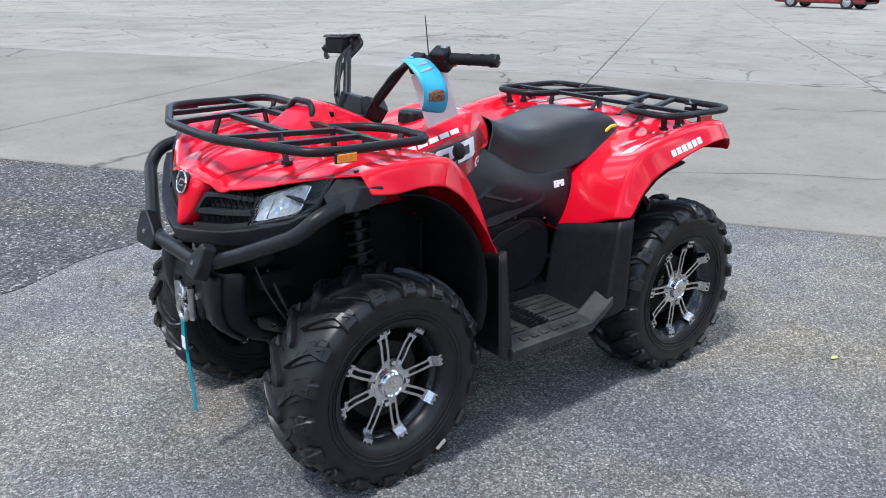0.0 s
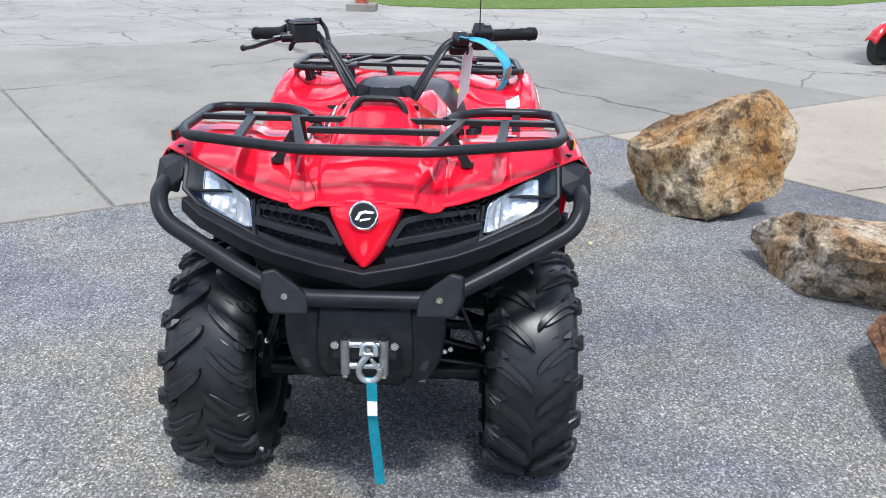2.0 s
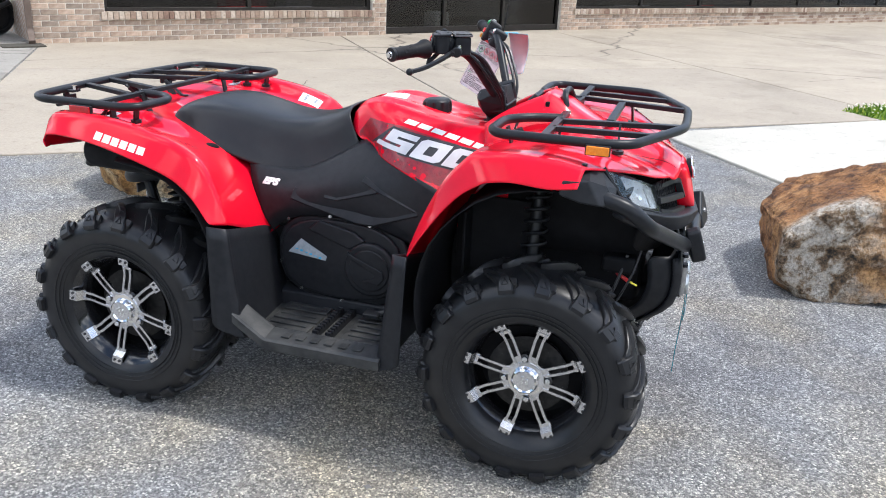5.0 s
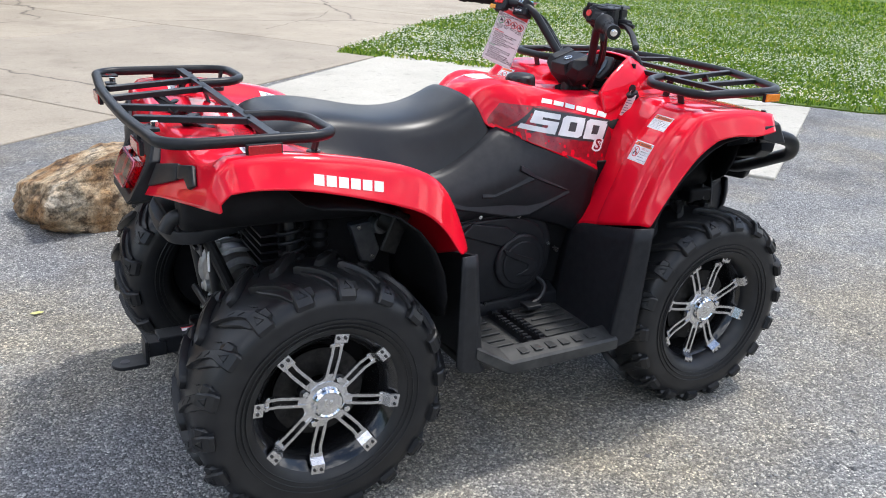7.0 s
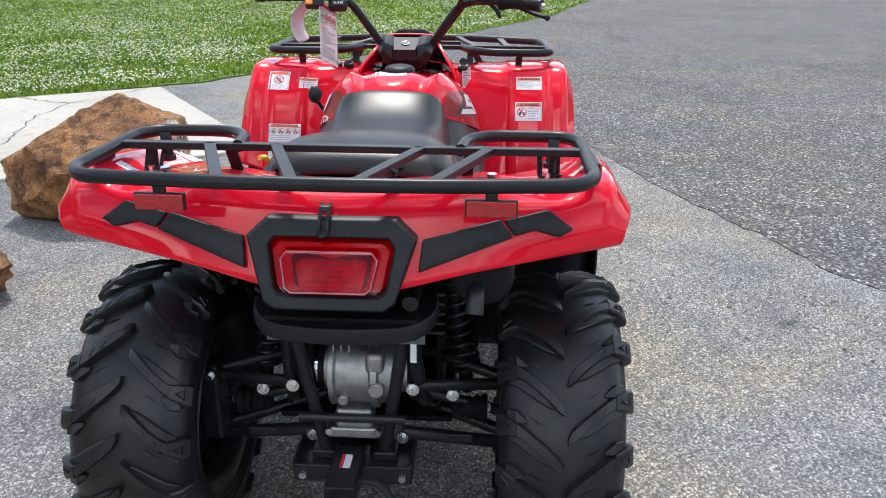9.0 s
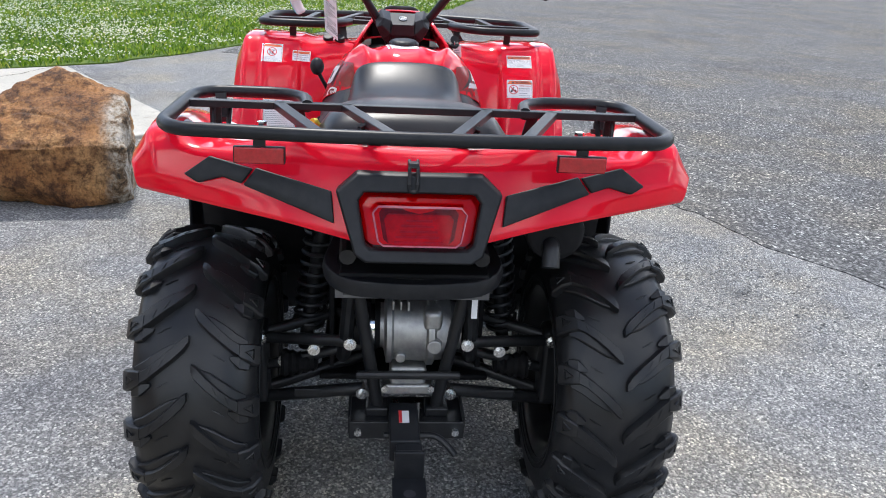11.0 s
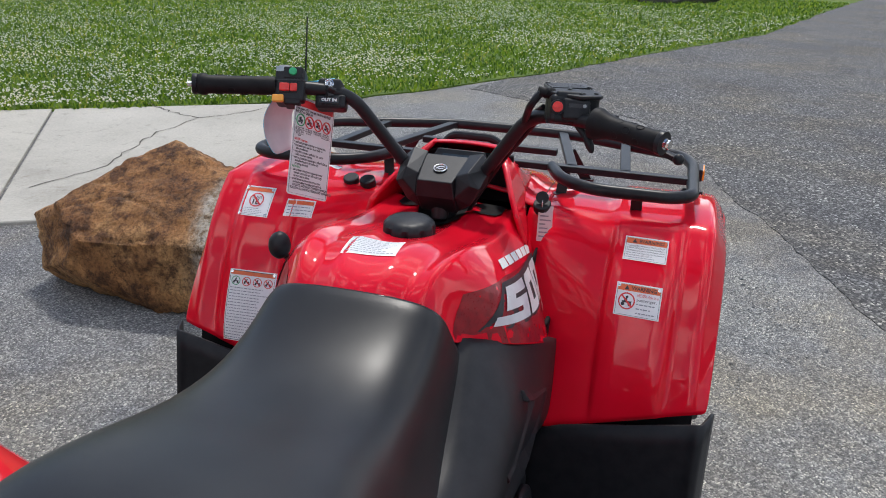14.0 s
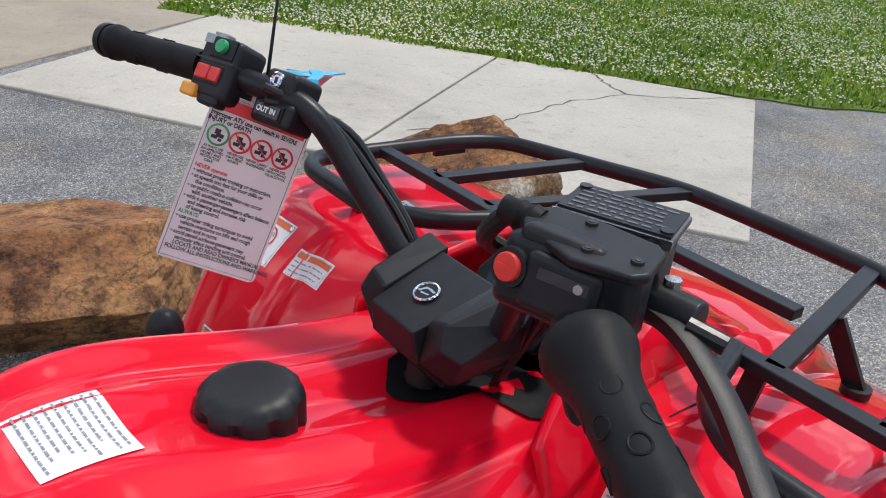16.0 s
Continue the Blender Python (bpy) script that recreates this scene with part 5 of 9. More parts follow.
# front fascia: chin bar, grille and lamp surrounds
for s in (-1, 1):
    chin = [(1.004, s * 0.0, 0.686), (0.985, s * 0.10, 0.700), (0.955, s * 0.20, 0.716), (0.925, s * 0.275, 0.735), (0.870, s * 0.390, 0.772), (0.838, s * 0.437, 0.802)]
    if s < 0:
        chin = chin[::-1] + [(x, -y, z) for x, y, z in chin[1:]]
        part("chin_bar", sweep_bm(chin, 0.02, 4, profile=[(-0.026, -0.020), (0.010, -0.026), (0.018, -0.004), (0.006, 0.022), (-0.028, 0.026)], up=(0.25, 0, 1)), BLK, quad, "black plastic chin moulding", bevel=0.006)
    # dark body behind the grille
    g = [[(0.945, s * 0.0, 0.812), (0.935, s * 0.10, 0.808), (0.905, s * 0.20, 0.808), (0.875, s * 0.29, 0.81)], [(0.965, s * 0.0, 0.775), (0.955, s * 0.10, 0.775), (0.925, s * 0.20, 0.772), (0.90, s * 0.29, 0.775)], [(0.985, s * 0.0, 0.69), (0.965, s * 0.10, 0.70), (0.935, s * 0.20, 0.725), (0.905, s * 0.29, 0.755)], [(0.96, s * 0.0, 0.60), (0.94, s * 0.10, 0.60), (0.91, s * 0.20, 0.62), (0.86, s * 0.29, 0.64)]]
    sheet("grille_back", g, LINER, quad, "", 0.006, 1)
    # frame of the grille and its middle bar
    for nm, pts, wd in (("grille_frame", [(0.985, s * 0.052, 0.752), (0.966, s * 0.086, 0.806), (0.948, s * 0.13, 0.812), (0.900, s * 0.256, 0.815), (0.922, s * 0.262, 0.756), (0.958, s * 0.18, 0.735), (0.99, s * 0.045, 0.715)], 0.013), ("grille_bar", [(0.982, s * 0.062, 0.758), (0.945, s * 0.19, 0.774), (0.924, s * 0.262, 0.786)], 0.016)):
        part(nm, sweep_bm(fillet(pts, 0.012, 3), 0.01, 4, profile=[(-wd * 0.7, -0.010), (wd * 0.7, -0.010), (wd * 0.5, 0.008), (-wd * 0.5, 0.008)], up=(1, 0, 0.2)), BLK, quad, bevel=0.002)
    # honeycomb
    bm = bmesh.new()
    for zc, y0, y1, rows in ((0.796, 0.090, 0.250, 3), (0.745, 0.065, 0.250, 3)):
        cell = 0.0125
        for r in range(rows):
            for c in range(int((y1 - y0) / (cell * 1.732)) + 1):
                yy = y0 + cell * 1.732 * (c + 0.5 * (r % 2))
                zz = zc + (r - 1) * cell * 1.5 + 0.09 * (yy - 0.16)
                if yy > y1:
                    continue
                xx = 0.984 - 0.06 * (yy / 0.1) ** 1.15 * 0.36 - 0.006 + (0.79 - zz) * 0.12
                pts = [(xx, s * (yy + cell * math.cos(radians(30 + 60 * k))), zz + cell * math.sin(radians(30 + 60 * k))) for k in range(6)]
                sweep_bm(pts, 0.0017, 4, bm, True)
    tagged(part("honeycomb", bm, BLKG, quad, "black honeycomb grille mesh", smooth=False), kind="stuff")
    # head lamp
    c = [Vector((0.788, s * 0.446, 0.904)), Vector((0.903, s * 0.266, 0.828)), Vector((0.934, s * 0.255, 0.750)), Vector((0.866, s * 0.408, 0.802)), Vector((0.840, s * 0.446, 0.832))]
    mid = sum(c, Vector()) / 5
    nrm = Vector((0.72, s * 0.5, 0.45)).normalized()
    bm = bmesh.new()
    front = [bm.verts.new(p + nrm * 0.004) for p in c]
    mids = [bm.verts.new(p.lerp(mid, 0.14) - nrm * 0.012) for p in c]
    deep = [bm.verts.new(p.lerp(mid, 0.30) - nrm * 0.055) for p in c]
    for a, b in ((front, mids), (mids, deep)):
        for k in range(5):
            bm.faces.new((a[k], a[(k + 1) % 5], b[(k + 1) % 5], b[k]))
    bm.faces.new(deep)
    lamp_ob = part("headlight", bm, LAMPCASE, quad, "clear-lensed headlight with a bright reflector", smooth=False)
    bm = bmesh.new()
    cells = []
    for q in range(13):
        t = q / 12
        p0, p1 = c[1].lerp(c[0], 0.07 + 0.66 * t), c[2].lerp(c[3], 0.07 + 0.86 * t)
        inset = 0.10 * (2 * t - 1) ** 6
        cells.append([bm.verts.new(p0.lerp(p1, 0.04 + inset + (0.86 - 2 * inset) * r / 5) - nrm * (0.0005 + 0.018 * math.sin(math.pi * r / 5) * math.sin(math.pi * t) + 0.0015 * (q % 2))) for r in range(6)])
    for a, b in zip(cells, cells[1:]):
        for r in range(5):
            bm.faces.new((a[r], a[r + 1], b[r + 1], b[r]))
    rim_in = [Vector(v.co) + nrm * 0.001 for v in cells[0] + [col[5] for col in cells[1:-1]] + cells[-1][::-1] + [col[0] for col in cells[-2:0:-1]]]
    part("reflector", bm, LAMPBRIGHT, lamp_ob, "bright faceted lamp reflector", smooth=False)
    part("reflector_rim", sweep_bm(rim_in, 0.0022, 6, None, True), CHROME, lamp_ob)
    for t in (0.30,):
        a_, b_ = c[1].lerp(c[0], 0.10 + 0.52 * t), c[2].lerp(c[3], 0.10 + 0.72 * t)
        part("reflector_rib", sweep_bm([a_.lerp(b_, 0.25) + nrm * 0.001, a_.lerp(b_, 0.85) + nrm * 0.001], 0.0022, 6), CAST, lamp_ob)
    bulb = c[1].lerp(c[2], 0.55).lerp(mid, 0.62) - nrm * 0.026
    part("bulb", cyl_bm(bulb, bulb + nrm * 0.016, 0.009, 0.006, 12), CHROME, lamp_ob)
    bm = bmesh.new()
    vs = [bm.verts.new(p + nrm * 0.0045) for p in c]
    hub = bm.verts.new(mid + nrm * 0.012)
    for k in range(5):
        bm.faces.new((vs[k], vs[(k + 1) % 5], hub))
    ln = part("lens", bm, LENS, lamp_ob, "clear lens")
    ln.visible_shadow = False
    # rim under the lens and the upright beside it
    loop = [p + nrm * 0.004 for p in c]
    part("lamp_rim", sweep_bm([p - nrm * 0.003 for p in loop[1:] + loop[:1]], 0.006, 6), BLK, quad)
    # corner cladding where the bumper tube enters
    bm = bmesh.new()
    for x, y, z in ((0.705, 0.500, 0.900), (0.700, 0.532, 0.880), (0.695, 0.538, 0.846), (0.760, 0.462, 0.909), (0.765, 0.528, 0.886), (0.790, 0.453, 0.898), (0.806, 0.500, 0.872), (0.828, 0.452, 0.858), (0.832, 0.496, 0.826), (0.800, 0.532, 0.828), (0.745, 0.536, 0.832), (0.815, 0.470, 0.812), (0.720, 0.500, 0.836)):
        bm.verts.new((x, s * y, z))
    bmesh.ops.convex_hull(bm, input=bm.verts[:])
    part("corner_cladding", bm, BLK, quad, "black plastic corner cladding", smooth=False, bevel=0.005)
    part("cladding_bolt", cyl_bm((0.745, s * 0.478, 0.905), (0.745, s * 0.478, 0.917), 0.007, seg=8), BLKG, quad)

# bumper
for s in (-1, 1):
    pts = [(0.74, s * 0.486, 0.845), (0.80, s * 0.50, 0.842), (0.872, s * 0.503, 0.822), (0.915, s * 0.475, 0.775), (0.985, s * 0.29, 0.690), (1.020, s * 0.19, 0.648), (1.03, s * 0.12, 0.640)]
    part("bumper_tube", sweep_bm(fillet(pts, 0.05, 5), 0.0205, 14), BLKG, quad, "black powder-coated bumper tube")
    m = axes((1.052, s * 0.172, 0.655), (0.10, s * 1.0, 0.15), (-0.35, 0, 1))
    if s > 0:
        outl = [(-0.058, -0.040), (0.030, -0.046), (0.052, -0.010), (0.058, 0.046), (0.030, 0.056), (-0.028, 0.022), (-0.050, 0.004)]
    else:
        m = axes((1.052, s * 0.172, 0.655), (0.10, 1.0 * s, 0.15), (0.35, 0, -1))
        outl = [(-0.058, 0.040), (-0.050, -0.004), (-0.028, -0.022), (0.030, -0.056), (0.058, -0.046), (0.052, 0.010), (0.030, 0.046)]
    br = part("bumper_bracket", plate_bm(outl, m @ Matrix.Translation((0, 0, -0.035)), 0.040), BLK, quad, "angular black bumper bracket", bevel=0.008)
    part("bracket_bolt", cyl_bm((1.040, s * 0.172, 0.651), (1.061, s * 0.172, 0.655), 0.0080, seg=6), CHROME, br)
    part("bolt_recess", cyl_bm((1.030, s * 0.172, 0.650), (1.0545, s * 0.172, 0.6535), 0.0150, seg=20), LINER, br)
part("bumper_bar", cyl_bm((1.03, -0.16, 0.640), (1.03, 0.16, 0.640), 0.0205, seg=16), BLKG, quad, "black powder-coated bumper tube")

# winch plate, roller fairlead and hook
g = []
for z, x, w in ((0.60, 0.985, 0.165), (0.55, 1.005, 0.170), (0.48, 1.000, 0.165), (0.43, 0.975, 0.15), (0.375, 0.90, 0.13), (0.34, 0.80, 0.13)):
    g.append([(x - 0.08, -w - 0.012, z), (x - 0.012, -w, z), (x, -w * 0.62, z), (x + 0.003, 0, z), (x, w * 0.62, z), (x - 0.012, w, z), (x - 0.08, w + 0.012, z)])
sheet("winch_plate", g, BLK, quad, "black bull bar plate round the winch", 0.008, 2, offset=-1.0, creases=[("col", 1, 0.6), ("col", 5, 0.6)])
# black block set in place of the shaded opening behind the rollers
part("fairlead_opening", box_bm(1.003, 0.0, 0.492, 0.012, 0.175, 0.090), LINER, quad, bevel=0.018, seg=3)
part("fairlead_plate", box_bm(1.008, 0.0, 0.492, 0.006, 0.150, 0.028), DARK, quad, bevel=0.004)
for s in (-1, 1):
    # cheeks of the plate, with a slanting slot
    g = [[(x - 0.004, s * a, z), (x + 0.012, s * (a + 0.004), z), (x + 0.010, s * (b - 0.006), z), (x - 0.010, s * b, z)] for z, x, a, b in ((0.605, 0.988, 0.108, 0.182), (0.555, 1.003, 0.112, 0.184), (0.48, 0.998, 0.116, 0.176), (0.43, 0.974, 0.112, 0.160), (0.375, 0.90, 0.100, 0.138))]
    sheet("plate_cheek", g, BLK, quad, "black side cheek of the winch plate", 0.006, 1, offset=-1.0 if s > 0 else 1.0, creases=[("col", 1, 0.8), ("col", 2, 0.8), ("row", 0, 1.0), ("row", 4, 1.0)])
    part("cheek_slot", box_bm(0, 0, 0, 0.008, 0.018, 0.050, m=Matrix.Translation((1.004, s * 0.142, 0.472)) @ Matrix.Rotation(radians(-14 * s), 4, "X") @ Matrix.Rotation(radians(12), 4, "Y")), INK, quad, bevel=0.003)
    # brake line and its clip beside the wheel
    part("brake_line", sweep_bm(fillet([(0.90, s * 0.190, 0.64), (0.885, s * 0.225, 0.56), (0.84, s * 0.262, 0.46), (0.775, s * 0.285, 0.40)], 0.08, 6), 0.0034, 8), DARK, quad, "thin black brake line")
    part("line_fitting", cyl_bm((0.775, s * 0.285, 0.40), (0.76, s * 0.288, 0.385), 0.008, seg=8), ZINC, quad)
    for x, y, z in ((0.845, 0.20, 0.43), (0.80, 0.185, 0.40), (0.78, 0.30, 0.43), (0.76, 0.305, 0.36)):
        part("arm_bolt", cyl_bm((x, s * y, z), (x + 0.012, s * y, z), 0.007, seg=6), ZINC, quad)
for y in (-0.152, 0.152):
    part("plate_bolt", cyl_bm((0.995, y, 0.548), (1.012, y, 0.546), 0.0062, seg=6), ZINC, quad)
    part("bolt_recess", cyl_bm((0.985, y, 0.549), (1.006, y, 0.547), 0.0135, seg=18), LINER, quad)
for y in (-0.13, 0.13):
    part("plate_bolt", cyl_bm((0.90, y, 0.375), (0.912, y, 0.372), 0.007, seg=10), ZINC, quad)
for z in (0.52, 0.465):
    part("fairlead_roller", cyl_bm((1.016, -0.04, z), (1.016, 0.04, z), 0.009, seg=14), CHROME, quad, "bright horizontal fairlead roller")
for y in (-0.045, 0.045):
    part("fairlead_roller", cyl_bm((1.020, y, 0.445), (1.020, y, 0.535), 0.011, seg=14), CAST, quad, "grey upright fairlead roller")
    part("roller_nut", cyl_bm((1.020, y, 0.535), (1.020, y, 0.545), 0.012, seg=6), BLKG, quad)
    part("roller_nut", cyl_bm((1.020, y, 0.438), (1.020, y, 0.446), 0.010, seg=6), ZINC, quad)
    part("roller_bolt", cyl_bm((1.004, y * 1.55, 0.515), (1.016, y * 1.55, 0.515), 0.010, seg=8), ZINC, quad)

# racks
def rack(front):
    f = 1 if front else -1
    z = 0.966 if front else 0.921
    if front:
        half = [(0.968, 0.0), (0.965, 0.150), (0.850, 0.432), (0.775, 0.458), (0.52, 0.462), (0.492, 0.425), (0.492, 0.27), (0.545, 0.205), (0.632, 0.172)]
    else:
        half = [(-0.972, 0.0), (-0.969, 0.175), (-0.948, 0.415), (-0.900, 0.448), (-0.62, 0.450), (-0.575, 0.42), (-0.575, 0.275), (-0.62, 0.225), (-0.712, 0.215)]
    outer = [(x, -y, z) for x, y in half[:0:-1]] + [(x, y, z) for x, y in half]
    r = part("front_rack" if front else "rear_rack", sweep_bm(fillet(outer, 0.045, 5), 0.0125, 12), BLKG, quad, "black steel tube luggage rack")
    cx = 0.632 if front else -0.712
    bars = [[(cx, -0.46 if front else -0.45, z), (cx, 0.46 if front else 0.45, z)]]
    if front:
        bars += [[(0.765, -0.16, z), (0.765, 0.16, z)]]
        for s in (-1, 1):
            bars += [[(cx, s * 0.325, z), (0.895, s * 0.30, z)], [(cx, s * 0.215, z), (0.962, s * 0.140, z)]]
    else:
        for s in (-1, 1):
            bars += [[(cx, s * 0.270, z), (-0.952, s * 0.180, z)], [(cx, s * 0.140, z), (-0.963, s * 0.052, z)]]
    for p in bars:
        part("crossbar", sweep_bm(p, 0.01, 4, profile=flat_bar(0.022, 0.014), up=(0, 0, 1)), BLKG, r, smooth=False, bevel=0.002)
    legs = []
    for s in (-1, 1):
        if front:
            legs += [((0.795, s * 0.186, z), (0.800, s * 0.228, 0.898)), ((0.64, s * 0.20, z), (0.63, s * 0.195, 0.905)), ((0.52, s * 0.36, z), (0.535, s * 0.36, 0.915))]
        else:
            legs += [((-0.70, s * 0.235, z), (-0.68, s * 0.225, 0.855)), ((-0.60, s * 0.40, z), (-0.61, s * 0.395, 0.87)), ((-0.86, s * 0.10, z), (-0.76, s * 0.075, 0.862)), ((-0.69, s * 0.395, z), (-0.69, s * 0.395, 0.868))]
    for a, b in legs:
        a, b = Vector(a), Vector(b)
        part("rack_leg", sweep_bm([a, a.lerp(b, 0.5), b], 0.008, 4, profile=flat_bar(0.022, 0.006), up=(1, 0, 0)), DARK, r, smooth=False)
        part("rack_foot", cyl_bm(b + Vector((0, 0, -0.004)), b + Vector((0, 0, 0.006)), 0.016, seg=12), DARK, r)
    if not front:
        for s in (-1, 1):
            # bent strap bolted down to the deck, tabs with a hole, corner plates
            u = [(-0.70, s * 0.365, z - 0.004), (-0.722, s * 0.366, 0.882), (-0.735, s * 0.368, 0.876), (-0.735, s * 0.392, 0.876), (-0.722, s * 0.394, 0.882), (-0.70, s * 0.395, z - 0.004)]
            part("rack_strap", sweep_bm(u, 0.004, 4, profile=flat_bar(0.010, 0.004)), BLKG, r, smooth=False)
            part("strap_bolt", cyl_bm((-0.735, s * 0.38, 0.872), (-0.735, s * 0.38, 0.886), 0.0065, seg=6), ZINC, r)
            part("tab", box_bm(-0.918, s * 0.408, z - 0.004, 0.050, 0.045, 0.005), BLKG, r, bevel=0.002)
            part("tab_hole", cyl_bm((-0.916, s * 0.404, z - 0.0014), (-0.916, s * 0.404, z - 0.0010), 0.008, seg=14), REFL, r)
            part("deck_bolt", cyl_bm((-0.925, s * 0.275, z - 0.004), (-0.925, s * 0.275, z + 0.012), 0.0085, seg=6), CHROME, r)
            part("bolt_plate", box_bm(-0.930, s * 0.275, z - 0.004, 0.026, 0.036, 0.008), BLKG, r, bevel=0.002)
            part("hook_tab", plate_bm([(0.0, 0.0), (0.024, 0.004), (0.032, 0.013), (0.030, 0.022), (0.018, 0.024), (0.0, 0.016)], axes((-0.815, s * 0.085, 0.898), (0, s, 0), (1, 0, 0.2)), 0.005), BLKG, r, bevel=0.002)
            part("v_strut", sweep_bm([(-0.845, s * 0.105, z - 0.006), (-0.795, s * 0.060, 0.862)], 0.01, 4, profile=flat_bar(0.024, 0.010), up=(0, 1, 0)), BLKG, r, smooth=False)
    if front:
        hoop = [(0.632, -0.070, z), (0.622, -0.066, z + 0.03), (0.615, -0.045, z + 0.052), (0.615, 0.045, z + 0.052), (0.622, 0.066, z + 0.03), (0.632, 0.070, z)]
        part("rack_hoop", sweep_bm(fillet(hoop, 0.02, 3), 0.009, 10), BLKG, r)
        for s in (-1, 1):
            a = part("side_reflector", box_bm(0.772, s * 0.474, 0.952, 0.062, 0.010, 0.026), BLKG, quad, bevel=0.002)
            part("amber_lens", box_bm(0.772, s * 0.480, 0.952, 0.056, 0.006, 0.022), AMBER, a, "amber side reflector", bevel=0.002)
    else:
        for s in (-1, 1):
            a = part("side_reflector", box_bm(-0.745, s * 0.466, 0.903, 0.010 + 0.068, 0.010, 0.030), BLKG, quad, bevel=0.002)
            part("red_lens", box_bm(-0.745, s * 0.472, 0.903, 0.070, 0.006, 0.026), REFL, a, "dark red side reflector", bevel=0.002)
            a = part("rear_reflector", box_bm(-0.962, s * 0.275, 0.884, 0.010, 0.086, 0.030), BLKG, quad, bevel=0.002)
            part("red_lens", box_bm(-0.968, s * 0.275, 0.884, 0.006, 0.082, 0.027), REFL, a, "dark red rear reflector", bevel=0.002)
            part("hanger", box_bm(-0.960, s * 0.275, 0.905, 0.008, 0.02, 0.02), BLKG, a)
    return r


rack(True)
rack(False)


# handlebar and controls
bar_pts = [(0.208, -0.40, 1.131), (0.283, -0.258, 1.142), (0.345, -0.172, 1.128), (0.418, -0.070, 0.985), (0.43, 0.0, 0.968), (0.418, 0.070, 0.985), (0.352, 0.168, 1.134), (0.318, 0.232, 1.146), (0.234, 0.416, 1.151)]
bar = part("handlebar", sweep_bm(fillet(bar_pts, 0.045, 6), 0.0125, 12), BLKG, quad, "black steel handlebar")
part("stem", cyl_bm((0.44, 0, 0.72), (0.415, 0, 0.99), 0.024, seg=16), DARK, quad)
part("clamp", box_bm(0.425, 0, 0.955, 0.05, 0.13, 0.030), DARK, quad, bevel=0.006)


def along(a, b):
    """A frame whose y axis runs from a to b."""
    d = (Vector(b) - Vector(a)).normalized()
    return Matrix.Translation(a) @ d.to_track_quat("Y", "Z").to_matrix().to_4x4()


GRIPS = ((-1, (0.264, -0.294, 1.140), (0.208, -0.400, 1.131), [(0.0, 0.012), (0.0, 0.0258), (0.05, 0.0264), (0.10, 0.0250), (0.18, 0.0212), (0.28, 0.0186), (0.40, 0.0174), (0.70, 0.0168), (0.93, 0.0170), (0.97, 0.0180), (1.0, 0.0172), (1.0, 0.010)]),
         (1, (0.291, 0.291, 1.149), (0.234, 0.416, 1.151), [(0.0, 0.012), (0.0, 0.0168), (0.10, 0.0170), (0.50, 0.0164), (0.86, 0.0168), (0.89, 0.0194), (0.94, 0.0198), (0.97, 0.0186), (1.0, 0.0170), (1.0, 0.010)]))
for s, a, b, prof in GRIPS:
    a, b = Vector(a), Vector(b)
    m = along(a, b)
    ln_ = (b - a).length
    bm = lathe_bm([(t * ln_, r) for t, r in prof], 32, m=m)
    grip = part("grip", bm, GRIP, bar, "black rubber hand grip")
    # oval rings moulded into the rubber, in three rows
    for k in range(12):
        t = 0.40 + 0.16 * (k // 4)
        an = 2 * math.pi * (k % 4 + 0.5 * (k // 4 % 2)) / 4 + 0.35
        r = 0.0170
        if s > 0 and k % 2:
            continue
        ring = []
        for q in range(14):
            u, v = 0.0065 * math.cos(2 * math.pi * q / 14), 0.0052 * math.sin(2 * math.pi * q / 14)
            ring.append(m @ Vector((r * math.sin(an + v / r), t * ln_ + u, r * math.cos(an + v / r))))
        part("grip_ring", sweep_bm(ring, 0.0008, 5, None, True), GRIP, grip)
    d = (b - a).normalized()
    part("grip_end", lathe_bm([(0.0, 0.004), (0.0, 0.0186), (0.004, 0.0192), (0.008, 0.0185), (0.009, 0.004)], 28, m=along(b, b + d)), BLKG, bar)
    if s < 0:
        part("end_washer", cyl_bm(b + d * 0.009, b + d * 0.0105, 0.0095, seg=20), CHROME, bar)
    part("end_bolt", cyl_bm(b + d * 0.009, b + d * 0.018, 0.0078 if s < 0 else 0.005, seg=6), CHROME, bar, bevel=0.0006)

# right hand: throttle housing, its lid, brake reservoir, lever
m = axes((0.297, -0.240, 1.153), (0.36, -0.92, -0.06), (0.25, 0.0, 1.0))
hs = part("throttle_housing", box_bm(0.004, -0.002, 0.002, 0.070, 0.046, 0.056, m=m), BLK, quad, "black throttle housing", bevel=0.008, seg=3)
part("housing_step", box_bm(0.010, -0.002, 0.030, 0.046, 0.034, 0.012, m=m), BLK, hs, bevel=0.005)
part("housing_shoulder", box_bm(0.002, 0.020, 0.016, 0.052, 0.014, 0.026, m=m), BLK, hs, bevel=0.006, seg=3)
part("housing_seam", box_bm(0.004, -0.002, 0.0, 0.0712, 0.0472, 0.0016, m=m), INK, hs)
part("kill_collar", cyl_bm(m @ Vector((-0.020, 0.000, 0.026)), m @ Vector((-0.021, 0.0, 0.035)), 0.0125, 0.0115, 20), BLK, hs)
part("kill_switch", cyl_bm(m @ Vector((-0.021, 0.0, 0.033)), m @ Vector((-0.022, 0.0, 0.0375)), 0.0090, 0.0084, 18), BUTRED, hs, "red stop button", bevel=0.001)
part("kill_bar", box_bm(-0.022, 0.0, 0.0378, 0.010, 0.0028, 0.0022, m=m), BUTRED, hs)
part("switch_slot", box_bm(0.012, 0.004, 0.0355, 0.030, 0.0065, 0.002, m=m), INK, hs)
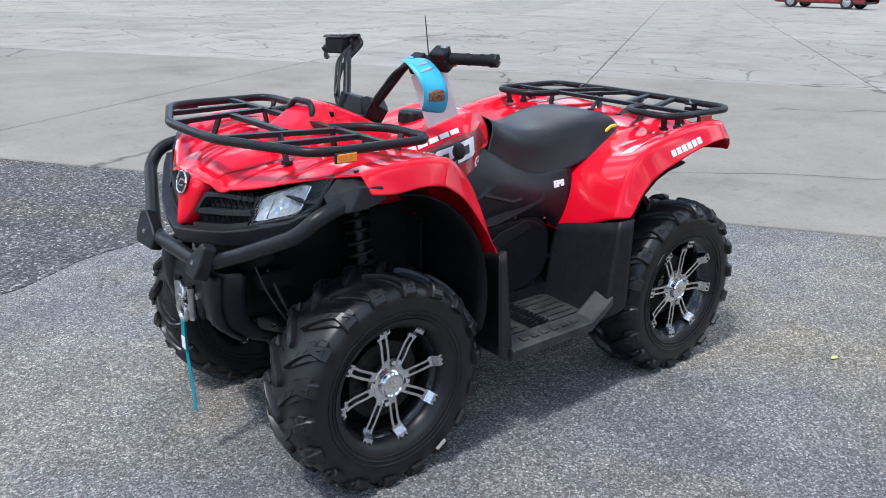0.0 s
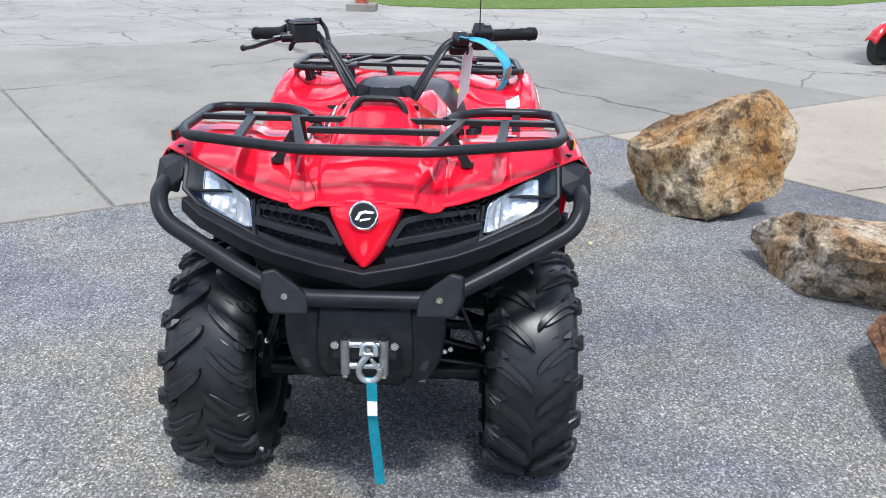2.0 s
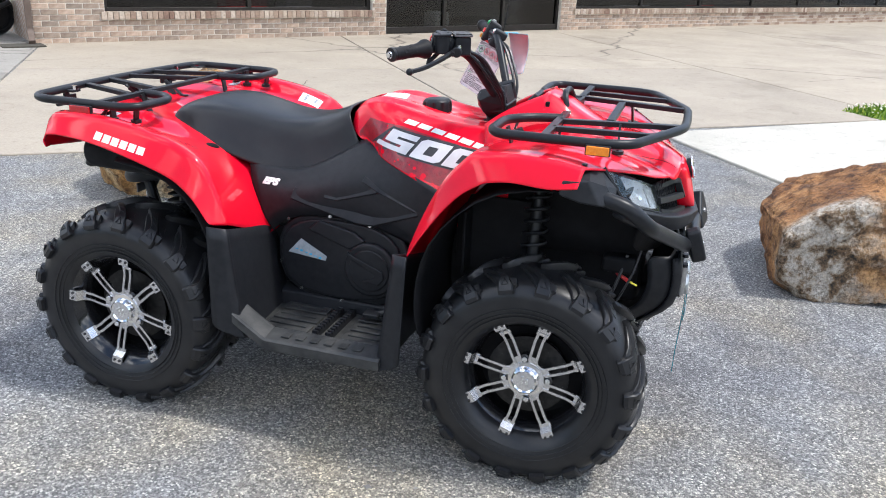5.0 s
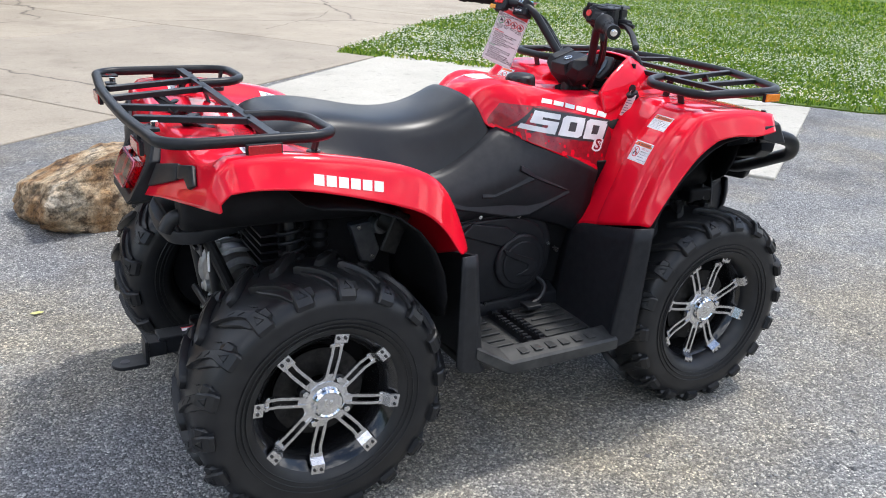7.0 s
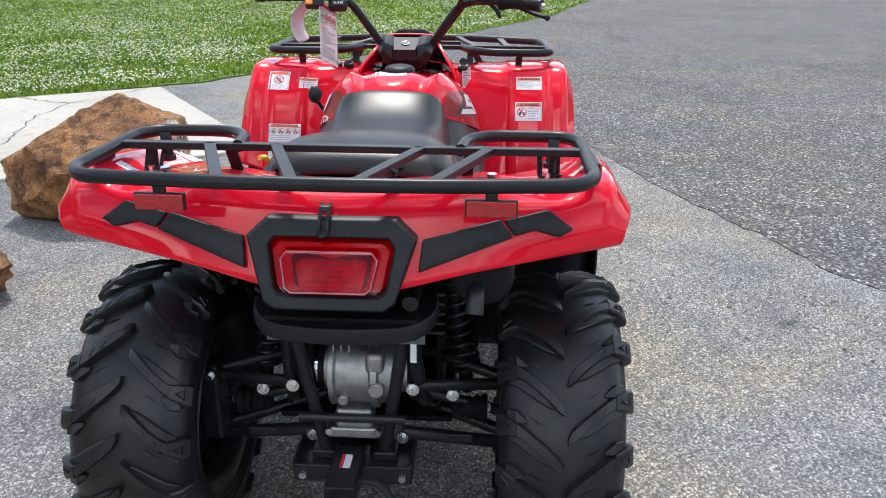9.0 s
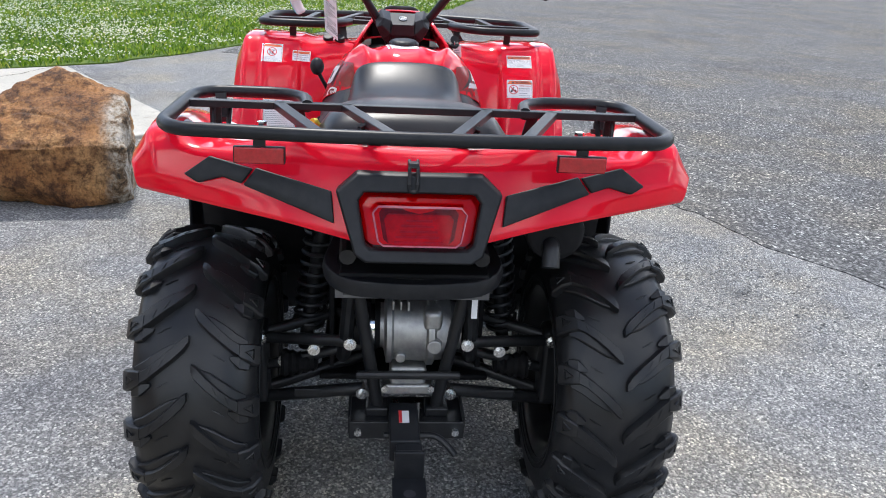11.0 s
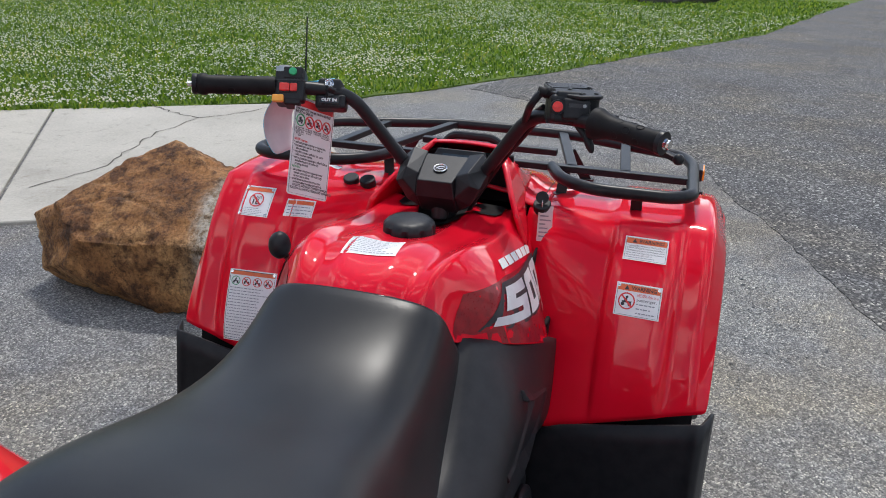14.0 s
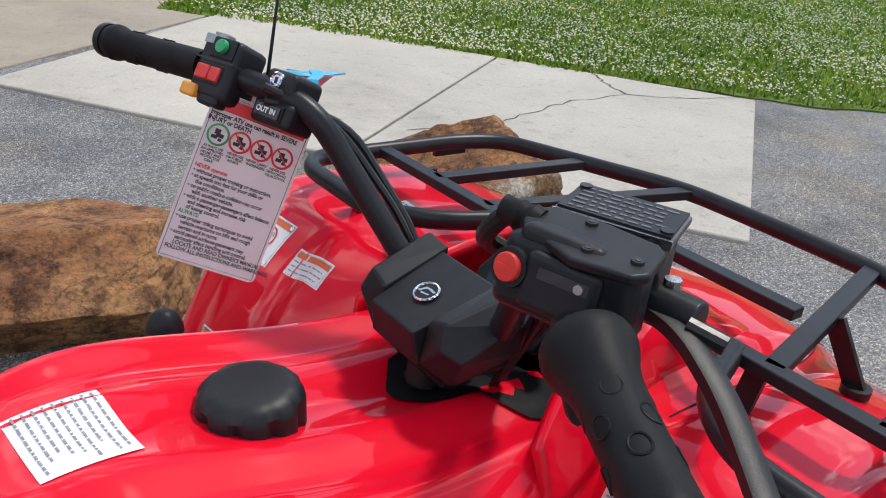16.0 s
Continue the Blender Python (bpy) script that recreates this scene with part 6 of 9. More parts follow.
part("switch_slide", cyl_bm(m @ Vector((0.022, 0.004, 0.036)), m @ Vector((0.022, 0.004, 0.039)), 0.0028, seg=12), CAST, hs)
part("thumb_lever", sweep_bm([m @ Vector(p) for p in ((0.020, -0.026, 0.010), (0.030, -0.040, 0.020), (0.036, -0.050, 0.028))], 0.006, 8), BLK, hs)
bm = bmesh.new()
bmesh.ops.create_icosphere(bm, subdivisions=2, radius=0.010, matrix=m @ Matrix.Translation((0.037, -0.055, 0.030)) @ Matrix.Rotation(radians(25), 4, "Z") @ Matrix.Diagonal((0.75, 1.7, 0.7, 1)))
part("thumb_paddle", bm, BLK, hs)
# the lid over the throttle drum: a rounded plate that widens towards the bar end
lm = axes((0.304, -0.258, 1.175), (0.40, -0.917, -0.02), (0.90, 0.39, 0.06))
lid = [(-0.052, 0.006), (-0.044, -0.012), (-0.006, -0.034), (0.028, -0.032), (0.035, -0.024), (0.035, 0.006), (0.028, 0.014), (-0.012, 0.022), (-0.040, 0.022)]
part("drum_box", plate_bm([(x * 0.9, y * 0.9) for x, y in lid], lm @ Matrix.Translation((0.0, 0.0, -0.046)), 0.048), BLK, hs, bevel=0.004)
dl = part("drum_lid", plate_bm(lid, lm, 0.007), BLK, hs, "black lid held by screws", bevel=0.0025)
for px_, py_ in ((-0.002, -0.020), (0.025, -0.016), (-0.012, 0.012)):
    part("lid_screw", cyl_bm(lm @ Vector((px_, py_, 0.006)), lm @ Vector((px_, py_, 0.0088)), 0.0042, 0.0036, 14), DARK, dl)
    part("screw_socket", cyl_bm(lm @ Vector((px_, py_, 0.0086)), lm @ Vector((px_, py_, 0.0091)), 0.0018, seg=6), INK, dl)
part("cable_elbow", sweep_bm(fillet([lm @ Vector(p) for p in ((-0.038, 0.004, -0.004), (-0.060, 0.006, 0.004), (-0.078, 0.004, -0.020))] + [Vector((0.385, -0.150, 1.09)), Vector((0.44, -0.10, 1.01))], 0.03, 5), 0.0065, 10), BLKG, quad, "black throttle cable")
part("elbow_boot", lathe_bm([(0.0, 0.005), (0.0, 0.0095), (0.006, 0.0105), (0.010, 0.0085), (0.014, 0.0100), (0.018, 0.0080), (0.026, 0.0085), (0.026, 0.005)], 18, m=along(lm @ Vector((-0.040, 0.005, 0.0)), lm @ Vector((-0.070, 0.006, 0.004)))), GRIP, hs)
# brake reservoir with its printed metal-edged cap
m = axes((0.346, -0.234, 1.158), (0.42, -0.907, -0.02), (0.90, 0.41, 0.02))
cy = part("brake_reservoir", box_bm(0.0, 0.0, -0.008, 0.066, 0.044, 0.050, m=m), BLKG, quad, "black brake fluid reservoir with a printed cap", bevel=0.005)
part("reservoir_cap", box_bm(0.0, 0.0, 0.021, 0.074, 0.050, 0.006, m=m), PLATE, cy, "dark metal cap with a bright edge", bevel=0.0015)
part("cap_face", box_bm(0.0, 0.001, 0.0248, 0.070, 0.045, 0.002, m=m), BLKG, cy)
part("cap_edge", box_bm(0.0, -0.0246, 0.0215, 0.074, 0.0012, 0.006, m=m), ALU, cy)
rnd = random.Random(12)
bm = bmesh.new()
for k in range(6):
    x = -0.030
    while x < 0.023:
        w_ = rnd.uniform(0.003, 0.009)
        box_bm(x + w_ / 2, 0.017 - 0.0068 * k, 0.0260, w_, 0.0024, 0.0004, bm, m)
        x += w_ + 0.0022
part("cap_print", bm, PLATE, cy, "bars of raised print", smooth=False)
for px_, py_ in ((-0.031, 0.018), (0.031, -0.016)):
    part("cap_screw", cyl_bm(m @ Vector((px_, py_, 0.025)), m @ Vector((px_, py_, 0.0272)), 0.0042, seg=12), DARK, cy)
part("master_cylinder", cyl_bm((0.330, -0.205, 1.140), (0.352, -0.300, 1.136), 0.0135, seg=16), BLKG, quad, "black brake master cylinder", bevel=0.003)
lever = [(0.340, -0.262, 1.136), (0.338, -0.300, 1.134), (0.322, -0.345, 1.120), (0.292, -0.395, 1.101), (0.268, -0.427, 1.094)]
lv = part("brake_lever", sweep_bm(fillet(lever, 0.04, 4), 0.007, 8, profile=[(-0.007, -0.004), (0.0, -0.006), (0.007, -0.004), (0.007, 0.004), (0.0, 0.006), (-0.007, 0.004)], up=(0, 0, 1)), BLK, quad, "black brake lever")
bm = bmesh.new()
bmesh.ops.create_icosphere(bm, subdivisions=2, radius=0.0098, matrix=Matrix.Translation((0.266, -0.430, 1.094)))
part("lever_ball", bm, BLKG, lv)
part("lever_screw", cyl_bm((0.352, -0.276, 1.134), (0.352, -0.276, 1.154), 0.0055, seg=8), ZINC, lv)
part("lever_adjuster", cyl_bm((0.340, -0.300, 1.138), (0.348, -0.322, 1.134), 0.0060, seg=10), DARK, lv)

# left hand: switch box, key lock, winch rocker, aerial
m = axes((0.304, 0.266, 1.142), (0.30, -0.95, 0.0), (0.47, 0.10, 0.88))
sw = part("switch_box", box_bm(0, 0.004, 0, 0.054, 0.066, 0.044, m=m), BLK, quad, "black switch box with coloured buttons", bevel=0.008, seg=3)
part("box_seam", box_bm(0, 0.0115, 0.0, 0.0548, 0.0018, 0.0448, m=m), INK, sw)
part("button_plate", box_bm(0.006, 0.025, 0.0215, 0.034, 0.022, 0.004, m=m), BLK, sw, bevel=0.003)
part("start_button", cyl_bm(m @ Vector((0.006, 0.026, 0.022)), m @ Vector((0.006, 0.026, 0.0285)), 0.0075, 0.0070, 18), BUTGRN, sw, "green start button", bevel=0.001)
part("switch_bezel", box_bm(-0.002, -0.003, 0.0215, 0.036, 0.021, 0.003, m=m), BLKG, sw, bevel=0.001)
part("light_switch", box_bm(-0.008, -0.003, 0.0245, 0.018, 0.015, 0.006, m=m), BUTRED, sw, "red rocker switch", bevel=0.002)
part("light_switch", box_bm(0.008, -0.003, 0.0235, 0.013, 0.015, 0.006, m=m), BUTRED, sw, "red rocker switch", bevel=0.002)
part("override_button", box_bm(-0.019, -0.024, 0.022, 0.021, 0.014, 0.010, m=m), BUTORG, sw, "orange button", bevel=0.003)
part("box_foot", box_bm(0.006, -0.027, 0.004, 0.030, 0.014, 0.034, m=m), BLK, sw, bevel=0.004)
part("choke_slide", box_bm(-0.012, 0.038, 0.010, 0.020, 0.008, 0.012, m=m), CAST, sw, bevel=0.002)
part("choke_window", box_bm(-0.018, 0.032, 0.0215, 0.014, 0.010, 0.002, m=m), DECALGREY, sw, bevel=0.001)
m = axes((0.347, 0.206, 1.133), (0.25, -0.97, 0.0), (0.40, 0.10, 0.90))
lk = part("lock_clamp", box_bm(0, 0.011, 0.002, 0.044, 0.026, 0.044, m=m), BLK, quad, "black clamp with a chrome lock", bevel=0.007, seg=3)
part("lock_face", lathe_bm([(0.0, 0.001), (0.0, 0.0088), (0.004, 0.0088), (0.005, 0.0070), (0.0035, 0.0055), (0.0035, 0.001)], 24, m=along(m @ Vector((0.0, 0.012, 0.0235)), m @ Vector((0.0, 0.012, 0.04)))), CHROME, lk, "chrome lock")
part("lock_hole", box_bm(0.0, 0.012, 0.0275, 0.0022, 0.0065, 0.0012, m=m), INK, lk)
ro = part("winch_switch", box_bm(0.003, -0.019, 0.004, 0.056, 0.027, 0.040, m=m), BLK, quad, "black winch rocker switch", bevel=0.006, seg=3)
part("rocker_bezel", box_bm(0.002, -0.019, 0.0245, 0.040, 0.017, 0.003, m=m), BLKG, ro, bevel=0.0012)
part("rocker", box_bm(0.002, -0.019, 0.0262, 0.036, 0.0135, 0.004, m=m), GLOSSBLK, ro, bevel=0.0015)
part("rocker_letters", text_bm("OUT IN", 0.0078, m @ Matrix.Translation((0.002, -0.019, 0.0288)), 0, 1.05, 0.0003), WHITE, ro, "white letters", smooth=False)
part("aerial", cyl_bm((0.345, 0.259, 1.13), (0.362, 0.258, 1.268), 0.0022, 0.0013, 8), DARK, quad, "thin black whip aerial")
for s in (-1, 1):
    for off in (0.0, 0.014):
        cable = [(0.315, s * 0.20, 1.150 - off), (0.375 + off, s * 0.165, 1.12), (0.43 + off, s * 0.10, 1.02 - off), (0.44, s * 0.06, 0.94), (0.45, s * 0.03, 0.88)]
        part("cable", sweep_bm(fillet(cable, 0.06, 5), 0.0045, 8), DARK, quad, "black control cable")
part("brake_hose", sweep_bm(fillet([(0.335, -0.200, 1.140), (0.375, -0.175, 1.105), (0.435, -0.095, 1.0), (0.45, -0.05, 0.92)], 0.06, 5), 0.004, 8), DARK, quad)

# cover over the steering stem: a sloping middle plate between two raised wings
def hull(points):
    bm = bmesh.new()
    for x, w, z in points:
        bm.verts.new((x, w, z))
    bmesh.ops.convex_hull(bm, input=bm.verts[:])
    return bm


pod = part("stem_cover", hull([(x, s * w, z) for s in (-1, 1) for x, w, z in ((0.434, 0.046, 1.018), (0.346, 0.034, 0.988), (0.352, 0.038, 0.955), (0.385, 0.036, 0.918), (0.440, 0.040, 0.925), (0.446, 0.05, 0.97))]), BLK, quad, "angular black handlebar cover", smooth=False, bevel=0.003, seg=2)
for s in (-1, 1):
    part("cover_wing", hull([(x, s * w, z) for x, w, z in ((0.440, 0.042, 1.022), (0.437, 0.070, 1.028), (0.420, 0.090, 1.006), (0.362, 0.036, 0.997), (0.362, 0.060, 1.006), (0.354, 0.066, 0.984), (0.366, 0.083, 0.976), (0.376, 0.064, 0.940), (0.353, 0.038, 0.957), (0.446, 0.080, 0.968), (0.440, 0.040, 0.925), (0.387, 0.038, 0.921))]), BLK, pod, smooth=False, bevel=0.003, seg=2)
pm = axes((0.385, 0.0, 1.0030), (0, -1, 0), (0.944, 0, 0.33))
bm = plate_bm([(0.0125 * math.cos(2 * math.pi * k / 28), 0.0125 * math.sin(2 * math.pi * k / 28)) for k in range(28)], pm @ Matrix.Translation((0, 0, -0.004)), 0.0052)
part("cover_badge", bm, BLKG, pod, "small dark round badge with a bright rim and mark")
part("badge_rim", sweep_bm([pm @ Vector((0.0122 * math.cos(2 * math.pi * k / 28), 0.0122 * math.sin(2 * math.pi * k / 28), 0.0014)) for k in range(28)], 0.0013, 6, None, True), CHROME, pod)
for outl in (((-0.009, -0.004), (-0.004, 0.004), (0.002, 0.005), (0.010, 0.004), (0.008, 0.0018), (0.0, 0.0026), (-0.003, 0.001), (-0.005, -0.004)), ((-0.003, -0.003), (0.007, -0.0015), (0.006, -0.0035), (-0.003, -0.0055))):
    part("badge_mark", plate_bm(outl[::-1], pm @ Matrix.Translation((0, 0, 0.0012)), 0.001), CHROME, pod, smooth=False)
part("stem_boot", cyl_bm((0.388, 0, 0.90), (0.398, 0, 0.95), 0.017, 0.019, 20), DARK, quad, bevel=0.006)

# gear lever on the left, sockets, key
part("gear_lever", sweep_bm(fillet([(0.28, 0.215, 0.76), (0.255, 0.245, 0.82), (0.232, 0.258, 0.85)], 0.03, 4), 0.006, 10), DARK, quad, "black gear lever")
bm = bmesh.new()
bmesh.ops.create_uvsphere(bm, u_segments=20, v_segments=12, radius=0.021, matrix=Matrix.Translation((0.227, 0.260, 0.866)) @ Matrix.Diagonal((1, 1, 1.25, 1)))
part("gear_knob", bm, BLK, quad, "round black gear knob")
for y in (0.205, 0.243):
    part("socket_cap", cyl_bm((0.530, y, 0.905), (0.522, y, 0.925), 0.017, seg=18), BLK, quad, "black rubber socket cap", bevel=0.003)
part("key_lock", cyl_bm((0.515, -0.178, 0.905), (0.505, -0.178, 0.922), 0.018, seg=18), BLK, quad, "black ignition lock", bevel=0.003)

# rear lamp in its black frame
def drape_plate(name, outline, tree, lift, mat, label="", x0=-1.10, parent=None, thick=0.010, cuts=3):
    bm = bmesh.new()
    f = bm.faces.new([bm.verts.new((x0, y, z)) for y, z in outline])
    drape(bm, tree, (1, 0, 0), lift, cuts)
    ob = part(name, bm, mat, parent or quad, label)
    k = ob.modifiers.new("thick", "SOLIDIFY")
    k.thickness, k.offset = thick, -1
    b = ob.modifiers.new("edge", "BEVEL")
    b.width, b.segments, b.limit_method = 0.003, 2, "ANGLE"
    return ob


rear_tree = surface_tree([rear])
oct_out = [(-0.150, 0.810), (-0.114, 0.842), (0.114, 0.842), (0.150, 0.810), (0.116, 0.706), (0.096, 0.694), (-0.096, 0.694), (-0.116, 0.706)]
oct_in = [(-0.110, 0.794), (-0.098, 0.809), (0.098, 0.809), (0.110, 0.794), (0.097, 0.728), (0.085, 0.718), (-0.085, 0.718), (-0.097, 0.728)]
bm = bmesh.new()
XO = -0.975
rings = []
for outl, x in ((oct_out, -0.925), (oct_out, XO + 0.006), ([(y * 0.97, 0.765 + (z - 0.765) * 0.96) for y, z in oct_out], XO), ([(y * 1.05, 0.765 + (z - 0.765) * 1.06) for y, z in oct_in], XO), (oct_in, XO + 0.006), (oct_in, -0.935)):
    rings.append([bm.verts.new((x, y, z)) for y, z in outl])
for a, b in zip(rings, rings[1:]):
    for k in range(8):
        bm.faces.new((a[k], a[(k + 1) % 8], b[(k + 1) % 8], b[k]))
bezel = part("lamp_frame", bm, BLK, quad, "black eight-sided tail lamp frame", bevel=0.004)
bm = plate_bm([(y, z) for y, z in [(p[0] * 1.0, p[1]) for p in oct_in]], axes((-0.935, 0, 0), (0, 1, 0), (0, 0, 1)), -0.004)
tail = part("tail_lamp", bm, WINE, quad, "red tail lamp in two steps")
for sc, zc, x, mat, nm in ((0.93, 0.762, -0.941, TAILRED, "reflector"), (0.66, 0.752, -0.948, WINE, "bulb_cover"), (0.58, 0.745, -0.953, TAILRED, "bulb_cover")):
    part(nm, plate_bm([(y * sc, zc + (z - 0.763) * sc) for y, z in oct_in], axes((x, 0, 0), (0, 1, 0), (0, 0, 1)), -0.006), mat, tail, bevel=0.002)
for k in range(11):
    part("reflector_rib", box_bm(-0.9485, -0.080 + 0.016 * k, 0.794, 0.003, 0.004, 0.014), TAILBACK, tail)
for k in range(5):
    part("reflector_rib", box_bm(-0.961, 0.003 * (k % 2), 0.726 + 0.009 * k, 0.003, 0.088 - 0.010 * k, 0.003), TAILBACK, tail)
# the lens: a dark outer bowl and a proud block with bevelled edges
bm = bmesh.new()
lens_rings = []
for sc, zs, x in ((1.0, 1.0, -0.957), (0.93, 0.90, -0.968), (0.80, 0.76, -0.970), (0.78, 0.73, -0.986), (0.72, 0.64, -0.992)):
    lens_rings.append([bm.verts.new((x, y * sc, 0.760 + (z - 0.763) * zs)) for y, z in oct_in])
for a, b in zip(lens_rings, lens_rings[1:]):
    for k in range(8):
        bm.faces.new((a[k], a[(k + 1) % 8], b[(k + 1) % 8], b[k]))
bm.faces.new(lens_rings[-1])
ln = part("lens", bm, TAILLENS, tail, "clear red lens with a raised middle", smooth=False)
ln.visible_shadow = False
# pale strip imitates the light caught on the bevel of the block
edge = [Vector((-0.9895, y * 0.755, 0.760 + (z - 0.763) * 0.69)) for y, z in oct_in]
part("lens_edge", sweep_bm(edge, 0.0020, 5, None, True), EDGEGLINT, tail, "pale strip painted as light caught on the lens bevel")
strap_l = [(-0.962, 0.012, 0.862), (-0.980, 0.012, 0.852), (-0.986, 0.013, 0.826)]
la = part("latch", box_bm(-0.972, 0.012, 0.857, 0.016, 0.020, 0.010), DARK, quad, "small black rubber latch", bevel=0.003)
for o_ in (-0.0075, 0.0075):
    part("latch_strand", sweep_bm(fillet([(x, y + o_, z) for x, y, z in strap_l], 0.008, 3), 0.0032, 8), DARK, la)
part("latch_end", sweep_bm(fillet([(-0.986, 0.0055, 0.828), (-0.988, 0.006, 0.816), (-0.988, 0.020, 0.816), (-0.986, 0.0205, 0.828)], 0.006, 3), 0.0034, 8), GRIP, la)
# the lamp leans back with the panel round it
for ob in (bezel, tail, la):
    for o_ in (ob, *ob.children_recursive):
        for v in o_.data.vertices:
            v.co.x += 0.035 + 0.45 * (v.co.z - 0.763)
for s in (-1, 1):
    drape_plate("tail_trim", [(s * 0.152, 0.754), (s * 0.158, 0.808), (s * 0.292, 0.842), (s * 0.315, 0.812)], rear_tree, 0.012, BLK, "black moulded trim strip", cuts=2)
    drape_plate("tail_trim", [(s * 0.298, 0.840), (s * 0.318, 0.814), (s * 0.352, 0.824), (s * 0.395, 0.812), (s * 0.42, 0.826), (s * 0.375, 0.858)], rear_tree, 0.012, BLK, "black moulded trim strip", cuts=2)

# rear end: bumper loop, bracket, axle drive, arms, shocks, hitch
loop = [(-0.70, -0.15, 0.640), (-0.81, -0.170, 0.618), (-0.868, -0.13, 0.610), (-0.880, 0.0, 0.606), (-0.868, 0.13, 0.610), (-0.81, 0.170, 0.618), (-0.70, 0.15, 0.640)]
part("rear_bumper", sweep_bm(fillet(loop, 0.06, 5), 0.016, 8, profile=[(-0.016, -0.014), (0.012, -0.018), (0.016, 0.0), (0.012, 0.016), (-0.016, 0.016)], up=(0, 0, 1)), BLK, quad, "black rear bumper loop", bevel=0.003)
part("bumper_tray", box_bm(-0.80, 0, 0.628, 0.13, 0.29, 0.012), LINER, quad, bevel=0.005)
for s in (-1, 1):
    bm = plate_bm([(0.045, 0.0), (0.155, 0.0), (0.155, 0.030), (0.045, 0.030), (0.03, 0.055), (0.0, 0.055), (0.0, 0.035)], axes((-0.815, 0, 0.560), (0, s, 0), (0, 0, 1)), 0.004 * s)
    bk = part("hanger_plate", bm, PLATE, quad, "grey steel bracket with slots")
    part("slot", box_bm(-0.818, s * 0.125, 0.575, 0.012, 0.028, 0.008), INK, bk)
    part("frame_strut", cyl_bm((-0.785, s * 0.118, 0.61), (-0.742, s * 0.062, 0.26), 0.0135, seg=12), DARK, quad)
    # upper and lower arms
    for a, b, r in (((-0.735, s * 0.125, 0.425), (-0.66, s * 0.325, 0.395), 0.013), ((-0.56, s * 0.125, 0.425), (-0.64, s * 0.325, 0.395), 0.013), ((-0.700, s * 0.095, 0.290), (-0.640, s * 0.345, 0.232), 0.0145), ((-0.54, s * 0.10, 0.290), (-0.61, s * 0.345, 0.232), 0.0145), ((-0.65, s * 0.10, 0.375), (-0.645, s * 0.36, 0.306), 0.012)):
        part("suspension_arm", cyl_bm(a, b, r, seg=12), DARK, quad, "black tubular suspension arm")
    part("arm_pad", box_bm(-0.684, s * 0.215, 0.270, 0.012, 0.07, 0.02), DARK, quad, bevel=0.003)
    part("upright", box_bm(-0.645, s * 0.335, 0.33, 0.07, 0.05, 0.19), DARK, quad, bevel=0.012)
    for x, y, z in ((-0.757, 0.125, 0.428), (-0.715, 0.098, 0.285), (-0.70, 0.205, 0.385), (-0.66, 0.275, 0.335), (-0.70, 0.32, 0.41)):
        part("pivot_bolt", cyl_bm((x + 0.012, s * y, z), (x - 0.012, s * y, z), 0.0085, seg=6), ZINC, quad)
        part("bolt_washer", cyl_bm((x + 0.004, s * y, z), (x - 0.003, s * y, z), 0.0135, seg=16), ZINC, quad)
    # bellows of the drive shaft
    bm = lathe_bm([(0.0, 0.010)] + [(0.008 * k, 0.030 - 0.0016 * k + (0.005 if k % 2 else 0)) for k in range(10)] + [(0.08, 0.010)], 20, m=Matrix.Translation((-0.648, s * 0.28, 0.325)) @ Matrix.Rotation(0 if s < 0 else math.pi, 4, "Z"))
    part("shaft_boot", bm, GRIP, quad, "black ribbed rubber boot")
    for top, low in (((-0.60, s * 0.19, 0.66), (-0.575, s * 0.235, 0.33)), ((0.60, s * 0.235, 0.84), (0.60, s * 0.315, 0.40))):
        a, b = Vector(top), Vector(low)
        d = b - a
        sh = part("shock_absorber", cyl_bm(a, b, 0.016, seg=14), DARK, quad, "black coil-over shock absorber")
        q = d.to_track_quat("Z", "Y").to_matrix()
        pts = []
        turns = 9
        for k in range(turns * 12 + 1):
            t = k / (turns * 12)
            an = 2 * math.pi * turns * t
            pts.append(a + d * (0.10 + 0.68 * t) + q @ Vector((0.033 * math.cos(an), 0.033 * math.sin(an), 0)))
        part("coil_spring", sweep_bm(pts, 0.0052, 8), BLKG, sh, "black coil spring")
        part("spring_seat", cyl_bm(a + d * 0.78, a + d * 0.80, 0.038, seg=20), DARK, sh)
    # front suspension
    for a, b, r in (((0.70, s * 0.13, 0.43), (0.655, s * 0.30, 0.40), 0.013), ((0.54, s * 0.13, 0.43), (0.63, s * 0.30, 0.40), 0.013), ((0.74, s * 0.11, 0.31), (0.66, s * 0.315, 0.245), 0.017), ((0.50, s * 0.11, 0.31), (0.63, s * 0.315, 0.245), 0.017), ((0.645, s * 0.10, 0.37), (0.645, s * 0.34, 0.306), 0.013), ((0.76, s * 0.10, 0.36), (0.74, s * 0.32, 0.32), 0.008)):
        part("suspension_arm", cyl_bm(a, b, r, seg=12), DARK, quad, "black tubular suspension arm")
    part("arm_cover", box_bm(0.70, s * 0.21, 0.315, 0.16, 0.15, 0.03), LINER, quad, bevel=0.01)
    part("upright", box_bm(0.645, s * 0.315, 0.33, 0.07, 0.05, 0.20), DARK, quad, bevel=0.012)
    part("brake_hose", sweep_bm(fillet([(0.86, s * 0.20, 0.60), (0.84, s * 0.235, 0.52), (0.80, s * 0.27, 0.42), (0.72, s * 0.30, 0.36)], 0.06, 5), 0.005, 8), DARK, quad)
    part("caliper", box_bm(0.70, s * 0.325, 0.375, 0.08, 0.05, 0.06), DARK, quad, bevel=0.01)
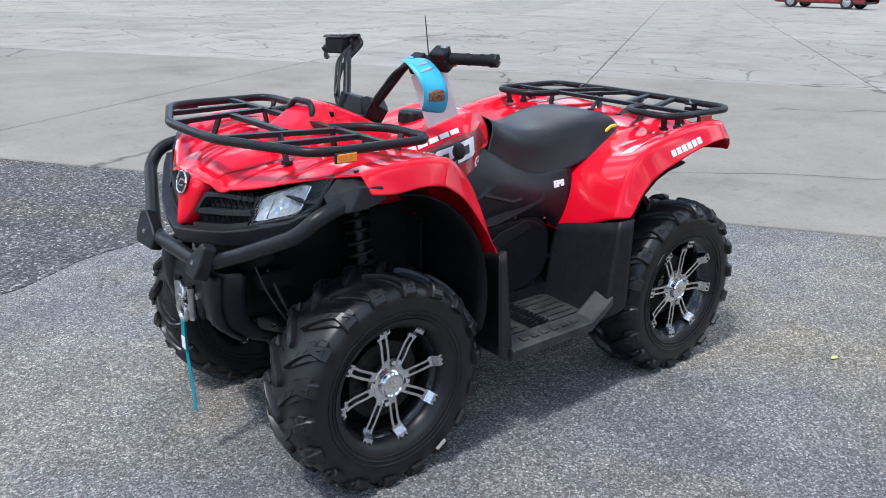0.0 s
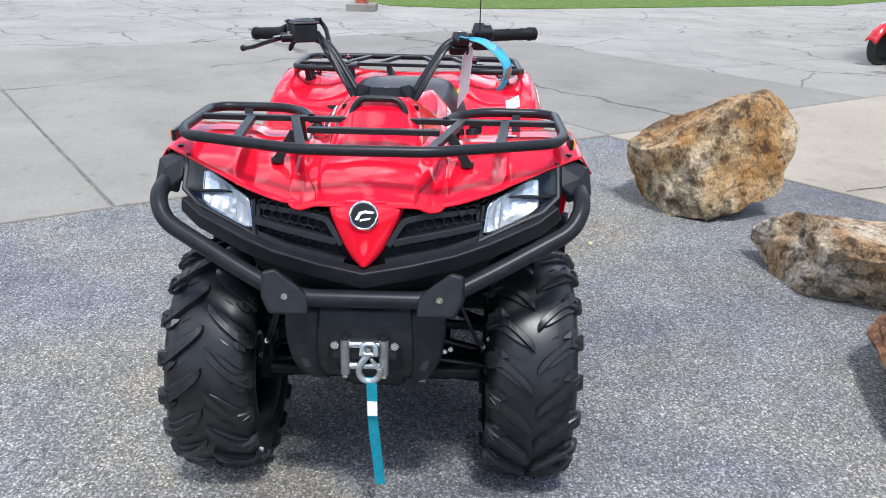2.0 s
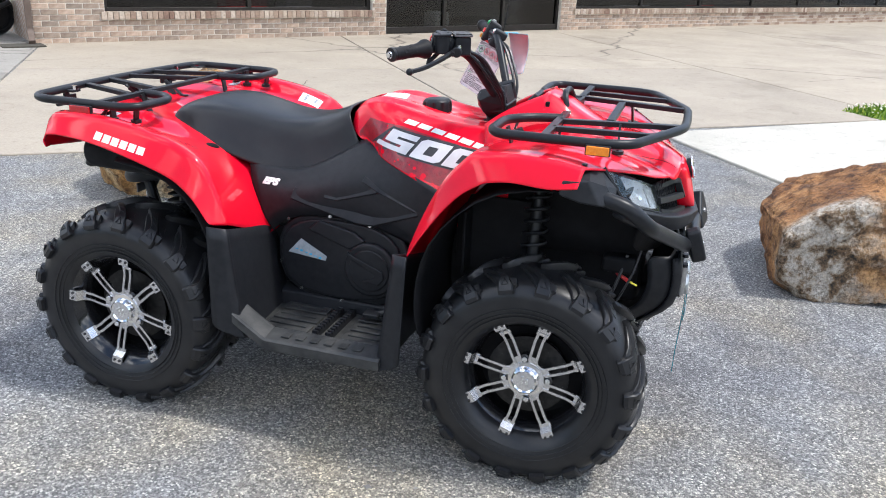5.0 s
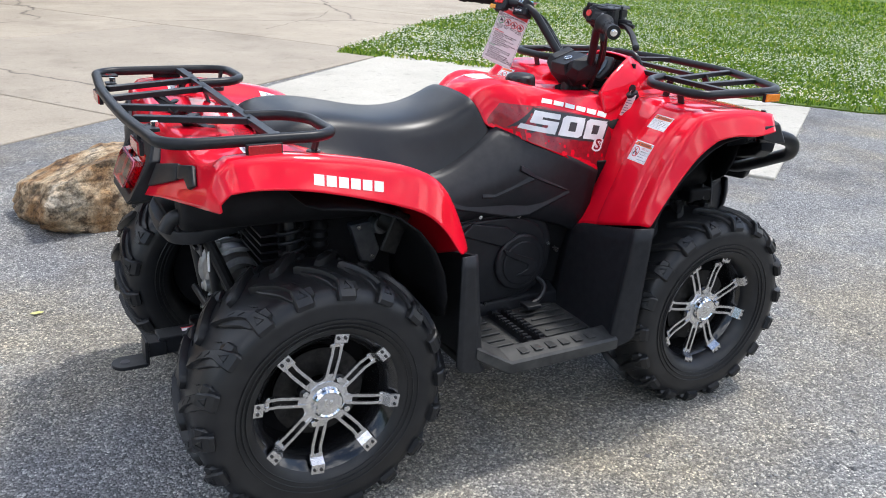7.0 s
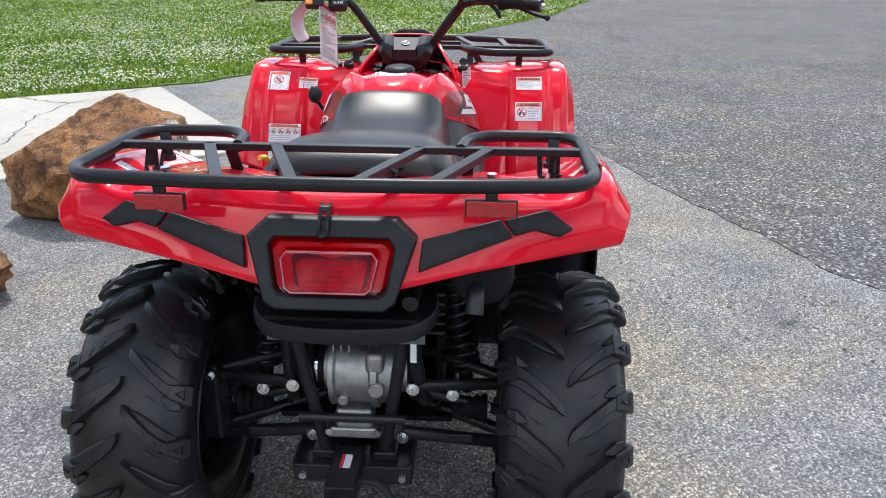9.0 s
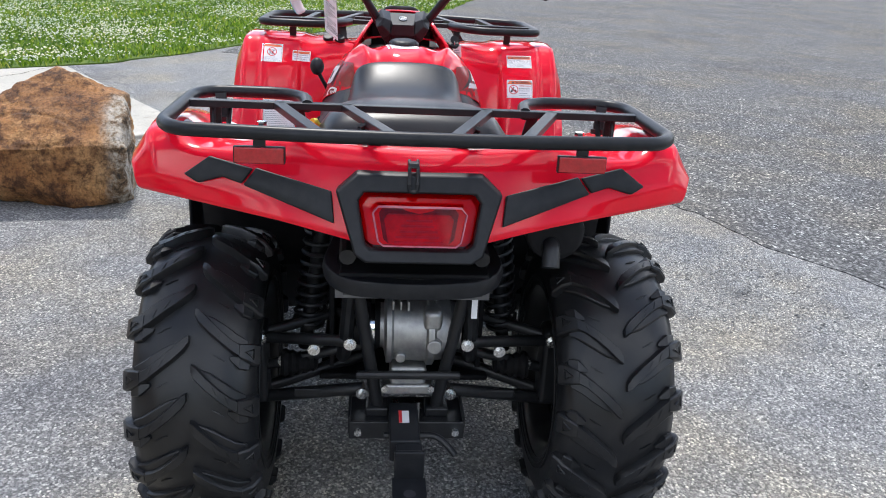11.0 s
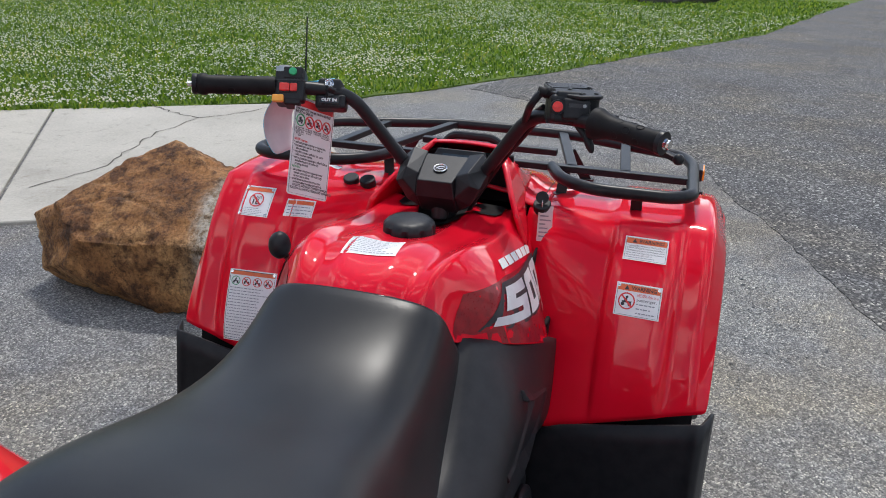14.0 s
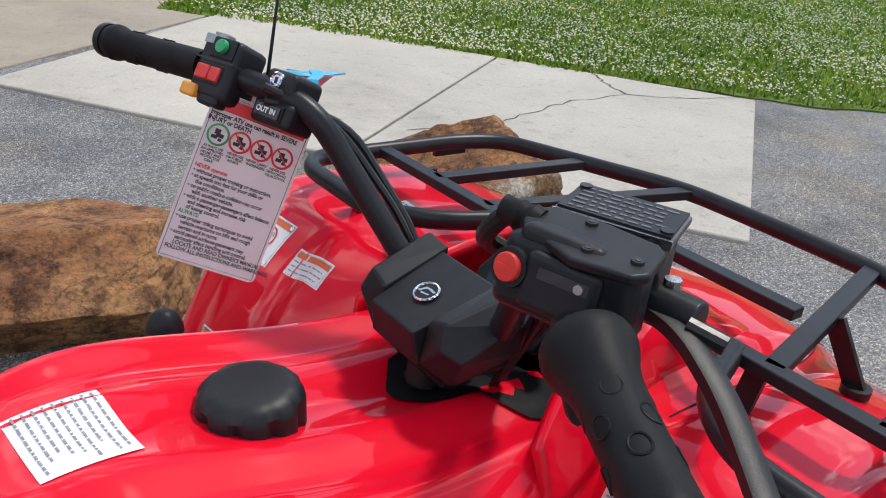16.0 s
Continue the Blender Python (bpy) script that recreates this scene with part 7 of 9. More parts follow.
    part("tie_bolt", cyl_bm((0.745, s * 0.305, 0.34), (0.745, s * 0.33, 0.34), 0.009, seg=8), ZINC, quad)
    part("air_duct", box_bm(0.84, s * 0.185, 0.57, 0.10, 0.07, 0.05), LINER, quad, bevel=0.012)

bm = lathe_bm([(-0.10, 0.02), (-0.10, 0.050), (-0.078, 0.054), (-0.074, 0.072), (-0.045, 0.076), (-0.040, 0.086), (-0.028, 0.086), (-0.023, 0.078), (0.045, 0.074), (0.050, 0.082), (0.060, 0.082), (0.066, 0.050), (0.10, 0.046), (0.10, 0.02)], 36, m=Matrix.Translation((-0.695, -0.012, 0.445)))
dif = part("axle_drive", bm, CAST, quad, "cast aluminium rear axle drive")
part("drive_block", box_bm(-0.742, -0.048, 0.490, 0.07, 0.040, 0.05), CAST, dif, bevel=0.014, seg=3)
part("filler_boss", cyl_bm((-0.76, -0.052, 0.435), (-0.785, -0.052, 0.435), 0.019, 0.016, 18), CAST, dif, bevel=0.003)
part("drain_boss", cyl_bm((-0.755, 0.018, 0.405), (-0.776, 0.018, 0.405), 0.013, 0.011, 14), CAST, dif, bevel=0.003)
part("input_boot", lathe_bm([(0.0, 0.02), (0.0, 0.050), (0.010, 0.054), (0.020, 0.047), (0.030, 0.052), (0.040, 0.044), (0.056, 0.046), (0.056, 0.02)], 24, m=Matrix.Translation((-0.695, 0.062, 0.445))), GRIP, dif, "black rubber boot")
part("drive_block", box_bm(-0.73, 0.0, 0.345, 0.06, 0.08, 0.06), CAST, dif, bevel=0.010)
part("drive_foot", box_bm(-0.745, 0.0, 0.325, 0.05, 0.11, 0.025), CAST, dif, bevel=0.006)
for k in range(3):
    part("cooling_fin", box_bm(-0.742, 0.004 + 0.016 * k, 0.520, 0.04, 0.004, 0.02), CAST, dif, bevel=0.001)
part("clamp_ring", lathe_bm([(0.0, 0.048), (0.0, 0.056), (0.009, 0.056), (0.009, 0.048)], 28, m=Matrix.Translation((-0.695, 0.074, 0.445)), closed=True), CHROME, dif)
for y in (-0.05, 0.05):
    part("drive_bolt", cyl_bm((-0.765, y, 0.33), (-0.775, y, 0.33), 0.008, seg=6), ZINC, dif)
part("cross_tube", cyl_bm((-0.775, -0.11, 0.365), (-0.775, 0.11, 0.365), 0.009, seg=10), DARK, quad)
hm = bmesh.new()
box_bm(-0.735, 0, 0.252, 0.11, 0.25, 0.012, hm)
part("hitch_plate", hm, DARK, quad, "black steel hitch plate", bevel=0.003)
part("plate_lip", box_bm(-0.790, 0, 0.240, 0.008, 0.25, 0.042), DARK, quad, bevel=0.003)
for y in (-0.105, 0.105):
    part("hitch_bolt", cyl_bm((-0.794, y, 0.238), (-0.803, y, 0.238), 0.0085, seg=6), ZINC, quad)
    part("plate_side", box_bm(-0.735, y * 1.18, 0.250, 0.11, 0.006, 0.040), DARK, quad, bevel=0.002)
    part("frame_foot", box_bm(-0.742, y * 0.62, 0.268, 0.05, 0.05, 0.020), DARK, quad, bevel=0.004)
for y in (-0.025, 0.025):
    part("hitch_bolt", cyl_bm((-0.735, y, 0.258), (-0.735, y, 0.278), 0.009, seg=6), ZINC, quad)
rec = part("receiver", box_bm(-0.830, 0.008, 0.262, 0.15, 0.062, 0.050), BLKG, quad, "black square tow receiver", bevel=0.004)
lab_m = axes((-0.815, 0.008, 0.2878), (0, -1, 0), (1, 0, 0))
part("receiver_label", quad_bm(lab_m, -0.011, -0.024, 0.011, 0.024), PAPER, rec, "small white label with a red end", smooth=False)
part("label_end", quad_bm(lab_m, -0.011, -0.024, -0.004, 0.024, z=0.0005), REDINK, rec, smooth=False)
bm = bmesh.new()
box_bm(-0.910, 0, 0.258, 0.05, 0.052, 0.042, bm)
box_bm(-0.938, 0, 0.250, 0.010, 0.060, 0.070, bm)
hb = part("tow_bar", bm, BLKG, quad, "black tow bar with a ball hole", bevel=0.003)
ton = [(0.0, -0.034), (0.055, -0.034)] + [(0.055 + 0.034 * math.sin(radians(a)), -0.034 * math.cos(radians(a))) for a in range(15, 180, 15)] + [(0.055, 0.034), (0.0, 0.034)]
bm = plate_bm([(-0.938 - x, y) for x, y in ton][::-1], Matrix.Translation((0, 0, 0.214)), 0.010)
part("tow_tongue", bm, BLKG, hb, bevel=0.002)
part("ball_hole", cyl_bm((-0.992, 0, 0.2235), (-0.992, 0, 0.2250), 0.012, seg=18), INK, hb)
part("hitch_pin", sweep_bm(fillet([(-0.845, 0.05, 0.262), (-0.845, -0.06, 0.262), (-0.86, -0.085, 0.245), (-0.875, -0.10, 0.232)], 0.02, 4), 0.007, 8), DARK, quad)
part("barcode_label", box_bm(-0.79, -0.130, 0.535, 0.003, 0.012, 0.055), PAPER, quad, "small white barcode label")

# side of the engine housing seen through the rear wheel arch
hm_ = axes((-0.388, -0.172, 0.560), (0.30, 0, -1), (1, 0, 0.30))
eh = part("breather_box", plate_bm([(-0.062, -0.030), (0.058, -0.024), (0.066, 0.010), (0.040, 0.034), (-0.050, 0.030)], hm_ @ Matrix.Translation((0, 0, -0.03)), 0.060), PLATE, quad, "grey moulded breather box", bevel=0.005)
part("breather_cap", cyl_bm((-0.350, -0.165, 0.598), (-0.345, -0.212, 0.604), 0.026, 0.024, 24), CAST, eh, "bright metal cap", bevel=0.003)
for x_, z_ in ((-0.412, 0.606), (-0.372, 0.520)):
    part("breather_bolt", cyl_bm((x_, -0.205, z_), (x_, -0.214, z_), 0.0065, seg=6), ZINC, eh)
part("breather_hose", sweep_bm(fillet([(-0.352, -0.190, 0.628), (-0.37, -0.20, 0.668), (-0.45, -0.19, 0.690), (-0.52, -0.16, 0.680)], 0.03, 4), 0.011, 10), GRIP, eh, "black rubber hose")

# exhaust silencer on the right
ex = part("silencer", cyl_bm((-0.885, -0.262, 0.728), (-0.42, -0.285, 0.735), 0.056, 0.066, 28), LINER, quad, "matt black exhaust silencer", bevel=0.015, seg=3)
part("tail_pipe", sweep_bm(fillet([(-0.87, -0.255, 0.710), (-0.900, -0.252, 0.702), (-0.915, -0.250, 0.672)], 0.02, 4), 0.017, 14), DARK, ex, "short black tail pipe")
part("pipe", sweep_bm(fillet([(-0.42, -0.285, 0.72), (-0.36, -0.26, 0.66), (-0.30, -0.20, 0.58), (-0.20, -0.19, 0.55)], 0.08, 5), 0.024, 14), DARK, ex)
part("heat_shield", box_bm(0, 0, 0, 0.045, 0.010, 0.11, m=Matrix.Translation((-0.375, -0.35, 0.635)) @ Matrix.Rotation(radians(22), 4, "Y")), DISC, quad, bevel=0.01)
part("elbow", cyl_bm((-0.37, -0.27, 0.655), (-0.34, -0.31, 0.635), 0.034, seg=18), DISC, quad, "dull metal pipe elbow", bevel=0.006)
part("plug_boot", lathe_bm([(-0.04, 0.012)] + [(-0.04 + 0.012 * k, 0.020 + (0.005 if k % 2 else 0)) for k in range(7)] + [(0.04, 0.012)], 16, m=Matrix.Translation((-0.52, -0.2, 0.60)) @ Matrix.Rotation(radians(90), 4, "X")), GRIP, quad)
for k in range(5):
    part("engine_fin", box_bm(-0.60, -0.10, 0.515 + 0.022 * k, 0.14, 0.17, 0.006), DARK, quad)
for s in (-1, 1):
    part("rear_panel", box_bm(-0.45, s * 0.17, 0.48, 0.34, 0.012, 0.36), LINER, quad, bevel=0.003)
part("tool_tray", box_bm(-0.62, 0, 0.74, 0.46, 0.30, 0.10), LINER, quad, bevel=0.02)
part("rear_inner", box_bm(-0.46, 0, 0.60, 0.20, 0.30, 0.22), LINER, quad, bevel=0.03)
part("front_inner", box_bm(0.66, 0, 0.62, 0.48, 0.26, 0.40), LINER, quad, bevel=0.03)
part("front_drive", box_bm(0.64, 0, 0.36, 0.26, 0.18, 0.20), DARK, quad, bevel=0.03)
part("strap_end", sweep_bm([(0.835, -0.205, 0.545), (0.855, -0.21, 0.535), (0.872, -0.21, 0.525)], 0.006, 8), HOSER, quad, "red rubber lead end")
part("lead", sweep_bm(fillet([(0.872, -0.21, 0.525), (0.885, -0.205, 0.518), (0.895, -0.20, 0.512)], 0.01, 3), 0.003, 6), YELLOW, quad)
part("rear_tab", sweep_bm([(-0.52, 0.200, 0.835), (-0.54, 0.212, 0.858), (-0.565, 0.216, 0.862)], 0.006, 8), YELLOW, quad, "yellow seat pull tab")


# ---- marks on the bodywork ----
tank_tree = surface_tree([tank])
# black sheet laid on the tank in place of a shaded opening
bm = bmesh.new()
bm.faces.new([bm.verts.new((x, y, 1.0)) for x, y in ((0.352, -0.006), (0.376, -0.040), (0.42, -0.052), (0.455, -0.108), (0.50, -0.108), (0.50, 0.108), (0.455, 0.108), (0.42, 0.052), (0.376, 0.040), (0.352, 0.006))])
part("steering_well", drape(bm, tank_tree, (0, 0, -1), 0.003, 4), LINER, quad, "black patch painted in for the shaded opening round the stem")
hood_tree = surface_tree([hood] + fenders)
for s in (-1, 1):
    bm = bmesh.new()
    line = [Vector((x, s * y, 1.1)) for x, y in ((0.962, 0.112), (0.93, 0.118), (0.88, 0.138), (0.82, 0.155), (0.74, 0.162), (0.64, 0.166), (0.56, 0.168))]
    for a, b in zip(line, line[1:]):
        for q in range(4):
            u, v = a.lerp(b, q / 4), a.lerp(b, (q + 1) / 4)
            bm.faces.new([bm.verts.new(p_) for p_ in (u + Vector((0, -0.0009, 0)), u + Vector((0, 0.0009, 0)), v + Vector((0, 0.0009, 0)), v + Vector((0, -0.0009, 0)))])
    part("panel_seam", drape(bm, hood_tree, (0, 0, -1), 0.0008), LINER, quad, "dark seam of the bonnet", smooth=False)
fend_tree = surface_tree(fenders)
wing_tree = rear_tree
panel_tree = surface_tree([o for o in quad.children if o.name.startswith("side_panel")])
for s in (-1, 1):
    # dark patch behind the number
    patch = [(-0.01, 0.835), (0.045, 0.905), (0.16, 0.898), (0.33, 0.862), (0.43, 0.830), (0.435, 0.755), (0.36, 0.700), (0.20, 0.748), (0.06, 0.800)]
    bm = bmesh.new()
    bm.faces.new([bm.verts.new((x, s * 0.30, z)) for x, z in patch])
    part("decal_patch", drape(bm, tank_tree, (0, -s, 0), 0.0008, 5), DRED, quad, "dark red shaded decal patch")
    rnd = random.Random(8)
    bm = bmesh.new()
    for k in range(46):
        x, z = rnd.uniform(0.10, 0.40), 0
        z = 0.795 - 0.25 * (x - 0.10) + rnd.uniform(-0.035, 0.03)
        r = rnd.uniform(0.003, 0.009)
        bm.faces.new([bm.verts.new((x + r * math.cos(radians(60 * q)), s * 0.30, z + r * math.sin(radians(60 * q)))) for q in range(6)])
    tagged(part("decal_fleck", drape(bm, tank_tree, (0, -s, 0), 0.0013), RED, quad, "red flecks"), kind="stuff")
    # plain bars for the name, letters for the number
    mt = axes((0.289 - 0.008 * s, s * 0.30, 0.978), (-s * 1.0, 0, s * 0.226), (0, 0, 1))
    for k in range(6):
        bm = quad_bm(mt @ Matrix(((1, 0.3, 0, 0), (0, 1, 0, 0), (0, 0, 1, 0), (0, 0, 0, 1))), -0.130 + 0.0437 * k, -0.0105, -0.130 + 0.0437 * k + 0.037, 0.0105, 4, 3)
        part("name_bar", drape(bm, tank_tree, (0, -s * 0.8, -0.6), 0.0022), WHITE, quad, "white name bar")
    # the number in square slanting figures on a dark ground
    mt = axes((0.100 if s < 0 else 0.385, s * 0.30, 0.838 if s < 0 else 0.786), (-s * 1.0, 0, s * 0.18), (0, 0, 1)) @ Matrix(((1, 0.48, 0, 0), (0, 1, 0, 0), (0, 0, 1, 0), (0, 0, 0, 1))) @ Matrix.Diagonal((1.08 if s < 0 else 1.0, 1.1 if s < 0 else 1.0, 1, 1))
    bm = bmesh.new()
    bm.faces.new([bm.verts.new(mt @ Vector(p)) for p in ((-0.034, -0.006, 0), (0.278, -0.006, 0), (0.278, 0.057, 0), (-0.006, 0.057, 0), (-0.006, 0.014, 0))])
    part("number_ground", drape(bm, tank_tree, (0, -s, 0), 0.0015, 5), INK, quad, "black ground of the number")
    bm = bmesh.new()
    for u0, v0, u1, v1 in ((0.0, 0.74, 1.0, 1.0), (0.0, 0.38, 0.36, 0.74), (0.36, 0.38, 1.0, 0.62), (0.64, 0.25, 1.0, 0.38), (-0.2, 0.0, 1.0, 0.25)):
        quad_bm(mt, 0.084 * u0, 0.051 * v0, 0.084 * u1, 0.051 * v1, 2, 2, bm)
    for u0 in (0.094, 0.186):
        ring_o = [bm.verts.new(mt @ Vector((u0 + 0.084 * u, 0.051 * v, 0))) for u, v in ((0.0, 0.0), (0.86, 0.0), (1.0, 0.14), (1.0, 1.0), (0.14, 1.0), (0.0, 0.86))]
        ring_i = [bm.verts.new(mt @ Vector((u0 + 0.084 * u, 0.051 * v, 0))) for u, v in ((0.34, 0.27), (0.64, 0.27), (0.66, 0.30), (0.66, 0.73), (0.36, 0.73), (0.34, 0.70))]
        for q in range(6):
            bm.faces.new((ring_o[q], ring_o[(q + 1) % 6], ring_i[(q + 1) % 6], ring_i[q]))
    part("number", drape(bm, tank_tree, (0, -s, 0), 0.0028, 3), SILVER, quad, "silver number 500")
    mt = axes((0.358 if s < 0 else 0.115, s * 0.30, 0.778 if s < 0 else 0.800), (-s * 1.0, 0, s * 0.235), (0, 0, 1))
    part("number_letter", drape(text_bm("S", 0.044, mt, 0.3, 1.5, 0.006), tank_tree, (0, -s, 0), 0.0026, 2), WHITE, quad, "white letter")
    part("number_letter", drape(text_bm("S", 0.044, mt, 0.3, 1.5, 0.001), tank_tree, (0, -s, 0), 0.0034, 2), DRED, quad, "red letter")
    mt = axes((-0.252, s * 0.35, 0.690), (-s * 1.0, 0, s * 0.04), (0, 0, 1))
    part("letters", drape(text_bm("EPS", 0.025, mt, 0.3, 1.35, 0.002), panel_tree, (0, -s, 0), 0.0015, 1), WHITE, quad, "white letters on the side panel")
    mt = axes((-0.575, s * 0.75, 0.832), (-s * 1.0, 0, s * 0.20), (0, 0, 1))
    for k in range(6):
        bm = quad_bm(mt, -0.084 + 0.0285 * k, -0.0105, -0.084 + 0.0285 * k + 0.0232, 0.0105, 2, 2)
        part("maker_bar", drape(bm, wing_tree, (0, -s, 0), 0.0015), WHITE, quad, "white maker bar")


def fitted_text(body, high, wide, m, x, y, tree, way, lift, bold=0.0):
    """A line of letters of a given height, squeezed to a given width, laid on a panel from its left end."""
    bm = text_bm(body, high, Matrix.Identity(4), 0, 1.0, bold)
    lo, hi = min(v.co.x for v in bm.verts), max(v.co.x for v in bm.verts)
    k = min(1.15, wide / (hi - lo))
    bmesh.ops.transform(bm, matrix=m @ Matrix.Translation((x, y, 0)) @ Matrix.Diagonal((k, 1, 1, 1)) @ Matrix.Translation((-lo, 0, 0)), verts=bm.verts[:])
    return drape(bm, tree, way, lift)


def sticker(name, centre, xd, yd, w, h, tree, way, head, rows, icons=0, label="white warning label", word=False, words=(), rivets=False, age=False):
    """A printed label laid on a panel: coloured head, round signs, lines of small print."""
    m = axes(centre, xd, yd)
    lab = part(name, drape(quad_bm(m, -w / 2, -h / 2, w / 2, h / 2, 6, 6), tree, way, 0.001), PAPER, quad, label)
    top = h / 2 - 0.003
    if head:
        hh = 0.011 if word else 0.008
        part("label_head", drape(quad_bm(m, -w / 2 + 0.003, top - hh, w / 2 - 0.003, top, 5, 1), tree, way, 0.0018), ORANGE, lab, "orange band")
        if word:
            part("label_word", fitted_text("WARNING", 0.0095, 0.046, m, -0.014, top - hh / 2, tree, way, 0.0024, 0.0002), INK, lab, "black word", smooth=False)
            bm = bmesh.new()
            bm.faces.new([bm.verts.new(m @ Vector((-0.022 + 0.0052 * math.sin(a), top - hh / 2 - 0.0008 + 0.0052 * math.cos(a), 0))) for a in (0, 4.19, 2.09)])
            part("alert_mark", drape(bm, tree, way, 0.0024), INK, lab, smooth=False)
        top -= hh + 0.002
    if head or icons:
        bm = bmesh.new()
        for x0, y0, x1, y1 in ((-1, -1, 1, -0.985), (-1, 0.985, 1, 1), (-1, -1, -0.985, 1), (0.985, -1, 1, 1)):
            quad_bm(m, x0 * (w / 2 - 0.0022), y0 * (h / 2 - 0.0022), x1 * (w / 2 - 0.0022), y1 * (h / 2 - 0.0022), 5, 5, bm)
        part("label_border", drape(bm, tree, way, 0.0020), INK, lab, smooth=False)
    if rivets:
        for sx in (-1, 1):
            for sy in (-1, 1):
                if rivets == 2 and sy < 0:
                    continue
                bm = bmesh.new()
                bm.faces.new([bm.verts.new(m @ Vector((sx * (w / 2 - 0.005) + 0.0032 * math.cos(2 * math.pi * q / 12), sy * (h / 2 - 0.005) + 0.0032 * math.sin(2 * math.pi * q / 12), 0))) for q in range(12)])
                part("rivet", drape(bm, tree, way, 0.0030), ZINC, lab)
    x0 = -w / 2 + 0.005
    if icons:
        r = min(0.0095, (w - 0.01) / icons / 2.15) if icons > 1 else min(0.0155, (top + h / 2) / 2.3)
        for k in range(icons):
            cx = x0 + r + 0.001 + k * (w - 0.008) / icons if not age else 0.0
            cy = top - r - 0.001
            bm = bmesh.new()
            a = [bm.verts.new(m @ Vector((cx + r * math.cos(2 * math.pi * q / 24), cy + r * math.sin(2 * math.pi * q / 24), 0))) for q in range(24)]
            b = [bm.verts.new(m @ Vector((cx + r * 0.84 * math.cos(2 * math.pi * q / 24), cy + r * 0.84 * math.sin(2 * math.pi * q / 24), 0))) for q in range(24)]
            for q in range(24):
                bm.faces.new((a[q], a[(q + 1) % 24], b[(q + 1) % 24], b[q]))
            green = icons > 1 and k == 0
            part("sign_ring", drape(bm, tree, way, 0.0022), GREENINK if green else REDINK, lab)
            if not green:
                bm = bmesh.new()
                bm.faces.new([bm.verts.new(m @ Vector((cx + r * x, cy + r * y, 0))) for x, y in ((-0.70, 0.55), (-0.55, 0.70), (0.70, -0.55), (0.55, -0.70))])
                part("sign_bar", drape(bm, tree, way, 0.0024), REDINK, lab, smooth=False)
            if age:
                part("sign_word", fitted_text("UNDER", 0.0085, r * 1.35, m, -r * 0.67, cy + r * 0.32, tree, way, 0.0020), INK, lab, smooth=False)
                part("sign_word", fitted_text("16", 0.0150, r * 0.95, m, -r * 0.47, cy - r * 0.32, tree, way, 0.0020, 0.0004), INK, lab, smooth=False)
                continue
            # a rider on a four-wheeler: two wheels, a body, a bent back and a head
            bm = bmesh.new()
            for x, y, q_ in ((-0.42, -0.38, 0.22), (0.40, -0.38, 0.22), (0.02, 0.48, 0.15)):
                bm.faces.new([bm.verts.new(m @ Vector((cx + r * (x + q_ * math.cos(2 * math.pi * q / 12)), cy + r * (y + q_ * math.sin(2 * math.pi * q / 12)), 0))) for q in range(12)])
            bm.faces.new([bm.verts.new(m @ Vector((cx + r * x, cy + r * y, 0))) for x, y in ((-0.5, -0.22), (0.55, -0.22), (0.6, 0.02), (0.1, -0.02), (0.05, 0.34), (-0.18, 0.36), (-0.32, 0.02), (-0.56, 0.0))])
            part("sign_figure", drape(bm, tree, way, 0.0018), INK, lab, smooth=False)
        if icons > 1 or age:
            top -= 2 * r + 0.003
        else:
            x0 += 2 * r + 0.004
    room = top + h / 2 - 0.004
    step = room / max(rows, 1)
    for k, body in enumerate(words):
        part("label_line", fitted_text(body, step * 0.95, w / 2 - 0.005 - x0, m, x0, top - step * (k + 0.5), tree, way, 0.0020), REDINK if body.startswith("NEVER") else INK, lab, smooth=False)
    bm = bmesh.new()
    rnd = random.Random(int(1000 * w) + rows)
    for k in range(len(words), rows):
        y = top - step * (k + 0.5)
        x = x0
        end = w / 2 - 0.005 - rnd.uniform(0, 0.3) * (w / 2 - x0)
        while x < end:
            ln_ = rnd.uniform(0.0022, 0.008)
            quad_bm(m, x, y - step * 0.13, min(end, x + ln_), y + step * 0.13, 1, 1, bm)
            x += ln_ + 0.0018
    if bm.verts:
        tagged(part("small_print", drape(bm, tree, way, 0.0018), GREYINK, lab, "bars of small print", smooth=False), kind="stuff")
    else:
        bm.free()
    return lab


FWD = (1, 0, -0.25)
sticker("warning_label", (0.20, -0.391, 0.841), (0, -1, 0), (0.4, 0, 1), 0.083, 0.060, fend_tree, FWD, True, 5, 1, word=True, words=("NEVER ride as a", "passenger."), rivets=2)
sticker("warning_label", (0.24, -0.392, 0.926), (0, -1, 0), (0.9, 0, 1), 0.080, 0.048, fend_tree, FWD, True, 6, word=True, words=("Turning the vehicle in 4WD-LOCK", "(\"DIFF-LOCK\") takes more effort.", "Operate at a slow speed and allow", "extra time and distance for maneuvers", "to avoid loss of control."))
sticker("warning_label", (0.24, 0.418, 0.922), (0, -1, 0), (0.7, 0, 1), 0.066, 0.066, fend_tree, FWD, True, 4, 1, "white age label", rivets=True, age=True)
sticker("warning_label", (0.16, 0.388, 0.719), (0, -1, 0), (0.2, 0, 1), 0.100, 0.150, fend_tree, FWD, True, 18, 4, "large white warning label", rivets=True)
sticker("warning_label", (0.26, 0.325, 0.912), (0, -1, 0), (0.7, 0, 1), 0.056, 0.038, fend_tree, FWD, True, 3)
sticker("blue_label", (0.16, 0.335, 0.605), (0, -1, 0), (0.2, 0, 1), 0.042, 0.028, fend_tree, FWD, False, 3, label="small white and blue label")
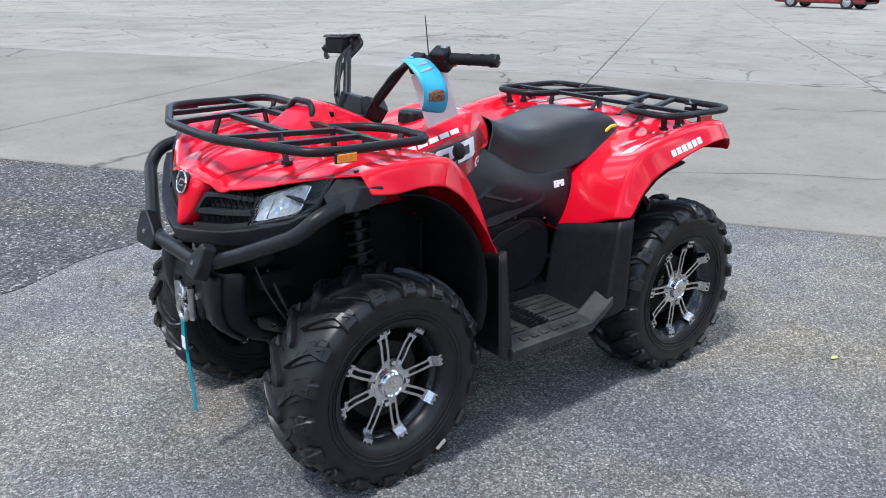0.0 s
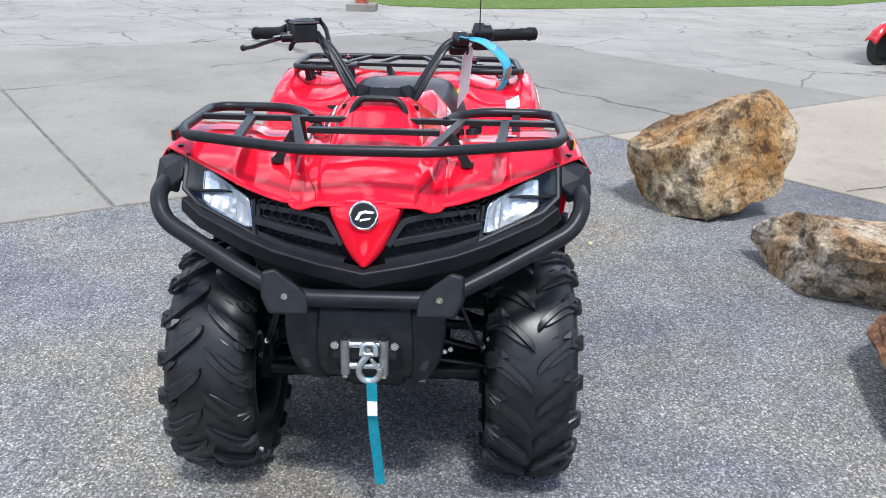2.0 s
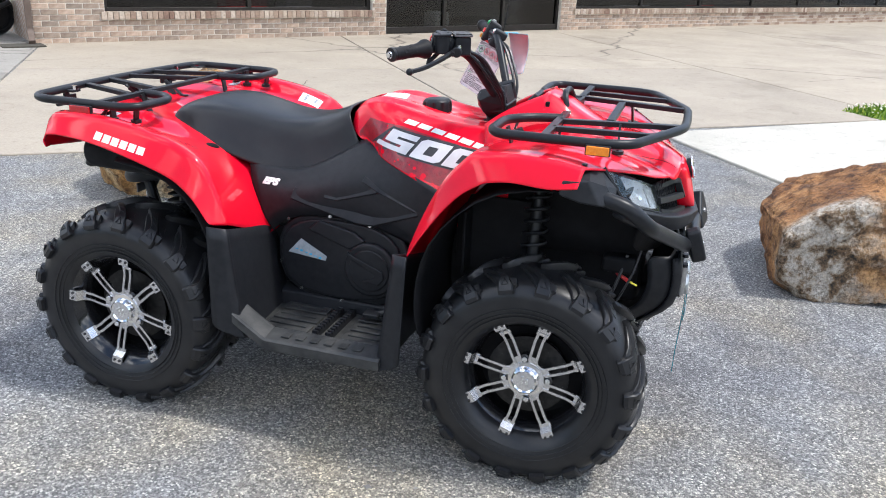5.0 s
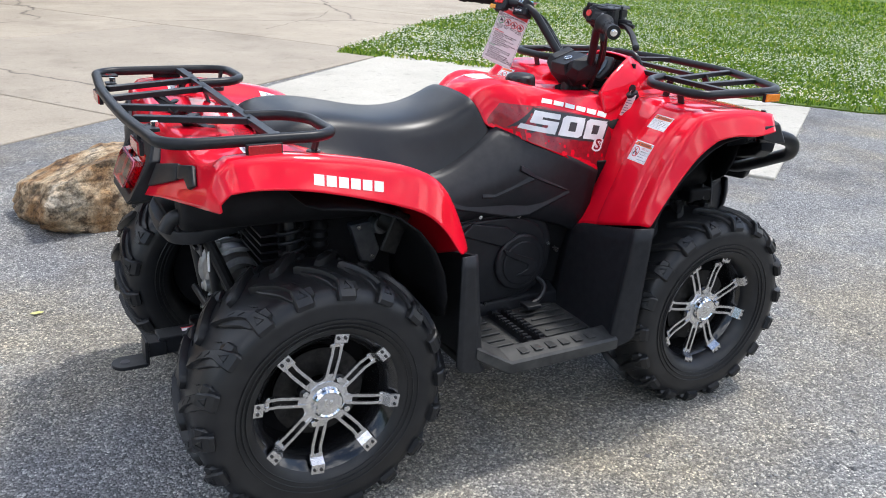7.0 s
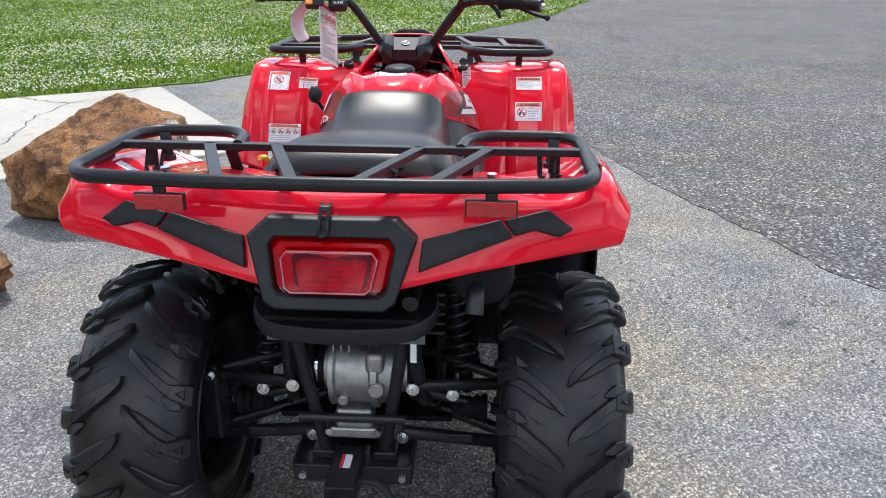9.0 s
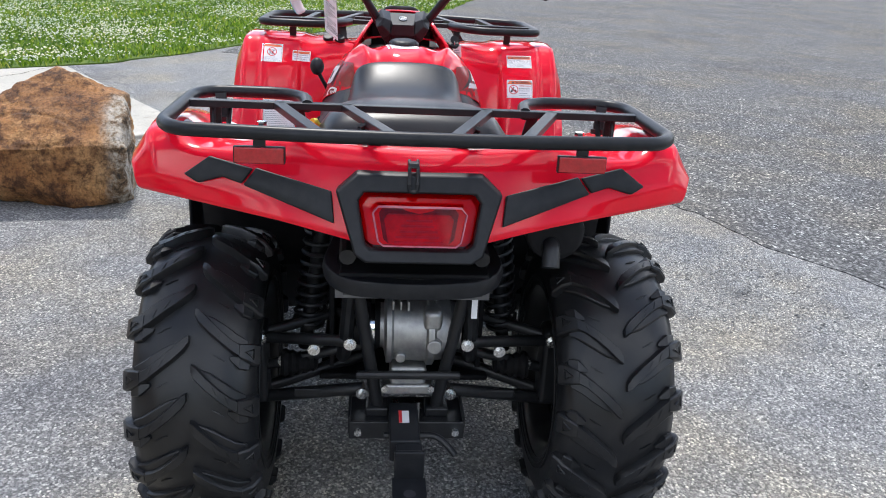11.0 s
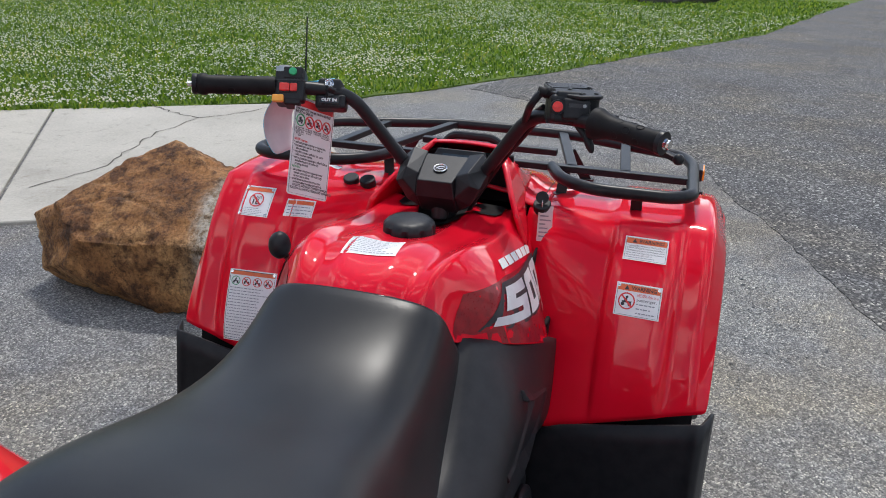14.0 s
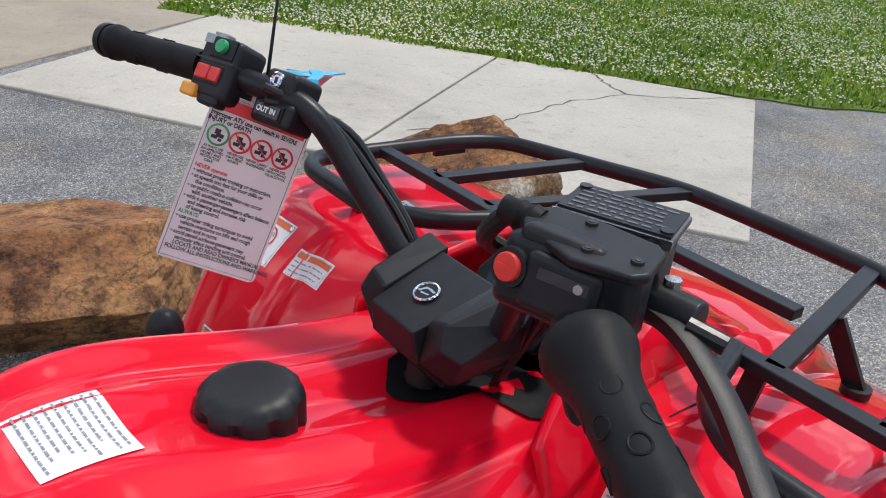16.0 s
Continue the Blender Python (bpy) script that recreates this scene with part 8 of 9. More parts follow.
sticker("compliance_label", (0.072, 0.010, 1.05), (0.12, -1, 0), (1, 0.12, 0), 0.088, 0.074, tank_tree, (0, 0, -1), False, 9, label="white compliance label of small print")
sticker("deck_label", (-0.43, 0.415, 1.0), (0, -1, 0), (1, 0, 0), 0.05, 0.085, wing_tree, (0, 0, -1), False, 2, label="plain white label on the rear mudguard")
sticker("deck_label", (-0.74, 0.40, 1.0), (0, -1, 0), (1, 0, 0), 0.085, 0.028, wing_tree, (0, 0, -1), False, 2, label="plain white label on the rear deck")
sticker("deck_label", (-0.74, -0.335, 1.0), (0, -1, 0), (1, 0, 0), 0.05, 0.028, wing_tree, (0, 0, -1), False, 2, label="plain white label on the rear deck")
sticker("front_label", (0.60, 0.33, 1.05), (0, -1, 0), (1, 0, 0), 0.055, 0.02, fend_tree, (0, 0, -1), False, 1, label="small white label on the front mudguard")


# ---- things that hang on the quad bike ----
def card(name, label, category, tl, tr, bl, thick, rad, mat):
    """A printed card with rounded corners, hung by its top edge."""
    tl, tr, bl = Vector(tl), Vector(tr), Vector(bl)
    t = thing(name, label, category, at=(tl + tr) / 2)
    m = axes((0, 0, 0), tr - tl, tl - bl)
    w, h = (tr - tl).length, (tl - bl).length
    out = []
    for cx, cy, a0 in ((w / 2 - rad, -rad, 0), (-w / 2 + rad, -rad, 90), (-w / 2 + rad, -h + rad, 180), (w / 2 - rad, -h + rad, 270)):
        for k in range(5):
            a = radians(a0 + 22.5 * k)
            out.append((cx + rad * math.cos(a), cy + rad * math.sin(a)))
    part("card", plate_bm(out, m, thick), mat, t, smooth=False)
    return t, m @ Matrix.Translation((0, 0, thick + 0.0006)), w, h


tag, tm, tw, th = card("hang_tag", "white printed warning tag hanging from the handlebar", "tag", (0.286, 0.247, 1.138), (0.378, 0.213, 1.099), (0.220, 0.232, 0.971), 0.0008, 0.006, TAGCARD)
rim = [(-tw / 2 + 0.003, -0.003), (tw / 2 - 0.003, -0.003), (tw / 2 - 0.003, -th + 0.003), (-tw / 2 + 0.003, -th + 0.003)]
part("tag_border", sweep_bm([tm @ Vector((x, y, 0)) for x, y in rim], 0.0004, 4, closed=True), INK, tag)
part("tag_band", quad_bm(tm, -tw / 2 + 0.005, -0.018, tw / 2 - 0.005, -0.005), REDINK, tag, "red band", smooth=False)
lines = ["Improper ATV use can result in SEVERE", "INJURY or DEATH"]
for k, s_ in enumerate(lines):
    part("print_line", text_bm(s_, 0.0066, tm @ Matrix.Translation((-0.004 if k == 0 else -tw * 0.27, -0.0225 - 0.006 * k, 0)), 0, 0.86, 0.00022), INK, tag, smooth=False)
caps = (("ALWAYS USE", "AN APPROVED", "HELMET AND", "PROTECTIVE", "GEAR"), ("NEVER USE", "ON PUBLIC", "ROADS"), ("NEVER CARRY", "PASSENGERS"), ("NEVER USE", "WITH DRUGS", "OR ALCOHOL"))
for k in range(4):
    cx, cy, r = -tw / 2 + 0.017 + k * (tw - 0.012) / 4.05, -0.043, 0.0105
    ringp = [tm @ Vector((cx + r * math.cos(2 * math.pi * q / 24), cy + r * math.sin(2 * math.pi * q / 24), 0)) for q in range(24)]
    part("sign_ring", sweep_bm(ringp, 0.0012, 4, closed=True), GREENINK if k == 0 else REDINK, tag, "green sign ring" if k == 0 else "red sign ring")
    bm = bmesh.new()
    for x1, y1, x2, y2 in ((-0.6, -0.45, 0.0, -0.1), (-0.2, -0.25, 0.55, 0.15), (-0.4, 0.0, 0.15, 0.55), (0.1, -0.6, 0.45, -0.3)):
        quad_bm(tm, cx + r * x1, cy + r * y1, cx + r * x2, cy + r * y2, 1, 1, bm)
    part("sign_figure", bm, INK, tag, smooth=False)
    if k:
        part("sign_bar", sweep_bm([tm @ Vector((cx - 0.0075, cy + 0.0075, 0.0004)), tm @ Vector((cx + 0.0075, cy - 0.0075, 0.0004))], 0.0009, 4), REDINK, tag)
    for q, s_ in enumerate(caps[k]):
        part("print_line", text_bm(s_, 0.0037, tm @ Matrix.Translation((cx, cy - 0.0140 - 0.0036 * q, 0)), 0, 0.95, 0.00012), INK, tag, smooth=False)
body_lines = [("NEVER operate:", 1), ("\u2022 without proper training or instruction.", 0), ("\u2022 at speeds too fast for your skills or", 0), ("   the conditions.", 0), ("\u2022 on public roads-a collision can occur", 0), ("   with another vehicle.", 0), ("\u2022 with a passenger-passengers affect balance", 0), ("   and steering and increase risk", 0), ("   of losing control.", 0), ("ALWAYS:", 2), ("\u2022 use proper riding techniques to avoid", 0), ("   vehicle overturns on hills and rough", 0), ("   terrain and in turns.", 0), ("\u2022 avoid paved surfaces-pavement may", 0), ("   seriously affect handling and control.", 0), ("   LOCATE AND READ OWNER'S MANUAL.", 0), ("FOLLOW ALL INSTRUCTIONS AND WARNINGS.", 0)]
for k, (s_, tone) in enumerate(body_lines):
    bm = text_bm(s_, 0.0060, Matrix.Identity(4), 0, 0.86, 0.00018)
    xs = [v.co.x for v in bm.verts]
    lead = 0.006 if s_.startswith("   ") else 0.0
    bmesh.ops.transform(bm, matrix=tm @ Matrix.Translation((-tw / 2 + 0.006 + lead - min(xs), -0.0785 - 0.00555 * k, 0)), verts=bm.verts[:])
    part("print_line", bm, (INK, REDINK, GREENINK)[tone], tag, smooth=False)
part("tag_tie", sweep_bm([tm @ Vector((0.0, -0.006, 0)), tm @ Vector((0.0, 0.012, 0.004)), Vector((0.318, 0.222, 1.150)) - tag.location], 0.0012, 6), DARK, tag)

# hang tag in front of the bar, curled: blue print in front, pale pink paper behind
blue = thing("blue_tag", "light blue curled hang tag with a pink back", "tag", at=(0.400, 0.205, 1.150))
TAG_LINE = [(-0.004, 0.0, -0.004), (-0.005, 0.045, 0.002), (-0.008, 0.095, -0.022), (-0.013, 0.130, -0.060), (-0.016, 0.138, -0.092), (-0.020, 0.128, -0.122), (-0.022, 0.112, -0.144)]
curl = fillet(TAG_LINE, 0.03, 2)


def tag_sheet(name, pts, mat, lo, hi, lift, label=""):
    g = []
    for a, b, c in zip([pts[0]] + pts, pts, pts[1:] + [pts[-1]]):
        t_ = (c - a).normalized()
        side = Vector((0.92, -0.38, 0.0))
        side = (side - t_ * side.dot(t_)).normalized()
        n_ = side.cross(t_).normalized()
        g.append([tuple(b + side * d + n_ * lift) for d in (lo, (lo + hi) / 2, hi)])
    return sheet(name, g, mat, blue, label, 0.0005, 1)


curl = [p_ for p_ in curl if p_.y > 0.022]
tag_sheet("card", curl, SKYCARD, -0.034, 0.036, 0.0006, "light blue printed face")
tag_sheet("card_back", curl, PINK, -0.034, 0.036, -0.0006, "pale pink paper back")
tag_sheet("photo", curl[-7:-3], PHOTO, -0.024, 0.022, 0.0018, "small dark photo")
for lo_, hi_, at_ in ((-0.020, -0.004, 2), (-0.026, 0.012, 3), (-0.024, 0.020, 4)):
    p0, p1 = Vector(curl[at_]), Vector(curl[at_ + 1])
    tag_sheet("print_bar", [p0, p0.lerp(p1, 0.35)], DECALGREY, lo_, hi_, 0.0016)
part("tag_loop", sweep_bm([(-0.03, -0.008, -0.012), (-0.03, 0.0, 0.002), (-0.012, 0.020, 0.001), (-0.006, 0.040, 0.001)], 0.004, 4, profile=[(-0.006, -0.0006), (0.006, -0.0006), (0.006, 0.0006), (-0.006, 0.0006)], up=(0, 0, 1)), SKYCARD, blue)

key = thing("key_tag", "white key tag with printed bars, hanging at the ignition", "tag", at=(0.503, -0.178, 0.923))
km = axes((-0.004, -0.010, -0.012), (0.15, -1, 0), (0.50, 0.25, 1))
part("key_head", plate_bm([(0.013 * math.cos(radians(30 * k)), 0.013 * math.sin(radians(30 * k))) for k in range(12)], axes((0.004, 0, 0.010), (0, -1, 0), (0.3, 0, 1)), 0.004), BLK, key, "black key head")
part("card", quad_bm(km, -0.0145, -0.064, 0.0145, 0.008), TAGCARD, key, smooth=False)
bm = bmesh.new()
for k in range(7):
    quad_bm(km, -0.011, -0.006 - 0.0082 * k, -0.011 + 0.012 + 0.005 * (k % 3), -0.0035 - 0.0082 * k, 1, 1, bm, 0.0008)
part("print_bars", bm, GREYINK, key, smooth=False)
part("key_hole", quad_bm(km, -0.002, 0.0015, 0.002, 0.0055, z=0.0008), INK, key, smooth=False)
part("key_ring", sweep_bm([(0.0 + 0.006 * math.sin(a), -0.002, 0.0 - 0.010 * math.cos(a) - 0.004) for a in (2 * math.pi * k / 16 for k in range(16))], 0.001, 6, closed=True), ZINC, key)

# hook and strap of the winch
hook = thing("winch_hook", "galvanised steel clevis hook on the winch", "hook", at=(1.030, 0.012, 0.500))
pts = [(0, 0, 0.02), (0, -0.003, 0.0), (0.004, -0.020, -0.022), (0.004, -0.026, -0.046), (0.004, -0.012, -0.066), (0.004, 0.012, -0.066), (0.004, 0.026, -0.048), (0.004, 0.024, -0.032)]
part("hook_body", sweep_bm(fillet(pts, 0.02, 4), 0.0078, 10), GALV, hook, "galvanised hook")
part("clevis", sweep_bm(fillet([(0.006, -0.016, 0.004), (0, -0.014, 0.028), (0, 0.014, 0.028), (0.006, 0.016, 0.004)], 0.012, 4), 0.0065, 8), GALV, hook)
part("latch", sweep_bm([(0.006, 0.004, -0.006), (0.008, 0.016, -0.022), (0.006, 0.022, -0.034)], 0.0045, 6), ZINC, hook)
part("clevis_pin", cyl_bm((0.004, -0.022, 0.004), (0.004, 0.022, 0.004), 0.0055, seg=10), ZINC, hook)
strap = thing("pull_strap", "teal nylon pull strap hanging from the hook", "strap", at=(1.034, 0.016, 0.438))
pts = [(0.0, 0.0, 0.006), (0.004, 0.002, -0.03), (0.002, 0.004, -0.12), (-0.002, 0.012, -0.20), (-0.003, 0.020, -0.292)]
part("webbing", sweep_bm(fillet(pts, 0.05, 5), 0.01, 4, profile=flat_bar(0.024, 0.002), up=(1, 0, 0)), TEAL, strap, smooth=False)
part("webbing_fold", sweep_bm([(0.007, 0.002, -0.006), (0.008, 0.003, -0.05), (0.006, 0.004, -0.10)], 0.01, 4, profile=flat_bar(0.024, 0.002), up=(1, 0, 0)), TEAL, strap, smooth=False)
part("strap_label", box_bm(0.010, 0.0035, -0.072, 0.0015, 0.023, 0.038), PAPER, strap, "white sewn label")

# black liners inside the front wheel arches
for s in (-1, 1):
    part("arch_liner", box_bm(0.47, s * 0.226, 0.615, 0.22, 0.010, 0.23), LINER, quad, bevel=0.004)
    part("arch_liner", box_bm(0.400, s * 0.235, 0.600, 0.010, 0.13, 0.19), LINER, quad, bevel=0.004)


# ---- boulders ----
def rock_material(name, stops, dark, lichen=0.0, scale=3.0, side=None):
    m, n, l, p = nodes_of(name)
    t = noise_node(n, l, scale, 8, 0.62)
    r = ramp_node(n, stops)
    l.new(t.outputs["Fac"], r.inputs["Fac"])
    v = noise_node(n, l, scale * 4.5, 8, 0.68)
    rv = ramp_node(n, [(0.39, dark), (0.50, (1, 1, 1)), (0.70, (1.3, 1.24, 1.14))])
    l.new(v.outputs["Fac"], rv.inputs["Fac"])
    col = mix_node(n, l, 0.9, r.outputs["Color"], rv.outputs["Color"], "MULTIPLY")
    if side:
        # one flank of another stone, with a ragged border
        tc, xyz = n.new("ShaderNodeTexCoord"), n.new("ShaderNodeSeparateXYZ")
        l.new(tc.outputs["Object"], xyz.inputs["Vector"])
        sm = n.new("ShaderNodeMath")
        sm.operation, sm.inputs[1].default_value = "MULTIPLY_ADD", 0.35
        l.new(t.outputs["Fac"], sm.inputs[0])
        l.new(xyz.outputs["Y"], sm.inputs[2])
        edge = ramp_node(n, [(0.0, (1, 1, 1)), (0.06, (0, 0, 0))])
        mv = n.new("ShaderNodeMath")
        mv.operation, mv.inputs[1].default_value = "ADD", 0.19
        l.new(sm.outputs[0], mv.inputs[0])
        l.new(mv.outputs[0], edge.inputs["Fac"])
        es = n.new("ShaderNodeSeparateColor")
        l.new(edge.outputs["Color"], es.inputs["Color"])
        spot = noise_node(n, l, 11, 8, 0.7)
        rs_ = ramp_node(n, side)
        l.new(spot.outputs["Fac"], rs_.inputs["Fac"])
        col = mix_node(n, l, es.outputs["Red"], col, rs_.outputs["Color"])
    if lichen:
        g = noise_node(n, l, scale * 1.7, 7, 0.7)
        rg = ramp_node(n, [(0.55, (0, 0, 0)), (0.62, (1, 1, 1))])
        l.new(g.outputs["Fac"], rg.inputs["Fac"])
        sp = n.new("ShaderNodeSeparateColor")
        l.new(rg.outputs["Color"], sp.inputs["Color"])
        mul = n.new("ShaderNodeMath")
        mul.operation, mul.inputs[1].default_value = "MULTIPLY", lichen
        l.new(sp.outputs["Red"], mul.inputs[0])
        col = mix_node(n, l, mul.outputs[0], col, (0.06, 0.055, 0.04))
    warp = noise_node(n, l, scale * 2.2, 6, 0.65)
    mv_ = n.new("ShaderNodeMix")
    mv_.data_type = "VECTOR"
    mv_.inputs["Factor"].default_value = 0.30
    tc_ = n.new("ShaderNodeTexCoord")
    l.new(tc_.outputs["Object"], mv_.inputs["A"])
    l.new(warp.outputs["Color"], mv_.inputs["B"])
    cell = n.new("ShaderNodeTexVoronoi")
    cell.feature = "DISTANCE_TO_EDGE"
    cell.inputs["Scale"].default_value = scale * 2.4
    l.new(mv_.outputs["Result"], cell.inputs["Vector"])
    fis = ramp_node(n, [(0.0, (0.30, 0.26, 0.22)), (0.035, (1, 1, 1))])
    l.new(cell.outputs["Distance"], fis.inputs["Fac"])
    col = mix_node(n, l, 0.75, col, fis.outputs["Color"], "MULTIPLY")
    speck = noise_node(n, l, scale * 26, 6, 0.75)
    rsp = ramp_node(n, [(0.36, (0.52, 0.48, 0.44)), (0.5, (1, 1, 1)), (0.66, (1.28, 1.25, 1.2))])
    l.new(speck.outputs["Fac"], rsp.inputs["Fac"])
    col = mix_node(n, l, 1.0, col, rsp.outputs["Color"], "MULTIPLY")
    l.new(col, p.inputs["Base Color"])
    p.inputs["Roughness"].default_value = 0.8
    k = n.new("ShaderNodeBump")
    k.inputs["Strength"].default_value, k.inputs["Distance"].default_value = 1.0, 0.022
    f = noise_node(n, l, scale * 11, 8, 0.7)
    l.new(f.outputs["Fac"], k.inputs["Height"])
    l.new(k.outputs["Normal"], p.inputs["Normal"])
    return m


PALE = rock_material("pale_ochre_rock", [(0.30, (0.14, 0.06, 0.02)), (0.42, (0.40, 0.21, 0.065)), (0.54, (0.56, 0.41, 0.23)), (0.70, (0.68, 0.62, 0.50))], (0.22, 0.16, 0.10), 0.75, 2.6)
RUST = rock_material("rust_brown_rock", [(0.28, (0.15, 0.06, 0.026)), (0.45, (0.29, 0.125, 0.05)), (0.60, (0.43, 0.22, 0.09)), (0.78, (0.52, 0.34, 0.18))], (0.32, 0.26, 0.22), 0.15, 2.4)
MIXED = rock_material("grey_white_rock", [(0.28, (0.13, 0.08, 0.045)), (0.40, (0.38, 0.22, 0.10)), (0.52, (0.58, 0.46, 0.31)), (0.68, (0.72, 0.68, 0.60))], (0.2, 0.17, 0.14), 0.6, 3.6)
SPLIT = rock_material("rust_rock_with_pale_flank", [(0.30, (0.15, 0.06, 0.02)), (0.46, (0.36, 0.17, 0.06)), (0.58, (0.52, 0.29, 0.12)), (0.76, (0.62, 0.42, 0.23))], (0.26, 0.20, 0.16), 0.2, 2.8, [(0.38, (0.035, 0.028, 0.02)), (0.46, (0.22, 0.14, 0.075)), (0.53, (0.48, 0.42, 0.34)), (0.72, (0.70, 0.67, 0.62))])
GREYROCK = rock_material("grey_field_rock", [(0.3, (0.06, 0.06, 0.06)), (0.6, (0.12, 0.125, 0.12)), (0.8, (0.22, 0.22, 0.21))], (0.5, 0.5, 0.5), 0.2, 1.5)


def boulder(label, mat, at, size, turn, seed, faces=(), planes=5, rough=0.05, sub=6, name="boulder"):
    """A broken block: cleavage planes (way and distance), worn edges, ledges, cracks and pits."""
    rnd = random.Random(seed)
    cuts = [(Vector(f[:3]).normalized(), f[3]) for f in faces]
    for k in range(planes):
        v = Vector((rnd.gauss(0, 1), rnd.gauss(0, 1), rnd.gauss(0, 0.8))).normalized()
        cuts.append((v, rnd.uniform(0.82, 1.0)))
    cuts.append((Vector((0, 0, -1)), 0.75))
    bm = bmesh.new()
    bmesh.ops.create_icosphere(bm, subdivisions=sub, radius=1.0)
    off = Vector((seed * 1.7, seed * 0.9, seed * 2.3))
    slope = Vector((rnd.uniform(-0.5, 0.5), rnd.uniform(-0.5, 0.5), 1)).normalized()
    for v in bm.verts:
        d = v.co.normalized()
        bent = (d + 0.10 * Vector((noise.noise(d * 2.3 + off), noise.noise(d * 2.3 - off), noise.noise(d * 2.1 + off * 2)))).normalized()
        r = min([1.15] + [c / max(1e-3, n.dot(bent)) for n, c in cuts if n.dot(bent) > 0.05])
        p = d * r
        q = p + off
        w = noise.fractal(q * 1.2, 1.0, 2.0, 4) * rough * 0.9
        # chipped steps: the surface breaks off in thin layers
        step = noise.noise(q * 2.6) * 2.2 + q.dot(slope) * 2.6
        w += (abs(step - round(step)) - 0.25) * rough * 0.45
        w -= max(0.0, 0.14 - abs(noise.noise(q * 2.1 + slope))) * rough * 3.2
        w += noise.fractal(q * 4.0, 0.8, 2.1, 6) * rough * 0.42
        v.co = p + d * w
    bmesh.ops.transform(bm, matrix=Matrix.Rotation(radians(turn), 4, "Z") @ Matrix.Diagonal((*size, 1)), verts=bm.verts[:])
    low = min(v.co.z for v in bm.verts)
    for v in bm.verts:
        v.co.z -= low
    ob = part(name, mesh_of(name, bm, True, 40), mat)
    ob.location = (at[0], at[1], -0.02)
    return tagged(ob, label, "boulder", "boulders along the paving")


boulder("tall pale ochre and white boulder on the paving", PALE, (-1.92, 1.63), (0.45, 0.46, 0.385), 8, 11, ((-0.05, -0.62, 0.80, 0.66), (1, 0.05, 0.12, 0.72), (0.1, 0.95, -0.24, 0.78), (0.1, -0.9, -0.30, 0.82), (-0.15, -0.22, 1, 0.78), (-0.56, -0.05, 0.83, 0.56), (-1, 0.2, 0.0, 0.92), (-0.5, -0.6, 0.7, 0.86), (0.7, -0.7, -0.2, 0.86)), 4, 0.06)
boulder("low pale and brown boulder beside a rust one", MIXED, (-0.72, 1.95), (0.44, 0.31, 0.215), 12, 23, ((-0.55, 0.20, 0.80, 0.58), (0.85, -0.45, -0.25, 0.74), (0.6, 0.6, 0.2, 0.8), (0, 0.12, 1, 0.68), (-0.1, -1, 0.05, 0.82), (0.2, 0.9, 0.35, 0.84), (-1, 0, 0.2, 0.8)), 5, 0.075)
boulder("long rust-brown boulder lying on the paving", RUST, (0.36, 1.91), (0.52, 0.35, 0.20), -18, 37, ((0.15, -0.75, 0.65, 0.68), (0, 0.35, 1, 0.72), (0.9, -0.25, 0.2, 0.85), (-0.85, -0.2, 0.35, 0.84), (0.1, -1, -0.35, 0.8)), 5, 0.06)
boulder("large rust-brown boulder with a pale mottled side", SPLIT, (1.69, 1.64), (0.38, 0.50, 0.35), 8, 44, ((0.05, -1, 0.02, 0.74), (-0.52, 0.0, 0.85, 0.52), (1, 0.05, 0.08, 0.62), (-1, 0.05, -0.12, 0.80), (0.05, 0.66, 0.75, 0.70), (0.05, -0.48, 0.87, 0.84), (-0.7, 0.35, -0.62, 0.88), (0.1, 1, -0.15, 0.95)), 2, 0.055)
# grey rock shapes stand in for a low dark mass past the lawn
for k, (x, y, sx, sy, sz, sd) in enumerate(((23.6, 1.0, 0.40, 0.70, 0.22, 5), (24.6, -0.2, 0.35, 0.5, 0.20, 8), (27.5, 1.1, 0.6, 0.9, 0.4, 9))):
    boulder("grey rock shape in place of a dark mass past the lawn", GREYROCK, (x, y), (sx, sy, sz), 20 * k, sd, (), 9, 0.05, 4)

# loose chips of stone, thick along the edge of the driveway, and a fallen leaf
rng = np.random.default_rng(4)
x, y = rng.uniform(-3.6, 6.4, 150000), rng.uniform(-3.2, 3.4, 150000)
edge = np.array(DRIVE_EDGE[:10], float)
away, side = np.full(len(x), 99.0), np.zeros(len(x))
for (ax, ay), (bx, by) in zip(edge[:-1], edge[1:]):
    t_ = np.clip(((x - ax) * (bx - ax) + (y - ay) * (by - ay)) / ((bx - ax) ** 2 + (by - ay) ** 2), 0, 1)
    d_ = np.hypot(x - ax - t_ * (bx - ax), y - ay - t_ * (by - ay))
    side = np.where(d_ < away, (bx - ax) * (y - ay) - (by - ay) * (x - ax), side)
    away = np.minimum(away, d_)
clump = np.array([noise.noise(Vector((a_ * 1.1, b_ * 1.1, 3.0))) + 0.6 * noise.noise(Vector((a_ * 4.1, b_ * 4.1, 9.0))) for a_, b_ in zip(x, y)])
chance = np.where(side > 0, 0.05 + 0.50 * np.exp(-((away - 0.45) / 0.50) ** 2), 0.10 * np.exp(-away / 0.15)) * np.clip(0.55 + 1.3 * clump, 0.05, 1.4)
u_, v_ = x * U2.x + y * U2.y, x * V2.x + y * V2.y
keep = (rng.random(len(x)) < chance) & (v_ < 3.2) & (u_ < 2.1) & (u_ > -5.5)
x, y = x[keep], y[keep]
n = len(x)
s_ = rng.uniform(0.0026, 0.0062, n) * np.where(rng.random(n) < 0.06, 1.6, 1.0)
a_ = rng.random(n) * 2 * np.pi
